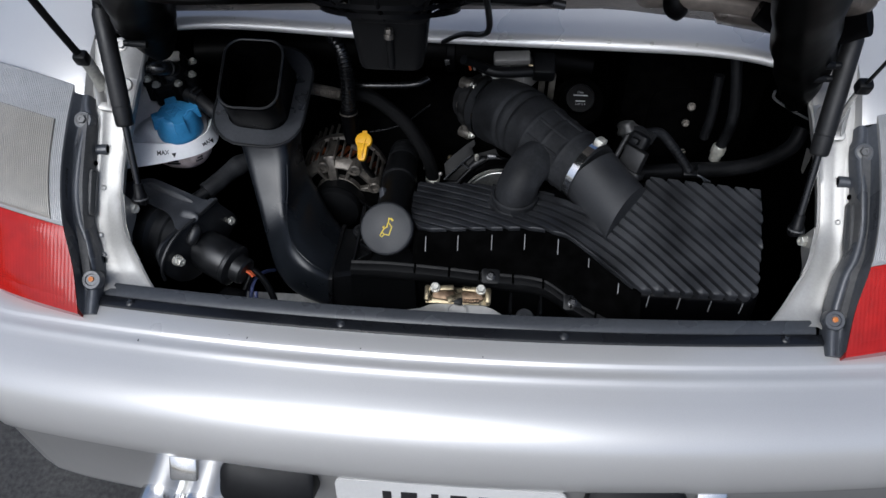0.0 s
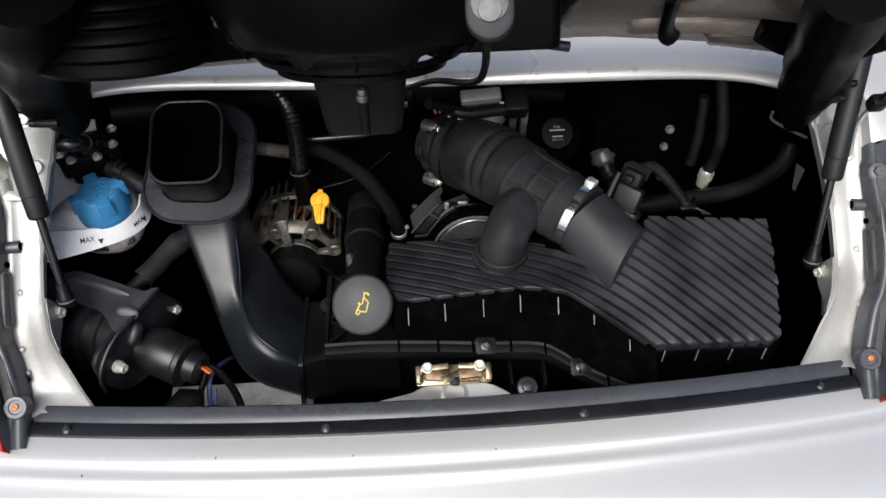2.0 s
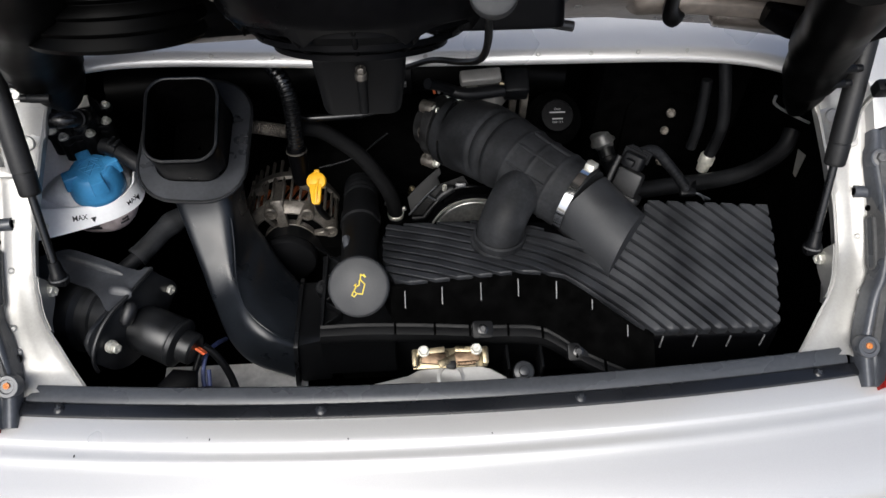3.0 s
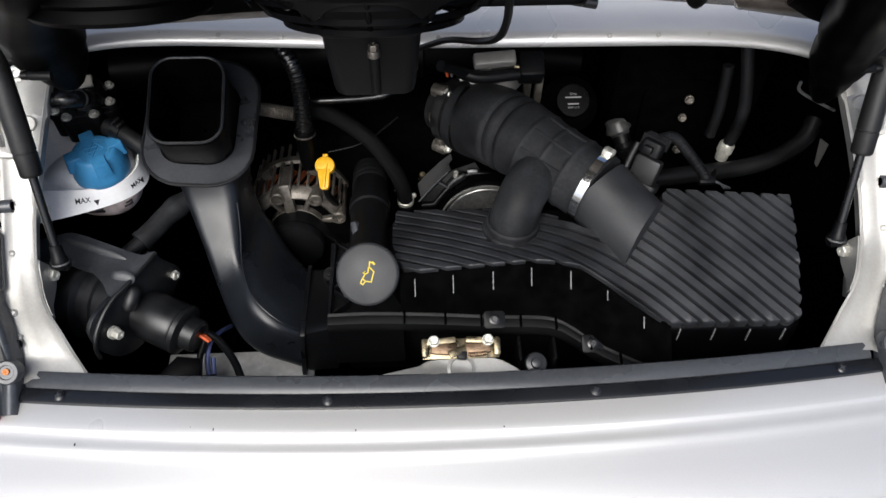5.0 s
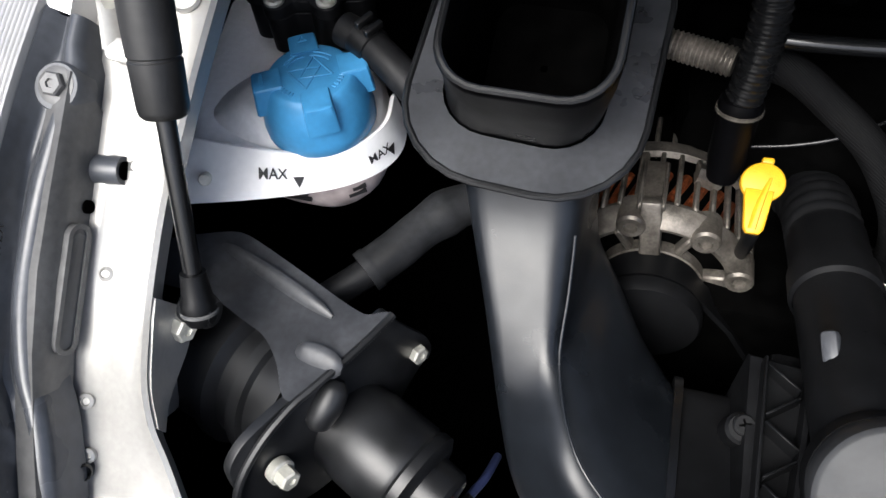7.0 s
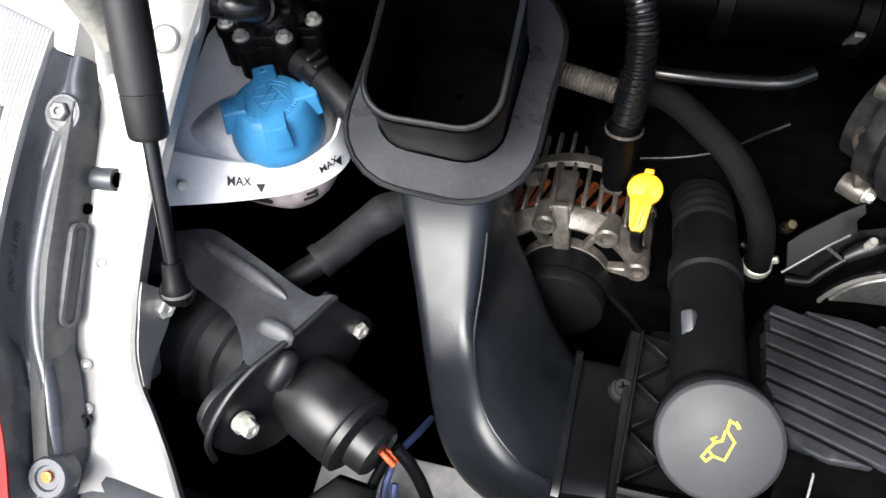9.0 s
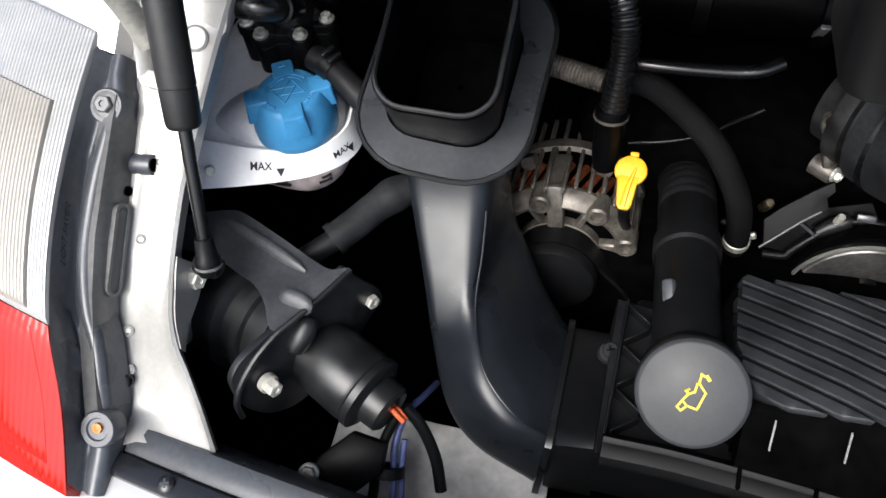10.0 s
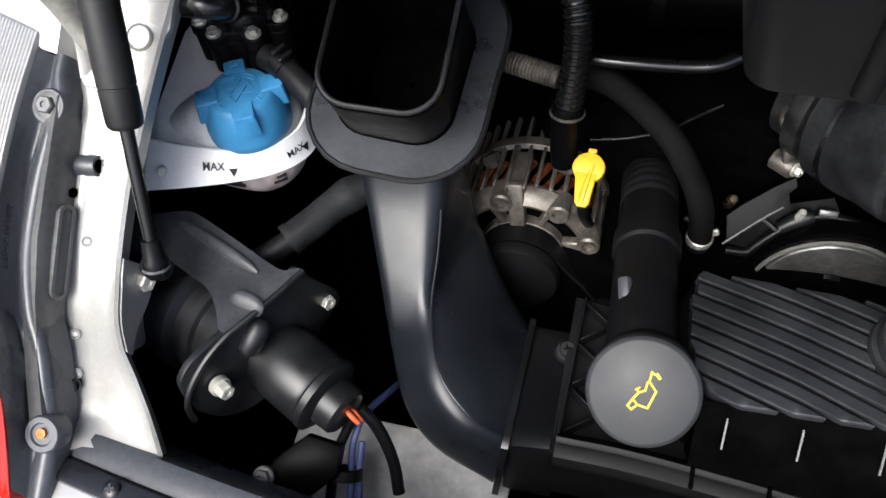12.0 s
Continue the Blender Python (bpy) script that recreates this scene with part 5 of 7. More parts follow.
# ---- dipstick ----
dip = thing("dipstick", (-0.166, 0.33, 0.63), "bright yellow dipstick handle beside the alternator", "dipstick")
DN = V(-0.05, -0.55, 0.83).normalized()
dm = at((-0.1640, 0.3165, 0.6860), DN, (1, 0, 0)) @ Matrix.Diagonal((0.95, 0.80, 1, 1))
part("grip", prism(B(), dm @ pose(0, 0.008, 0), [(0.0145 * math.cos(t) , 0.0145 * math.sin(t) * 1.1) for t in [2 * math.pi * k / 24 for k in range(24)]], -0.004, 0.004, 0.002), YELLOW, dip)
part("stem", prism(B(), dm @ pose(-0.001, -0.014, 0), [(-0.010, 0.016), (-0.0065, -0.016), (-0.004, -0.020), (0.004, -0.020), (0.0065, -0.016), (0.009, 0.016)], -0.003, 0.0045, 0.0015), YELLOW, dip)
part("fold", tube(B(), [dm @ V(-0.003, -0.030, 0.003), dm @ V(0.0, -0.008, 0.0045), dm @ V(0.004, 0.012, 0.003)], 0.0042, 10, 5, lambda f: 1.0 - 0.6 * f, 0.6), YELLOW, dip)
part("top_tab", box(B(), dm @ pose(0.001, 0.0255, 0.0), 0.008, 0.006, 0.005, 0.0015), YELLOW, dip)
part("guide_tube", tube(B(), [dm @ V(0, -0.03, -0.004), dm @ V(0, -0.04, -0.03), dm @ V(0.005, -0.05, -0.12)], 0.005, 10, 4), BLACK, dip)

# ---- plug and conduit over the alternator ----
conduit = thing("cable_conduit", (-0.185, 0.30, 0.68), "black corrugated cable conduit with a rubber plug boot", "cable conduit")
part("corrugation", ribbed_tube(B(), [(-0.1883, 0.346, 0.730), (-0.1865, 0.350, 0.755), (-0.1860, 0.356, 0.782), (-0.1885, 0.365, 0.808), (-0.198, 0.382, 0.826), (-0.22, 0.415, 0.835)], 0.0108, 23, 0.18, 18), BLACK_SATIN, conduit)
part("boot", lathe(B(), at((-0.1883, 0.3465, 0.730), V(0.02, -0.22, -0.97)), ((0, -0.006), (0.0128, -0.005), (0.0140, 0.0), (0.0138, 0.006), (0.0130, 0.008), (0.0124, 0.040), (0.010, 0.056), (0, 0.056)), 24), BLACK_DEEP, conduit)
part("boot_band", lathe(B(), at((-0.1883, 0.3465, 0.730), V(0.02, -0.22, -0.97)), ((0.0136, 0.0015), (0.0148, 0.002), (0.0148, 0.0040), (0.0136, 0.0045)), 24), ALU, conduit)
side = thing("braided_line", (-0.24, 0.37, 0.74), "silver foil wrapped line behind the air scoop", "line")
part("braid", ribbed_tube(B(), [(-0.275, 0.376, 0.752), (-0.236, 0.366, 0.754), (-0.198, 0.356, 0.754)], 0.0090, 26, 0.12, 14), ALU, side)
part("sleeve", tube(B(), [(-0.31, 0.385, 0.752), (-0.270, 0.375, 0.752)], 0.0105, 12, 1), BLACK_SATIN, side)

# ---- hoses and tubes at the back ----
breather = thing("breather_hose", (-0.054, 0.316, 0.56), "black woven rubber breather hose curving over the engine", "hose")
part("hose", tube(B(), [(-0.20, 0.385, 0.735), (-0.160, 0.386, 0.728), (-0.126, 0.378, 0.708), (-0.100, 0.362, 0.694), (-0.081, 0.350, 0.672), (-0.067, 0.344, 0.646), (-0.058, 0.342, 0.612), (-0.054, 0.340, 0.56)], 0.0112, 18, 7), WEAVE, breather, "woven rubber hose")
part("end_clamp", lathe(B(), at((-0.0555, 0.3405, 0.592), (0, -0.05, 1)), ((0.0113, -0.004), (0.0125, -0.003), (0.0125, 0.003), (0.0113, 0.004)), 18), STEEL, breather)
solo("steel_pipe", tube(B(), [(-0.19, 0.385, 0.752), (-0.15, 0.383, 0.7535), (-0.10, 0.386, 0.754), (-0.078, 0.388, 0.757), (-0.062, 0.396, 0.761)], 0.0055, 12, 6), BLACK_SATIN, "glossy black steel pipe across the back", "pipe")
solo("steel_pipe", tube(B(), [(-0.169, 0.4, 0.639), (-0.135, 0.4, 0.648), (-0.105, 0.4, 0.663), (-0.082, 0.4, 0.685), (-0.061, 0.4, 0.705)], 0.0022, 10, 6), BLACK_SATIN, "thin dark pipe behind the filler pipe", "pipe")
clampx = thing("hose_fitting", (-0.05, 0.32, 0.60), "small steel hose fitting with a hexagon nut", "hose fitting")
part("nut", lathe(B(), at((-0.0295, 0.3889, 0.592), (0.1, -0.4, 0.9)), ((0, -0.01), (0.0055, -0.01), (0.0055, 0.008), (0.004, 0.010), (0, 0.010)), 6), GOLD, clampx)
part("screw_block", box(B(), at((-0.0440, 0.3440, 0.5985), (-0.2, -0.8, 0.5), (0.8, 0, 0.4)), 0.010, 0.007, 0.006, 0.002), PRIMER, clampx)
part("band", tube(B(), [(-0.072, 0.352, 0.604), (-0.058, 0.348, 0.600), (-0.047, 0.343, 0.597)], 0.0028, 10, 4), CASTING, clampx)

# sensor lead and plug above the throttle
plugs = thing("sensor_plug", (0.06, 0.37, 0.80), "black sensor plug with a grey body and coloured wires", "plug")
part("plug_body", box(B(), at((0.068, 0.375, 0.822), V(0, -0.4, 0.9), (1, 0.1, -0.05)), 0.055, 0.018, 0.016, 0.003), PRIMER, plugs, "grey plastic plug body")
part("plug_shell", box(B(), at((0.118, 0.385, 0.800), V(0, -0.4, 0.9)), 0.034, 0.036, 0.030, 0.004), BLACK, plugs)
part("plug_pin", lathe(B(), at((0.100, 0.372, 0.812), V(-1, 0, 0.1)), ((0, 0), (0.003, 0), (0.003, 0.006), (0, 0.007)), 10), GOLD, plugs)
part("loom", tube(B(), [(0.02, 0.365, 0.812), (0.05, 0.360, 0.806), (0.10, 0.368, 0.804)], 0.0085, 12, 5), BLACK, plugs)
part("loom", tube(B(), [(-0.004, 0.34, 0.842), (0.012, 0.352, 0.828), (0.03, 0.362, 0.812)], 0.007, 12, 5), BLACK, plugs)
for dx, mt in ((0.0, RED_WIRE), (0.006, PRIMER)):
    part("wire", tube(B(), [(-0.006 + dx, 0.345, 0.838), (0.003 + dx, 0.352, 0.826), (0.006 + dx, 0.362, 0.808)], 0.0018, 8, 4), mt, plugs)
part("throttle_lever", box(B(), at((0.045, 0.385, 0.790), V(0, -0.5, 0.86), (1, 0.15, 0.2)), 0.045, 0.007, 0.006, 0.001), STEEL, plugs)
for x in (0.118, 0.134):
    part("post", box(B(), at((x, 0.395, 0.755), V(0, -0.1, 1)), 0.010, 0.012, 0.05, 0.002), ALU, plugs)

# engine casing masses in the dark, the shade put into their colour
solo("engine_block", box(box(B(), at((-0.02, 0.47, 0.56)), 0.40, 0.14, 0.22, 0.02), at((0.02, 0.35, 0.50)), 0.50, 0.12, 0.16, 0.02), BAY, "engine casing at the back of the bay, blackened for shade", "engine")
cross = thing("cross_tube", (-0.1, 0.47, 0.70), "black intake runner behind the engine", "intake pipe")
run = [(-0.46, 0.47, 0.74), (-0.2, 0.472, 0.765), (0.0, 0.475, 0.765), (0.2, 0.478, 0.74)]
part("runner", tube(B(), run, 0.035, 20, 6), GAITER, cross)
for x in (-0.13, -0.03, 0.09):
    part("joint_band", lathe(B(), at((x, 0.4735, 0.7645), (1, 0, 0), (0, 1, 0)), ((0.0352, -0.008), (0.038, -0.006), (0.038, 0.006), (0.0352, 0.008)), 28), BLACK_DEEP, cross)
part("hanger", box(B(), at((-0.035, 0.434, 0.765), (0, -0.6, 0.8)), 0.008, 0.004, 0.030, 0.001), DARK_PANEL, cross, "small grey hanger tab")

# ---- throttle body and intake hose ----
thr = thing("throttle_body", (0.03, 0.40, 0.66), "grey cast aluminium throttle body with bolts", "throttle body")
TA = V(0.80, -0.60, 0.12).normalized()
tm = at((0.036, 0.392, 0.712), TA)
part("casting", lathe(B(), tm, ((0, -0.05), (0.034, -0.05), (0.036, -0.034), (0.045, -0.032), (0.046, -0.030), (0.046, -0.018), (0.040, -0.016), (0.040, 0.004), (0, 0.004)), 32), CASTING, thr)
for q in ((0.002, 0.4025, 0.747), (0.002, 0.3765, 0.666), (0.084, 0.412, 0.751)):
    lug = lathe(B(), at(q, TA), ((0, -0.014), (0.0095, -0.014), (0.0100, 0.004), (0.009, 0.006), (0, 0.006)), 18)
    part("lug", lug, ALU, thr)
    part("bolt", hex_bolt(B(), at(Vector(q) + TA * 0.007, TA), 0.0052, 0.006, 1.3), STEEL, thr)
part("lug_web", tube(B(), [(0.006, 0.4035, 0.742), (-0.002, 0.398, 0.722), (-0.003, 0.388, 0.698), (0.002, 0.379, 0.672)], 0.0095, 12, 5, None, 0.6), ALU, thr, "cast web between the lugs")
part("side_spigot", lathe(B(), at((0.010, 0.391, 0.713), V(-0.9, -0.4, 0.1)), ((0, 0), (0.0095, 0), (0.0095, 0.018), (0.011, 0.02), (0.011, 0.026), (0.007, 0.027), (0.006, 0.02), (0, 0.02)), 20), ALU, thr)
part("motor_cover", box(B(), at((0.085, 0.405, 0.775), TA, (0, 0, 1)), 0.035, 0.05, 0.05, 0.006), PRIMER, thr)

hose = thing("intake_hose", (0.12, 0.26, 0.66), "dull black ribbed intake hose from throttle to air box", "intake hose")
c0, c1, c2, c3 = V(0.052, 0.374, 0.717), V(0.088, 0.328, 0.738), V(0.138, 0.270, 0.742), V(0.190, 0.218, 0.738)
main = [V(0.036, 0.392, 0.712), c0, V(0.066, 0.357, 0.728), c1, V(0.113, 0.299, 0.742), c2, V(0.165, 0.243, 0.741), c3]


def hose_radius(f):
    r = 1.0 + 0.08 * math.sin(min(1, f * 1.4) * math.pi) ** 2
    for c, h, w in ((0.425, -0.085, 0.010), (0.485, -0.090, 0.010), (0.455, 0.012, 0.012), (0.515, 0.015, 0.014), (0.62, 0.030, 0.009), (0.735, 0.030, 0.009), (0.85, 0.028, 0.010)):
        r += h * math.exp(-((f - c) / w) ** 2)
    return r - 0.10 * f


part("main_bore", tube(B(), main, 0.0520, 40, 26, hose_radius), HOSE, hose, "ribbed main bore")
part("branch", tube(B(), [(0.136, 0.264, 0.730), (0.119, 0.244, 0.741), (0.103, 0.225, 0.744), (0.091, 0.206, 0.738), (0.084, 0.193, 0.724), (0.081, 0.187, 0.702)], 0.0305, 32, 8, lambda f: 1.12 - 0.14 * math.sin(f * 2.6)), HOSE, hose, "smooth branch elbow")
bmx = at((0.0810, 0.187, 0.7080), V(0.04, 0.10, 0.99))
part("branch_lip", lathe(B(), bmx, ((0.031, 0.012), (0.0335, 0.010), (0.0345, 0.004), (0.0335, 0.001), (0.0365, -0.001), (0.0375, -0.005), (0.036, -0.012), (0.03, -0.02)), 36), HOSE, hose)
hd = (main[-1] - main[3]).normalized()
for k, a in enumerate((35, 70, 105, 140)):
    for f0, f1 in ((0.62, 0.735), (0.735, 0.85)):
        p, q = lerp_rows(main, f0), lerp_rows(main, f1)
        side = hd.orthogonal().normalized()
        up = side.cross(hd)
        if up.z < 0:
            up = -up
        side = up.cross(hd)
        out = up * math.sin(radians(a)) + side * math.cos(radians(a))
        r = 0.052 * (0.955 - 0.06 * f0)
        part("web", tube(B(), [p + out * r, q + out * (r - 0.001)], 0.0030, 8, 1), HOSE, hose)
rear_clamp = thing("hose_clamp", (0.045, 0.38, 0.66), "black toothed hose clamp with a bright screw", "hose clamp")
rk = at((0.044, 0.3845, 0.7145), TA)
part("band", lathe(B(), rk, ((0.0500, -0.005), (0.0540, -0.005), (0.0545, 0.0), (0.0540, 0.005), (0.0500, 0.005), (0.0500, -0.005)), 56), BLACK_SATIN, rear_clamp)
top_a = math.degrees(math.atan2((rk.inverted() @ V(0.062, 0.395, 0.770)).y, (rk.inverted() @ V(0.062, 0.395, 0.770)).x))
part("housing", box(B(), rk @ Matrix.Rotation(radians(top_a), 4, "Z") @ pose(0.056, 0, 0), 0.007, 0.020, 0.011, 0.002), STEEL, rear_clamp)
part("screw", hex_bolt(B(), rk @ Matrix.Rotation(radians(top_a), 4, "Z") @ pose(0.057, 0.011, 0, -90, 0, 0), 0.0042, 0.006, 1.2), STEEL, rear_clamp)
clamp = thing("hose_clamp", (0.18, 0.22, 0.69), "bright steel worm-drive hose clamp with its screw", "hose clamp")
km = at(c3 + V(-0.006, 0.005, 0), V(0.75, -0.62, -0.06))
part("band", lathe(B(), km, ((0.0487, -0.0055), (0.0500, -0.0055), (0.0500, 0.0055), (0.0487, 0.0055), (0.0487, -0.0055)), 56), CHROME, clamp)
part("housing", box(B(), km @ Matrix.Rotation(radians(62), 4, "Z") @ pose(0.052, 0, 0), 0.008, 0.018, 0.013, 0.002), STEEL, clamp)
part("screw", hex_bolt(B(), at((0.2065, 0.261, 0.760), V(-0.15, 0.1, 1)), 0.0055, 0.008, 1.2), STEEL, clamp)

# air meter with plug and lead
meter = thing("air_meter", (0.245, 0.235, 0.74), "black air mass sensor with plug and taped lead", "sensor")
MN = V(0.30, 0.35, 0.88).normalized()
part("sensor", box(B(), at((0.249, 0.230, 0.760), MN, TA), 0.034, 0.017, 0.036, 0.004), BLACK_DULL, meter)
part("sensor_foot", prism(B(), at((0.245, 0.224, 0.746), MN, TA), rounded(0.046, 0.026, 0.008), -0.006, 0.003, 0.001), BLACK_DULL, meter)
part("plug", prism(B(), at((0.254, 0.243, 0.776), MN, TA), rounded(0.028, 0.021, 0.006), 0, 0.018, 0.004), BLACK, meter)
for k in range(3):
    part("plug_rib", box(B(), at((0.2565 + 0.0035 * k, 0.2505, 0.787 + 0.001 * k), MN, TA), 0.030, 0.0018, 0.017, 0.0006, 1), BLACK, meter)
part("plug_latch", box(B(), at((0.247, 0.236, 0.790), MN, TA), 0.012, 0.010, 0.009, 0.002), BLACK, meter)
part("rail", tube(B(), [(0.222, 0.232, 0.752), (0.232, 0.246, 0.770), (0.240, 0.255, 0.784)], 0.0038, 10, 3), BLACK_DULL, meter)
part("lead", ribbed_tube(B(), [(0.262, 0.252, 0.790), (0.286, 0.262, 0.784), (0.306, 0.256, 0.766), (0.326, 0.246, 0.744), (0.335, 0.241, 0.732)], 0.0070, 22, 0.05, 12), RUBBER, meter, "taped cable")
part("lead_clip", box(B(), at((0.338, 0.239, 0.728), (0, -0.3, 0.95)), 0.022, 0.012, 0.010, 0.003), BLACK, meter)
for dx in (-0.007, 0.006):
    part("clip_prong", box(B(), at((0.340 + dx, 0.242, 0.738), (dx * 20, -0.3, 0.95)), 0.003, 0.008, 0.014, 0.001), BLACK, meter)
for k in range(3):
    part("bare_wire", tube(B(), [(0.344, 0.237, 0.729), (0.354 + 0.003 * k, 0.234, 0.727 - 0.002 * k), (0.362 + 0.004 * k, 0.234, 0.717)], 0.0014, 6, 3), RUBBER_GREY, meter)
noz = thing("vent_valve", (0.24, 0.32, 0.70), "grey vent valve on a black rubber stub", "valve")
part("stub", tube(B(), [(0.300, 0.400, 0.596), (0.296, 0.430, 0.590), (0.288, 0.455, 0.606)], 0.0135, 16, 4), RUBBER, noz)
part("head", lathe(B(), at((0.286, 0.460, 0.610), V(-0.35, 0.45, 0.65)), ((0, -0.008), (0.0140, -0.008), (0.0160, -0.001), (0.0205, 0.001), (0.0205, 0.005), (0.0170, 0.010), (0.0170, 0.018), (0.0115, 0.023), (0, 0.024)), 24), DARK_PANEL, noz, "grey plastic head")
part("stub_band", lathe(B(), at((0.294, 0.437, 0.595), V(-0.25, 0.75, 0.45)), ((0.0136, -0.004), (0.0156, -0.003), (0.0156, 0.004), (0.0136, 0.005)), 18), BLACK, noz)

# fluid reservoir cap
res = thing("fluid_reservoir", (0.172, 0.37, 0.70), "black hydraulic fluid reservoir with a printed round cap", "reservoir")
rm = at((0.1785, 0.367, 0.757), V(0, -0.62, 0.78))
part("cap", lathe(B(), rm, ((0, -0.022), (0.0225, -0.022), (0.0235, -0.004), (0.022, 0.0), (0, 0.0005)), 32), BLACK_DEEP, res)
part("body", lathe(B(), rm, ((0, -0.09), (0.04, -0.09), (0.04, -0.03), (0.030, -0.022), (0, -0.022)), 32), BAY, res)
words("print", "Only", 0.0048, LABEL_INK, res, lambda x, y: rm @ V(x, y + 0.0085, 0.0012), "grey lettering")
words("print", "CHF 11 S", 0.0040, LABEL_INK, res, lambda x, y: rm @ V(x, y - 0.0100, 0.0012), "grey lettering")
for y, w in ((0.004, 0.022), (-0.0050, 0.015)):
    part("print_bar", box(B(), rm @ pose(0, y, 0.0009), w, 0.0018, 0.0005), LABEL_INK, res)

# pump pulley and its bracket
pul = thing("pump_pulley", (0.06, 0.30, 0.56), "black pump pulley with a bright worn steel face", "pulley")
pz = at((0.064, 0.320, 0.562), V(0, -1, 0.15))
part("rim", lathe(B(), pz, ((0, -0.03), (0.066, -0.03), (0.0685, -0.026), (0.0685, -0.002), (0.067, 0.0), (0.0655, -0.002), (0.062, -0.010), (0.030, -0.012), (0, -0.012)), 56), BLACK_SATIN, pul)
part("rim_edge", lathe(B(), pz, ((0.0658, -0.0015), (0.0665, 0.0012), (0.0685, 0.0012), (0.0690, -0.0015)), 56), PRIMER, pul, "worn bare edge of the rim")
part("face", lathe(B(), pz, ((0.061, -0.009), (0.0600, -0.004), (0.0585, -0.003), (0.050, -0.0045), (0.040, -0.006), (0.030, -0.007), (0.02, -0.008)), 56), PULLEY_FACE, pul, "bright steel face ring")
part("hub", lathe(B(), pz, ((0.022, -0.018), (0.020, -0.002), (0.010, 0.002), (0, 0.002)), 24), BLACK, pul)
part("belt", lathe(B(), pz, ((0.0690, -0.028), (0.0735, -0.028), (0.0735, -0.006), (0.0690, -0.006), (0.0690, -0.028)), 56), BLACK_DEEP, pul, "black drive belt on the rim")
br = thing("pump_bracket", (0.0, 0.34, 0.58), "black webbed plastic bracket over the pump pulley", "bracket")
bk = at((0.0085, 0.349, 0.617), V(-0.1, -0.75, 0.65))
wing = [(-0.0413, -0.0226), (-0.0457, 0.0005), (-0.0346, 0.0129), (-0.0105, 0.0339), (0.0047, 0.0449), (0.0073, 0.0367), (0.0019, 0.0293), (0.0053, 0.0196), (0.0, 0.0162), (-0.014, 0.0045), (-0.0279, -0.0095)]
part("plate", prism(B(), bk, wing, -0.004, 0.0, 0.0008), MOTOR, br, "smooth folded bracket wing", angle=25)
part("plate_edge", tube(B(), [bk @ V(x, y, 0.0005) for x, y in ((-0.0441, -0.0258), (-0.0279, -0.0095), (-0.014, 0.0045), (0.0, 0.0167))], 0.0014, 8, 4), FLANGE, br)
hoop = [(-0.0400, -0.030), (-0.0221, -0.0285), (-0.0172, -0.0233), (-0.0083, -0.0133), (-0.0021, -0.0069), (0.0131, 0.0070), (0.0198, 0.0120), (0.040, 0.0160), (0.062, 0.0130), (0.09, 0.0)]
part("hoop", tube(B(), [bk @ V(x, y - 0.002, -0.004) for x, y in hoop], 0.0042, 12, 5), BLACK, br)
part("hoop_cover", tube(B(), [bk @ V(x, y, -0.001) for x, y in ((0.0005, -0.0035), (0.010, 0.0045), (0.020, 0.0105), (0.026, 0.0125))], 0.0062, 14, 5, lambda f: 0.85 + 0.3 * math.sin(math.pi * f)), CAN, br)
part("web", tube(B(), [bk @ V(-0.0146, 0.0028, 0), bk @ V(-0.0007, -0.0057, 0)], 0.0015, 8, 1), FLANGE, br)
part("web_floor", prism(B(), bk, [(-0.043, -0.027), (-0.022, -0.028), (0.0, -0.006), (0.024, 0.011), (0.05, 0.014), (0.04, 0.03), (0.006, 0.019)], -0.016, -0.012), BLACK_DEEP, br)
part("tab", box(B(), bk @ pose(0.0365, 0.0175, 0.001), 0.016, 0.007, 0.004, 0.0015), FLANGE, br)
part("stud", lathe(B(), at((0.0195, 0.347, 0.635), V(0, -0.3, 0.95)), ((0, 0), (0.0036, 0), (0.0036, 0.011), (0.0028, 0.013), (0, 0.013)), 12), STEEL, br, "bright stud end")

# ---- right-hand side of the bay ----
solo("coolant_hose", tube(B(), [(0.245, 0.285, 0.672), (0.290, 0.297, 0.670), (0.358, 0.310, 0.666), (0.431, 0.325, 0.660), (0.485, 0.340, 0.665), (0.525, 0.360, 0.680), (0.54, 0.38, 0.70)], 0.0122, 18, 7), RUBBER, "thick black coolant hose along the side of the bay", "hose")
line = thing("air_line", (0.41, 0.35, 0.66), "black line with a bright crimped fitting", "line")
part("fitting", lathe(B(), at((0.408, 0.352, 0.652), V(0.12, 0.10, 0.98)), ((0, 0), (0.0085, 0), (0.0092, 0.006), (0.0085, 0.012), (0.0112, 0.014), (0.0112, 0.026), (0.009, 0.030), (0, 0.03)), 18), STEEL, line, "bright crimped steel ferrule")
part("line_tube", tube(B(), [(0.411, 0.354, 0.678), (0.416, 0.356, 0.705), (0.417, 0.358, 0.738), (0.412, 0.37, 0.78), (0.40, 0.39, 0.84)], 0.0085, 12, 6), RUBBER, line)
part("line_tube", tube(B(), [(0.384, 0.362, 0.690), (0.386, 0.366, 0.735), (0.384, 0.38, 0.80)], 0.0075, 12, 6), RUBBER, line)
casing = thing("engine_casing", (0.36, 0.475, 0.47), "black engine casing with bright flanged nuts", "engine")
# casing and cover blackened for the shade at the back
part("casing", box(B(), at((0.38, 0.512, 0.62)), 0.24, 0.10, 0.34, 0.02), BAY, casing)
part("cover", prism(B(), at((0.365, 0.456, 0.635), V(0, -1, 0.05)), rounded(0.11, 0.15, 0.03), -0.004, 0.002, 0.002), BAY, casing)
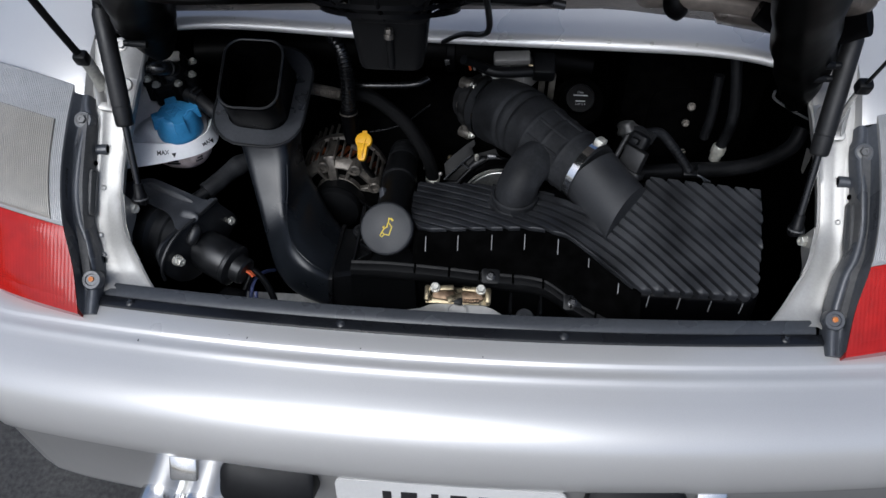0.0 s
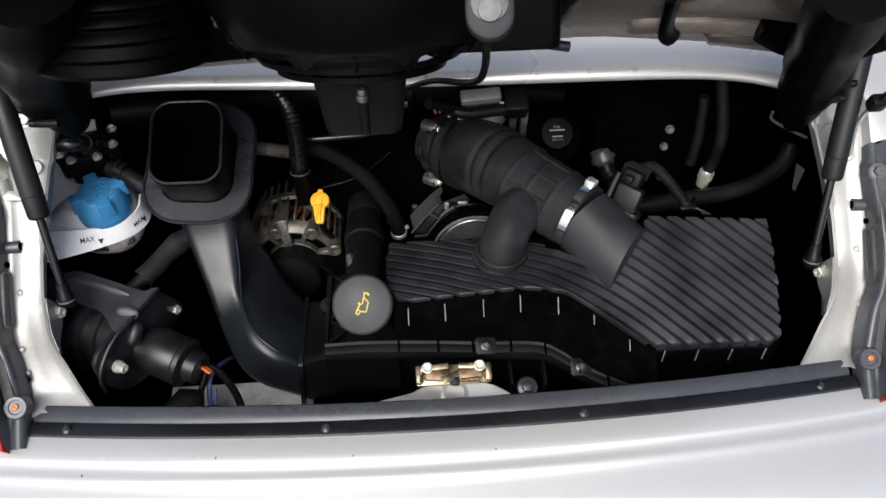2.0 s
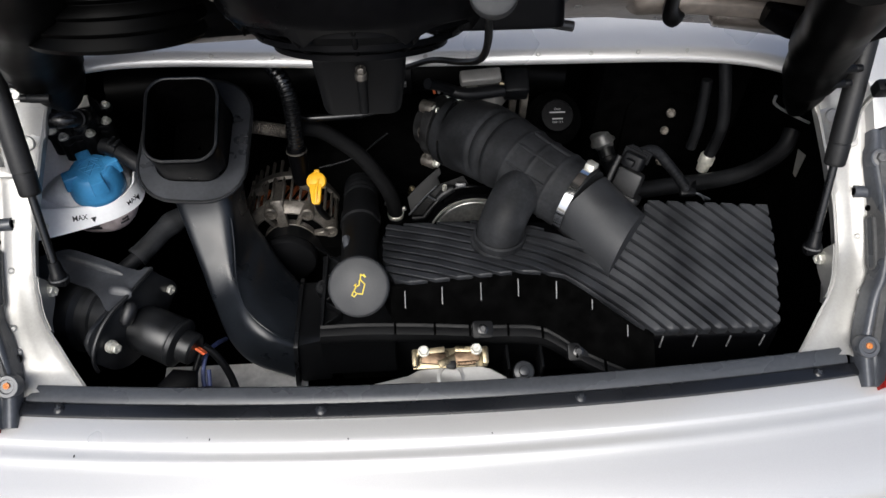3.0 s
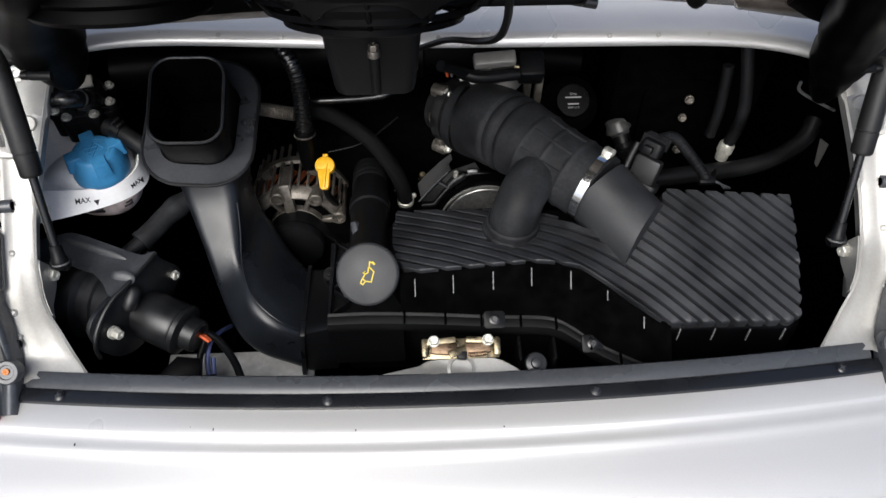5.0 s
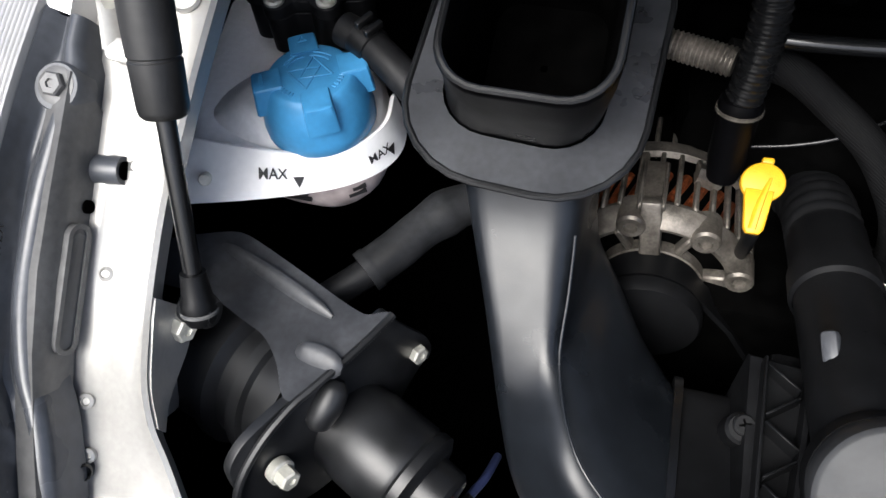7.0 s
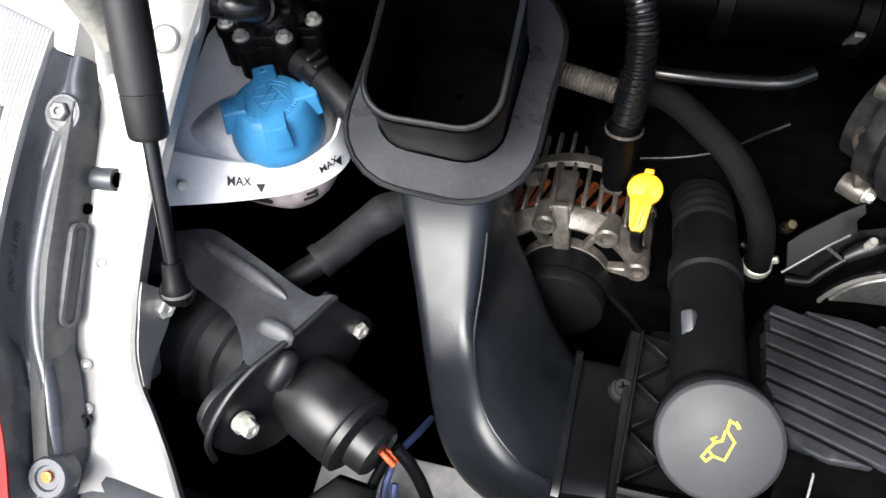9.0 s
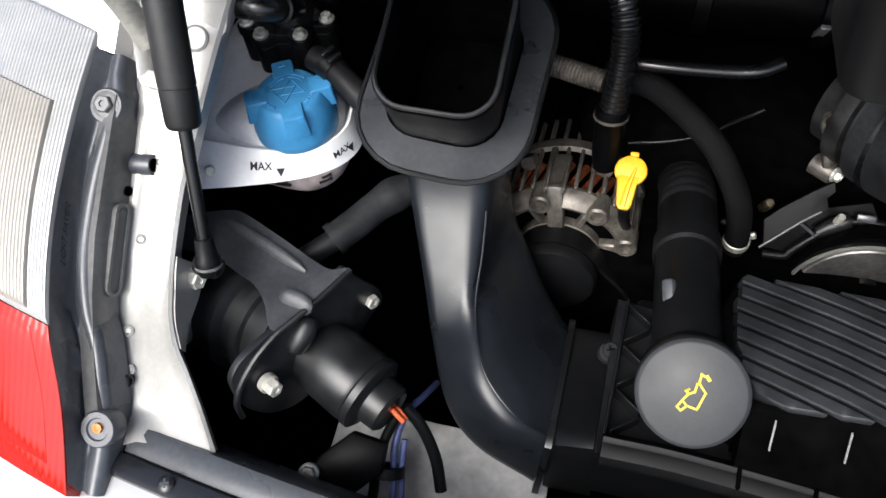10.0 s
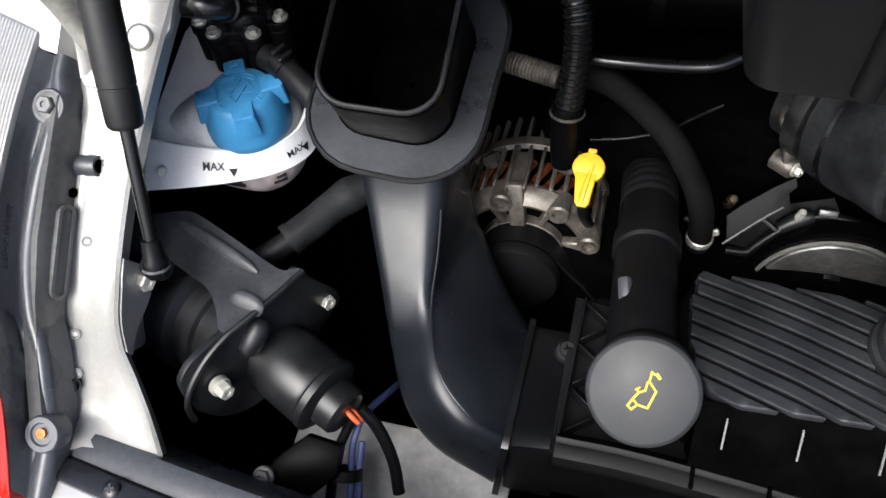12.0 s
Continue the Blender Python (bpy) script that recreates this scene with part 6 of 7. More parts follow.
for q, r in (((0.383, 0.446, 0.579), 0.0058), ((0.375, 0.446, 0.647), 0.0056), ((0.377, 0.446, 0.683), 0.0060)):
    part("nut", hex_bolt(B(), at(q, V(-0.2, -0.85, 0.5)), r * 0.9, 0.008, 1.3), ALU, casing, "zinc flanged nut")
solo("foil_tag", prism(B(), at((0.5525, 0.348, 0.660), V(-0.98, -0.1, 0.1), (0, 0.3, 0.95)), [(-0.020, -0.003), (0.020, -0.010), (0.020, 0.010), (-0.017, 0.004)], 0, 0.0012), PRIMER, "small pale foil tag on the side wall", "tag")

# ---- latch ----
latch = thing("lid_latch", (0.007, 0.03, 0.66), "yellow zinc plated lid latch bolted on a silver bracket", "latch")
LM = at((0.008, 0.032, 0.668), V(0, -0.35, 0.937))
br_out = [(-0.105, -0.035), (-0.098, -0.021), (-0.052, -0.012), (-0.040, -0.006), (-0.030, -0.004), (0.038, -0.004), (0.050, -0.008), (0.064, -0.016), (0.088, -0.035)]
part("bracket", prism(B(), LM @ pose(0, -0.004, 0), br_out, -0.012, 0.0, 0.003), SILVER_IN, latch, "silver painted bracket")
part("bracket_dimple", lathe(B(), LM @ pose(0, -0.020, 0.0005), ((0.017, 0), (0.013, 0.001), (0.011, -0.003), (0, -0.004)), 24), SILVER_IN, latch)
part("lower_plate", box(B(), LM @ pose(0, 0.003, 0.002), 0.090, 0.024, 0.0026, 0.001), GOLD, latch)
for s in (-1, 1):
    part("cheek", box(B(), LM @ pose(s * 0.0420, 0.003, 0.0075), 0.0085, 0.022, 0.0145, 0.003), GOLD, latch)
    part("upper_plate", box(B(), LM @ pose(s * 0.0240, 0.0105, 0.0130, 0, 0, -s * 4), 0.036, 0.007, 0.0024, 0.0008), GOLD, latch)
    part("inner_block", box(B(), LM @ pose(s * 0.0200, 0.002, 0.0075, 0, 0, s * 6), 0.030, 0.014, 0.0070, 0.002), BROWN, latch, "greasy dark brown block")
    part("bolt", hex_bolt(B(), LM @ pose(s * 0.0315, 0.010, 0.0145), 0.0060, 0.009, 1.15), STEEL, latch, "zinc hexagon bolt")
part("pawl", box(B(), LM @ pose(-0.004, -0.002, 0.0105, 0, 10, 24), 0.022, 0.009, 0.004, 0.001), GOLD, latch, "worn pawl")
part("catch", box(B(), LM @ pose(0.001, -0.006, 0.0065, 0, 0, -8), 0.012, 0.010, 0.011, 0.002), RUBBER, latch, "black rubber catch")
part("spring", ribbed_tube(B(), [LM @ V(0.008, -0.006, 0.0105), LM @ V(0.018, -0.006, 0.0105), LM @ V(0.030, -0.005, 0.0105)], 0.0028, 7, 0.3, 10), BROWN, latch)
buf = thing("rubber_buffer", (0.102, 0.02, 0.64), "round black rubber buffer between two ribs", "buffer")
part("pad", lathe(B(), at((0.104, 0.043, 0.614), V(0, -0.4, 0.92)), ((0.014, -0.03), (0.0145, 0.0), (0.0125, 0.003), (0.007, 0.004), (0.006, 0.007), (0, 0.008)), 26), RUBBER_GREY, buf)
for s in (-1, 1):
    part("cheek", box(B(), at((0.104 + s * 0.0215, 0.052, 0.614)), 0.004, 0.035, 0.05, 0.0015), BLACK, buf)

# ---- coolant tank ----
tank = thing("coolant_tank", (-0.46, 0.30, 0.62), "milky white coolant tank with blue cap and printed level band", "coolant tank")
TC = V(-0.4435, 0.2775, 0)
band_low = smooth_path([(-0.514, 0.207, 0.716), (-0.4765, 0.2185, 0.7155), (-0.443, 0.231, 0.715), (-0.418, 0.246, 0.712), (-0.401, 0.266, 0.708), (-0.394, 0.288, 0.706), (-0.398, 0.314, 0.706)], 6)


def inward(p):
    """From the rim towards the filler neck, flat."""
    w = max(0.0, min(1.0, (p.x + 0.47) / 0.05))
    return (V(0.05, 1, 0) * (1 - w) + (TC - V(p.x, p.y, 0)).normalized() * w).normalized()


band_top = smooth_path([(-0.5185, 0.241, 0.740), (-0.480, 0.2415, 0.739), (-0.444, 0.244, 0.738), (-0.420, 0.252, 0.736), (-0.4065, 0.267, 0.735), (-0.400, 0.287, 0.734), (-0.4035, 0.311, 0.733)], 6)
foot = [p + inward(p) * 0.006 for p in band_low]
outline = [*foot, V(-0.418, 0.336, 0), V(-0.45, 0.385, 0), V(-0.48, 0.415, 0), V(-0.548, 0.422, 0), V(-0.552, 0.38, 0), V(-0.536, 0.29, 0), V(-0.526, 0.222, 0)]
middle = V(-0.47, 0.315, 0)
rings = []
for z, g in ((0.694, 0.30), (0.700, 0.50), (0.706, 0.74), (0.711, 0.96), (0.717, 0.90), (0.724, 0.85), (0.731, 0.80)):
    rings.append([V(middle.x + (p.x - middle.x) * (g if p.x > middle.x or z < 0.71 else 1.0), middle.y + (p.y - middle.y) * (g if p.y < middle.y or z < 0.71 else 1.0), z) for p in outline])
part("tank_body", loft(B(), rings), TANK, tank, "milky plastic body", angle=60)
dome = lathe(B(), at((TC.x, TC.y, 0.731)), ((0.080, -0.004), (0.074, 0.0005), (0.066, 0.004), (0.059, 0.010), (0.053, 0.015), (0.047, 0.0175), (0.040, 0.018), (0, 0.018)), 48)
for v in dome.verts:
    q = v.co - TC
    v.co.x = TC.x + q.x * (1.0 if q.x < 0 else 0.46)
    v.co.y = TC.y + q.y * (0.8 if q.y > 0 else 0.38)
part("neck_dome", dome, TANK, tank, angle=60)
rings = []
for lo_p, up_p in zip(band_low, band_top):
    inn = inward(lo_p)
    rings.append([lo_p + inn * 0.012, lo_p + inn * 0.001 - V(0, 0, 0.0005), lo_p, *(lo_p.lerp(up_p, 0.12 * g) for g in range(1, 8)), up_p, up_p + inn * 0.0015, up_p + inn * 0.0030 - V(0, 0, 0.001), up_p + inn * 0.0035 - V(0, 0, 0.014)])
band = part("level_band", loft(B(), rings), WHITE, tank, "white rim printed MAX twice")


def on_band(f, up):
    """A point on the rim's outer face; up from 0 at its lower edge to 1."""
    a2, b2 = lerp_rows(band_low, f), lerp_rows(band_top, f)
    along_b = lerp_rows(band_low, min(1, f + 0.02)) - lerp_rows(band_low, max(0, f - 0.02))
    return a2.lerp(b2, up) + along_b.cross(b2 - a2).normalized() * 0.0011


BL, BH = 0.222, 0.026
words("max_print", "MAX", 0.0088, INK, band, lambda x, y: on_band(0.254 + x / BL, 0.52 + y / BH), "black MAX lettering", bold=0.012)
words("max_print", "MAX", 0.0088, INK, band, lambda x, y: on_band(0.690 + x / 0.141, 0.48 + y / BH), "black MAX lettering", bold=0.012)
for f, wide in ((0.333, BL), (0.762, 0.141)):
    b = B()
    b.faces.new([b.verts.new(on_band(f + x / wide, y)) for x, y in ((-0.0042, 0.46), (0.0, 0.18), (0.0042, 0.46))])
    part("level_arrow", b, INK, band, "black level arrow")
part("rim_screw", lathe(B(), at(on_band(0.065, 0.40), V(0.35, -0.75, 0.55)), ((0.0040, -0.002), (0.0040, 0.0035), (0.0032, 0.0042), (0, 0.0040)), 12), STEEL, band)
lbl = loft(B(), [[V(-0.449 + x, 0.281 + y, z) for x, y in rounded(w, w * 0.86, w * 0.40, 6)] for z, w in ((0.713, 0.086), (0.706, 0.092), (0.698, 0.0915), (0.689, 0.086), (0.681, 0.074), (0.677, 0.056))])
part("label_body", lbl, PINK, tank, "lower tank showing pink coolant")
for x, y, a, w, z in ((-0.452, 0.2400, 0, 0.020, 0.6995), (-0.4145, 0.2520, 38, 0.012, 0.6990), (-0.450, 0.2400, 0, 0.013, 0.7045), (-0.4130, 0.2530, 38, 0.009, 0.7040)):
    part("print_bar", box(B(), pose(x, y, z, 0, 0, a), w, 0.0022, 0.0022), INK, tank, "small black print")
# cap with four lugs
CM = at((TC.x + 0.0015, TC.y + 0.0015, 0.766)) @ Matrix.Diagonal((0.91, 0.91, 0.95, 1))
capb = lathe(B(), CM, ((0, -0.034), (0.0365, -0.034), (0.0386, -0.0315), (0.0388, -0.024), (0.0372, -0.013), (0.0345, -0.005), (0.0310, 0.0025), (0.0285, 0.0062), (0.0268, 0.0070), (0, 0.0072)), 48)
capo = part("cap", capb, BLUE, tank, "bright blue pressure cap", angle=40)
for k in range(4):
    lug = CM @ Matrix.Rotation(radians(120 + 90 * k), 4, "Z") @ pose(0.0325, 0, 0.0035)
    part("lug", loft(B(), [[lug @ V(x + dx, y * g, z) for x, y in ((-0.012, -0.0098), (0.0045, -0.0094), (0.0058, -0.0080), (0.0062, 0.0), (0.0058, 0.0080), (0.0045, 0.0094), (-0.012, 0.0098))] for z, g, dx in ((-0.014, 1.12, 0.002), (-0.002, 1.05, 0.0006), (0.0035, 1.0, 0.0), (0.0050, 0.97, -0.0004), (0.0055, 0.92, -0.0012))]), BLUE, capo)


def cap_line(points, w=0.0011, turn=0.0, closed=False):
    """A fine raised line on the cap's face."""
    b = B()
    pts = [Matrix.Rotation(radians(turn), 4, "Z") @ V(*p, 0) for p in points]
    for p, q in zip(pts, pts[1:] + (pts[:1] if closed else [])):
        box(b, CM @ at(((p.x + q.x) / 2, (p.y + q.y) / 2, 0.0074), (0, 0, 1), q - p), (q - p).length + w * 0.6, w, 0.0012, 0.0003, 1)
    return b


for k, r in ((0, 0.0128), (1, 0.0128)):
    ring = [(0.0045 * (1 - 2 * k) * 0.8 + r * math.cos(radians(a)), -0.004 * k + 0.002 + r * math.sin(radians(a))) for a in ((90, 210, 330) if k == 0 else (30, 150, 270))]
    part("warning_mark", cap_line(ring, 0.0012, 25, True), BLUE, capo, "raised blue warning mark")
for a0, a1, r in ((35, 85, 0.0165), (100, 150, 0.0165), (40, 78, 0.0200), (108, 145, 0.0200)):
    part("raised_arc", cap_line([(r * math.cos(radians(a0 + (a1 - a0) * k / 6)), r * math.sin(radians(a0 + (a1 - a0) * k / 6))) for k in range(7)], 0.0010, 25), BLUE, capo)
for k in range(22):
    a = radians(190 + 7.6 * k)
    if k in (7, 8, 15):
        continue
    part("raised_bar", box(B(), CM @ Matrix.Rotation(a + radians(25), 4, "Z") @ pose(0.0222, 0, 0.0074), 0.0036, 0.0011 + 0.0006 * (k % 3), 0.0010, 0.0003, 1), BLUE, capo)
for k, turn in ((0, 120), (1, 210)):
    b = cap_line([(0.0300, -0.0030), (0.0355, 0.0), (0.0300, 0.0030)], 0.0009, turn, True) if k == 0 else cap_line([(0.0318, -0.0045), (0.0318, 0.0045)], 0.0030, turn)
    for v in b.verts:
        v.co.z += 0.0017
    part("lug_mark", b, BLUE, capo)
# vent hose beside the cap
vh = thing("vent_hose", (-0.40, 0.30, 0.77), "black coolant vent hose with a spring clamp", "hose")
part("rubber", tube(B(), [(-0.432, 0.315, 0.778), (-0.4146, 0.308, 0.7755), (-0.400, 0.299, 0.7725), (-0.385, 0.290, 0.766), (-0.362, 0.279, 0.752), (-0.34, 0.274, 0.73)], 0.0108, 16, 6), RUBBER, vh)
cm2 = at((-0.4146, 0.308, 0.7755), V(0.83, -0.52, -0.17))
part("clamp", lathe(B(), cm2, ((0.0110, -0.007), (0.0122, -0.0065), (0.0122, 0.0065), (0.0110, 0.007)), 18), BLACK_SATIN, vh)
for dz in (-0.0042, 0.0042):
    part("clamp_ear", box(B(), at((-0.4125, 0.306, 0.7895), V(0.1, -0.2, 0.95), V(0.83, -0.52, -0.17)) @ pose(dz, 0.002, 0), 0.0038, 0.013, 0.006, 0.0012), BLACK_SATIN, vh)

# ---- separator housing above the tank ----
sep = thing("oil_separator", (-0.475, 0.37, 0.74), "black oil separator with bright bolts round its cover", "oil separator")
OM = at((-0.475, 0.370, 0.777))
EARS = (219, 253, 306, 349, 41, 90, 135, 178)


def lobed(r, lobe):
    """A round outline with a lobe at each bolt."""
    pts = []
    for k in range(120):
        a = 3.0 * k
        d = min(abs((a - e + 180) % 360 - 180) for e in EARS)
        g = r + lobe * max(0.0, math.cos(radians(min(90, d * 5.2)))) ** 0.7
        pts.append((g * math.cos(radians(a)), g * math.sin(radians(a))))
    return pts


part("cover_flange", prism(B(), OM, lobed(0.0345, 0.0125), -0.008, 0.0, 0.001), BLACK, sep, "black cover flange with bolt lugs", angle=50)
part("base", prism(B(), OM, lobed(0.0350, 0.0105), -0.036, -0.0088, 0.001), BLACK, sep, angle=50)
part("lower_step", lathe(B(), OM, ((0, -0.05), (0.031, -0.05), (0.032, -0.035), (0, -0.035)), 32), BLACK, sep)
part("dome", lathe(B(), OM, ((0.0335, -0.002), (0.0325, 0.006), (0.030, 0.016), (0.025, 0.025), (0.016, 0.031), (0, 0.033)), 36), BLACK_SATIN, sep)
part("dome_plate", prism(B(), OM @ pose(0.010, -0.004, 0.030, 14, 8, 30), [(-0.014, -0.010), (0.012, -0.010), (0.015, 0.008), (-0.010, 0.010)], 0, 0.003, 0.001), PRIMER, sep)
for a in EARS:
    t = radians(a)
    part("bolt", hex_bolt(B(), OM @ pose(0.0385 * math.cos(t), 0.0385 * math.sin(t), 0.0005, 0, 0, a * 0.7), 0.0050, 0.0055, 1.35), STEEL, sep, "zinc bolt")
part("pipe_stub", tube(B(), [(-0.479, 0.290, 0.846), (-0.464, 0.290, 0.8445), (-0.448, 0.293, 0.842), (-0.441, 0.306, 0.833), (-0.445, 0.325, 0.818), (-0.455, 0.345, 0.800)], 0.0098, 18, 5), BLACK_SATIN, sep)
part("pipe_collar", lathe(B(), at((-0.475, 0.290, 0.8455), V(-1, 0.0, 0.1)), ((0, -0.006), (0.0108, -0.006), (0.0114, -0.003), (0.0108, 0.004), (0.008, 0.005), (0, 0.002)), 20), BLACK, sep)
part("pipe_clip", lathe(B(), at((-0.441, 0.303, 0.835), V(0.1, 0.75, -0.55)), ((0.0100, -0.004), (0.0120, -0.003), (0.0120, 0.003), (0.0100, 0.004)), 18), BLACK, sep)

# ---- secondary air pump ----
pump = thing("air_pump", (-0.38, 0.11, 0.52), "black electric air pump on a pressed steel bracket", "air pump")
PN = V(0.865, -0.47, 0.15).normalized()
# end plate facing inwards, with ears for the bolts
pc = V(-0.386, 0.129, 0.6525)
pmx = at(pc, PN, (0.477, 0.879, 0))


def soften(pts, n=3):
    """Rounds the corners of a closed outline."""
    q = [Vector((*p, 0.0)) if len(p) == 2 else Vector(p) for p in pts]
    out = []
    for i in range(len(q)):
        a, b, c = q[i - 1], q[i], q[(i + 1) % len(q)]
        s, e = b.lerp(a, 0.4), b.lerp(c, 0.4)
        out += [(1 - t) ** 2 * s + 2 * t * (1 - t) * b + t * t * e for t in [k / n for k in range(n + 1)]]
    return out


ears = [(-0.079, 0.020), (-0.076, 0.036), (-0.062, 0.045), (-0.036, 0.046), (-0.006, 0.043), (0.040, 0.047), (0.046, 0.046), (0.050, 0.030), (0.058, 0.012), (0.065, -0.002), (0.067, -0.016), (0.061, -0.024), (0.060, -0.020), (0.040, -0.030), (0.02, -0.045), (-0.02, -0.050), (-0.048, -0.046), (-0.068, -0.030), (-0.080, 0.0)]
part("end_plate", prism(B(), pmx, [(q.x, q.y) for q in soften(ears)][::-1], -0.004, 0.002, 0.001), CAN, pump, "pressed steel end plate")
mo0, mo1 = V(-0.391, 0.126, 0.634), V(-0.3175, 0.0925, 0.623)
md = (mo1 - mo0).normalized()
part("motor", lathe(B(), at(mo0, md), ((0, -0.02), (0.0305, -0.02), (0.0305, 0.012), (0.0318, 0.016), (0.0324, 0.050), (0.0312, 0.053), (0.0328, 0.055), (0.0328, 0.061), (0.028, 0.064), (0.0220, 0.065), (0.0212, 0.080), (0.018, 0.083), (0, 0.083)), 40), CAN, pump, "satin black motor can", angle=28)
part("housing", lathe(B(), at((-0.458, 0.142, 0.643), V(0.88, -0.30, 0.10)), ((0, -0.05), (0.042, -0.05), (0.046, -0.03), (0.046, 0.0), (0.0490, 0.001), (0.0490, 0.008), (0.041, 0.012), (0.040, 0.022), (0.0430, 0.024), (0.0462, 0.026), (0.0462, 0.034), (0.0425, 0.036), (0.0425, 0.055), (0, 0.058)), 36), CAN, pump, "drum-shaped pump housing")
for q in ((-0.3645, 0.179, 0.6435), (-0.4095, 0.079, 0.6615)):
    part("bolt", hex_bolt(B(), at(Vector(q) + PN * 0.003, PN), 0.0066, 0.010, 1.25), STEEL, pump, "zinc flange bolt")
# bracket sheet on top with raised beads
sheet = B()
top = [(-0.530, 0.185, 0.703), (-0.482, 0.204, 0.702), (-0.470, 0.204, 0.701), (-0.428, 0.186, 0.700), (-0.393, 0.170, 0.700), (-0.379, 0.165, 0.700), (-0.369, 0.171, 0.700), (-0.364, 0.169, 0.700), (-0.377, 0.145, 0.700), (-0.385, 0.130, 0.700), (-0.394, 0.116, 0.700), (-0.401, 0.104, 0.700), (-0.409, 0.106, 0.700), (-0.418, 0.124, 0.700), (-0.433, 0.140, 0.700), (-0.449, 0.1455, 0.701), (-0.468, 0.1545, 0.702), (-0.500, 0.157, 0.703), (-0.53, 0.157, 0.703)]
top = [tuple(q) for q in soften(top)]
hi, lo = [sheet.verts.new(p) for p in top], [sheet.verts.new(V(*p) - V(0.002, -0.002, 0.004)) for p in top]
sheet.faces.new(hi)
sheet.faces.new(lo[::-1])
for i in range(len(top)):
    j = (i + 1) % len(top)
    sheet.faces.new((hi[i], lo[i], lo[j], hi[j]))
bmesh.ops.triangulate(sheet, faces=[f for f in sheet.faces if len(f.verts) > 4])
part("bracket_sheet", sheet, SHEET, pump, "folded bracket sheet", angle=25)
for a, c, r in (((-0.483, 0.1925, 0.7015), (-0.3985, 0.1595, 0.7000), 0.0065), ((-0.411, 0.135, 0.7005), (-0.382, 0.1295, 0.6985), 0.0090)):
    part("bead", tube(B(), [a, V(*a).lerp(V(*c), 0.5), c], r, 12, 5, lambda f: 0.30 + 0.70 * math.sin(math.pi * min(1, max(0, f))) ** 0.4, 0.45), SHEET, pump)
part("rolled_edge", tube(B(), [(-0.365, 0.170, 0.6985), (-0.377, 0.1455, 0.6985), (-0.394, 0.116, 0.6985), (-0.402, 0.103, 0.698), (-0.412, 0.084, 0.692), (-0.420, 0.066, 0.680), (-0.424, 0.056, 0.664), (-0.424, 0.053, 0.645)], 0.0026, 8, 5), CAN, pump)
part("plate_pill", tube(B(), [pmx @ V(-0.026, 0.014, 0.004), pmx @ V(-0.013, 0.024, 0.006), pmx @ V(0.0, 0.032, 0.004)], 0.0095, 14, 5, lambda f: 0.45 + 0.55 * math.sin(math.pi * min(1, max(0, f))) ** 0.35), CAN, pump)
# outlet elbow
ph = thing("pump_hose", (-0.40, 0.24, 0.62), "dusty black rubber elbow hose from the air pump", "hose")
part("hose", tube(B(), [(-0.436, 0.176, 0.660), (-0.410, 0.202, 0.666), (-0.391, 0.222, 0.670)], 0.0100, 16, 4), RUBBER, ph)
part("elbow", tube(B(), [(-0.399, 0.214, 0.669), (-0.384, 0.232, 0.673), (-0.370, 0.252, 0.676), (-0.353, 0.270, 0.678), (-0.331, 0.284, 0.676), (-0.305, 0.292, 0.664)], 0.0138, 20, 6, lambda f: 1.0 + 0.16 * math.exp(-((f - 0.52) / 0.08) ** 2)), HOSE, ph)
part("hose_rim", tube(B(), [(-0.4005, 0.2122, 0.6686), (-0.3985, 0.2146, 0.6692), (-0.3965, 0.2170, 0.6698)], 0.0147, 20, 3), HOSE, ph)
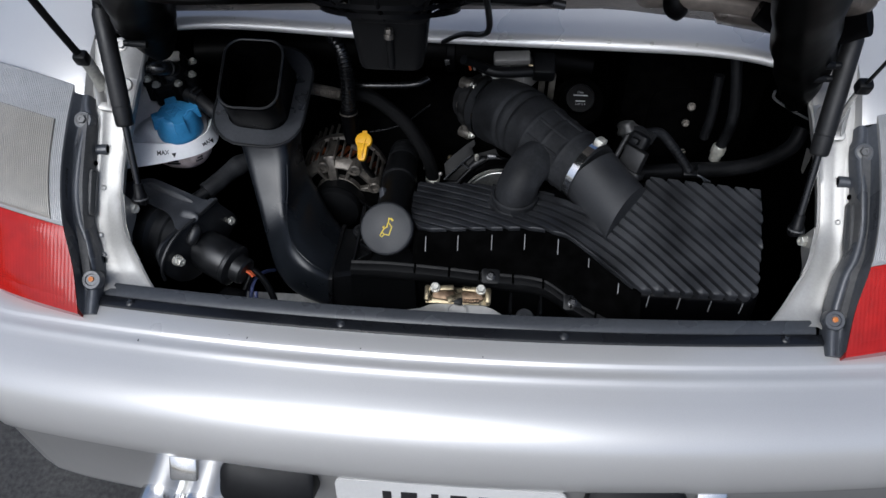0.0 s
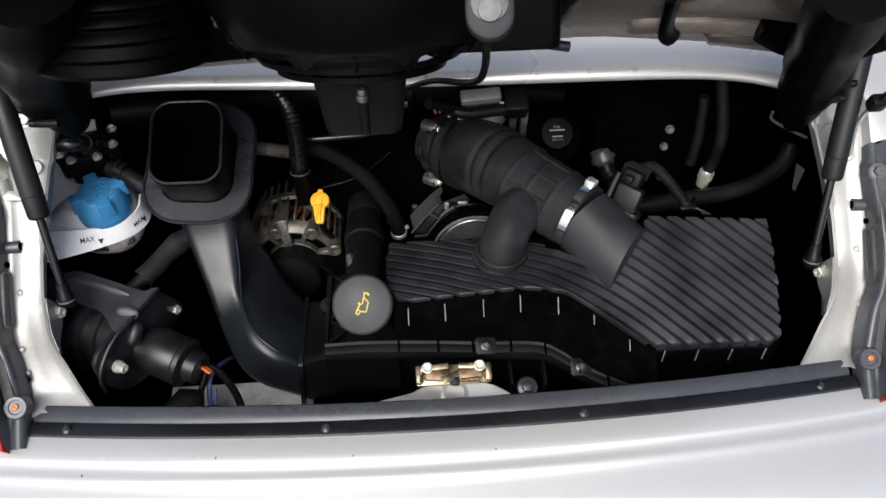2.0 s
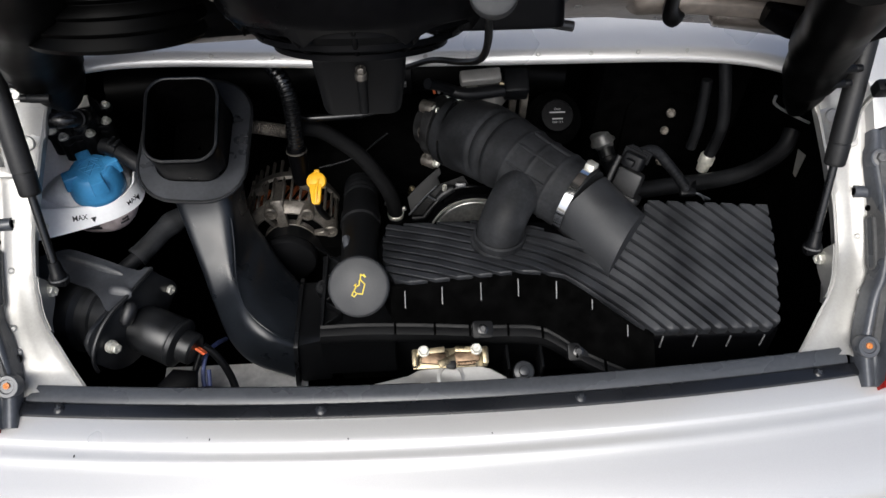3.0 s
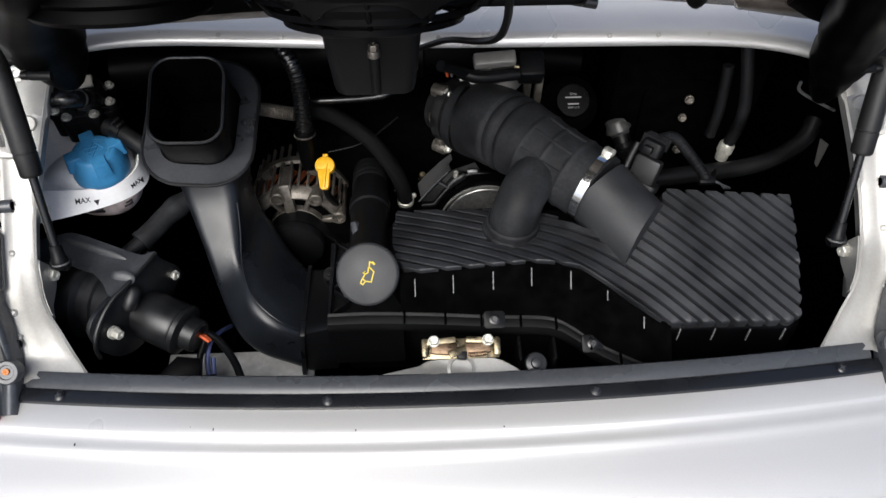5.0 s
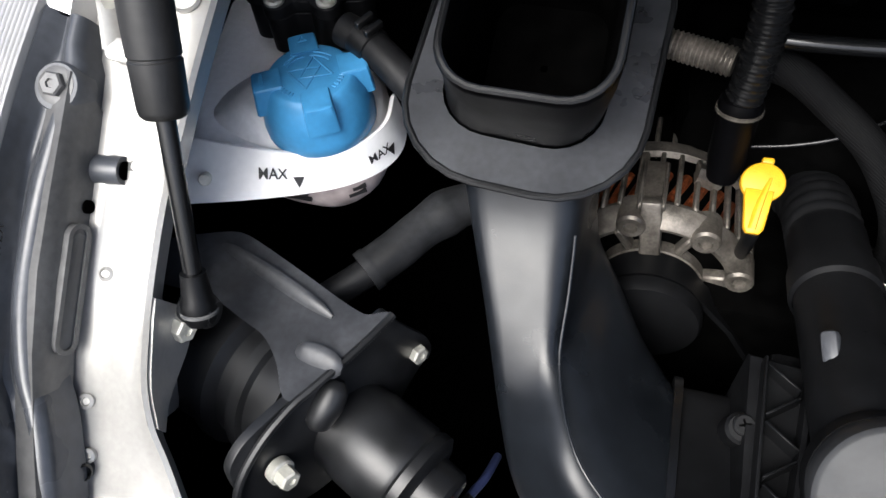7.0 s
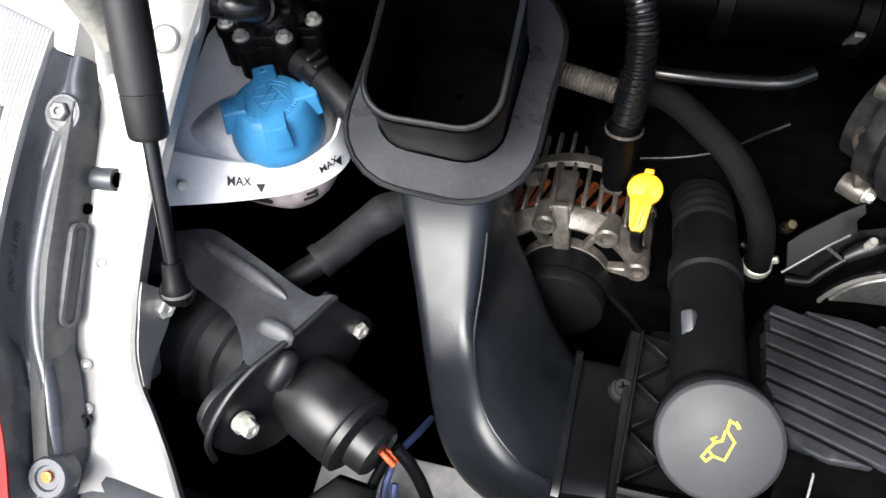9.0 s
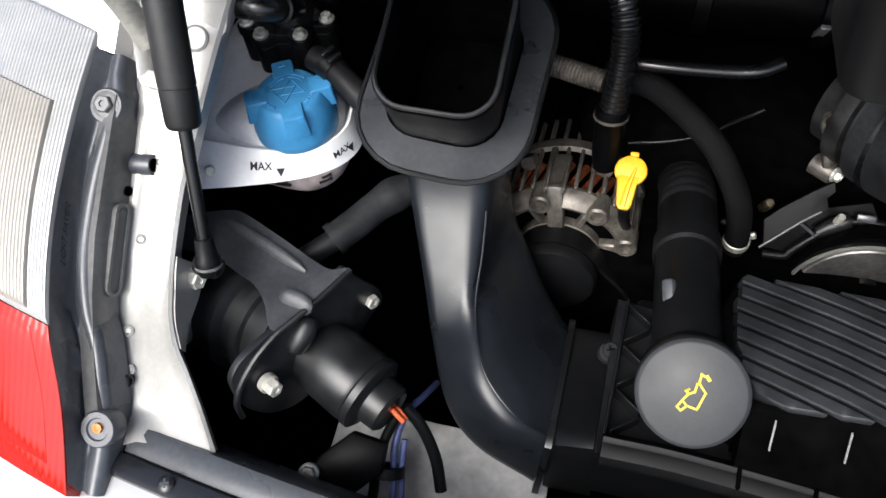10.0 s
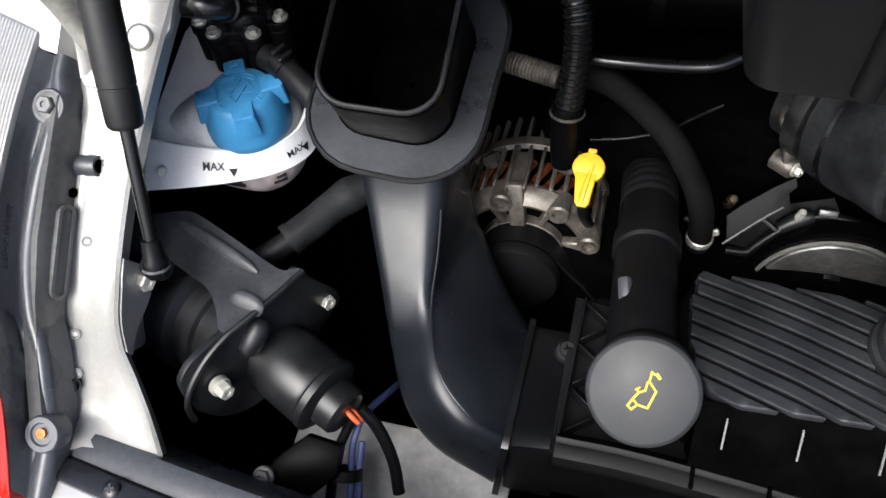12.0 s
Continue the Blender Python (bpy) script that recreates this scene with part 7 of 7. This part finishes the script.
# wires
wires = thing("wiring", (-0.30, 0.06, 0.54), "bundle of black blue and orange wires from the air pump", "wiring")
for nm, pts, r, mt in (("wire_orange", [(-0.32, 0.095, 0.626), (-0.312, 0.09, 0.625), (-0.3055, 0.087, 0.62)], 0.0022, RED_WIRE),
                       ("wire_orange", [(-0.318, 0.098, 0.62), (-0.31, 0.0945, 0.621), (-0.3045, 0.091, 0.616)], 0.0018, RED_WIRE),
                       ("lead", [(-0.308, 0.099, 0.621), (-0.297, 0.094, 0.612), (-0.286, 0.085, 0.597), (-0.277, 0.073, 0.579), (-0.27, 0.056, 0.564)], 0.0052, BLACK),
                       ("lead", [(-0.313, 0.097, 0.612), (-0.322, 0.076, 0.594), (-0.325, 0.057, 0.579), (-0.325, 0.043, 0.564), (-0.325, 0.02, 0.549)], 0.0042, BLACK),
                       ("wire_blue", [(-0.301, 0.155, 0.549), (-0.303, 0.128, 0.58), (-0.308, 0.112, 0.591), (-0.312, 0.097, 0.594), (-0.314, 0.076, 0.584), (-0.31, 0.054, 0.569), (-0.307, 0.03, 0.554)], 0.0030, BLUE_WIRE),
                       ("wire_blue", [(-0.308, 0.085, 0.584), (-0.306, 0.065, 0.572), (-0.303, 0.05, 0.562), (-0.297, 0.02, 0.549)], 0.0030, BLUE_WIRE)):
    part(nm, tube(B(), pts, r, 10, 6), mt, wires)
low = thing("lower_mount", (-0.34, 0.04, 0.54), "black lower mount with a bolt beneath the air pump", "mount")
part("foot", prism(B(), at((-0.345, 0.048, 0.598), V(0.1, -0.4, 0.9), (0.9, 0.35, 0.1)), [(-0.040, -0.012), (-0.032, -0.024), (0.004, -0.022), (0.028, -0.010), (0.036, 0.012), (0.010, 0.026), (-0.020, 0.012)], -0.01, 0.004, 0.003), BLACK_DEEP, low)
part("bolt", hex_bolt(B(), at((-0.3705, 0.0335, 0.604), V(0.1, -0.4, 0.9)), 0.0066, 0.008, 1.3), PRIMER, low)
part("cable_tie", lathe(B(), at((-0.317, 0.058, 0.576), V(0.1, -0.8, -0.45)), ((0.014, -0.005), (0.016, -0.004), (0.016, 0.004), (0.014, 0.005)), 18), BLACK, low)
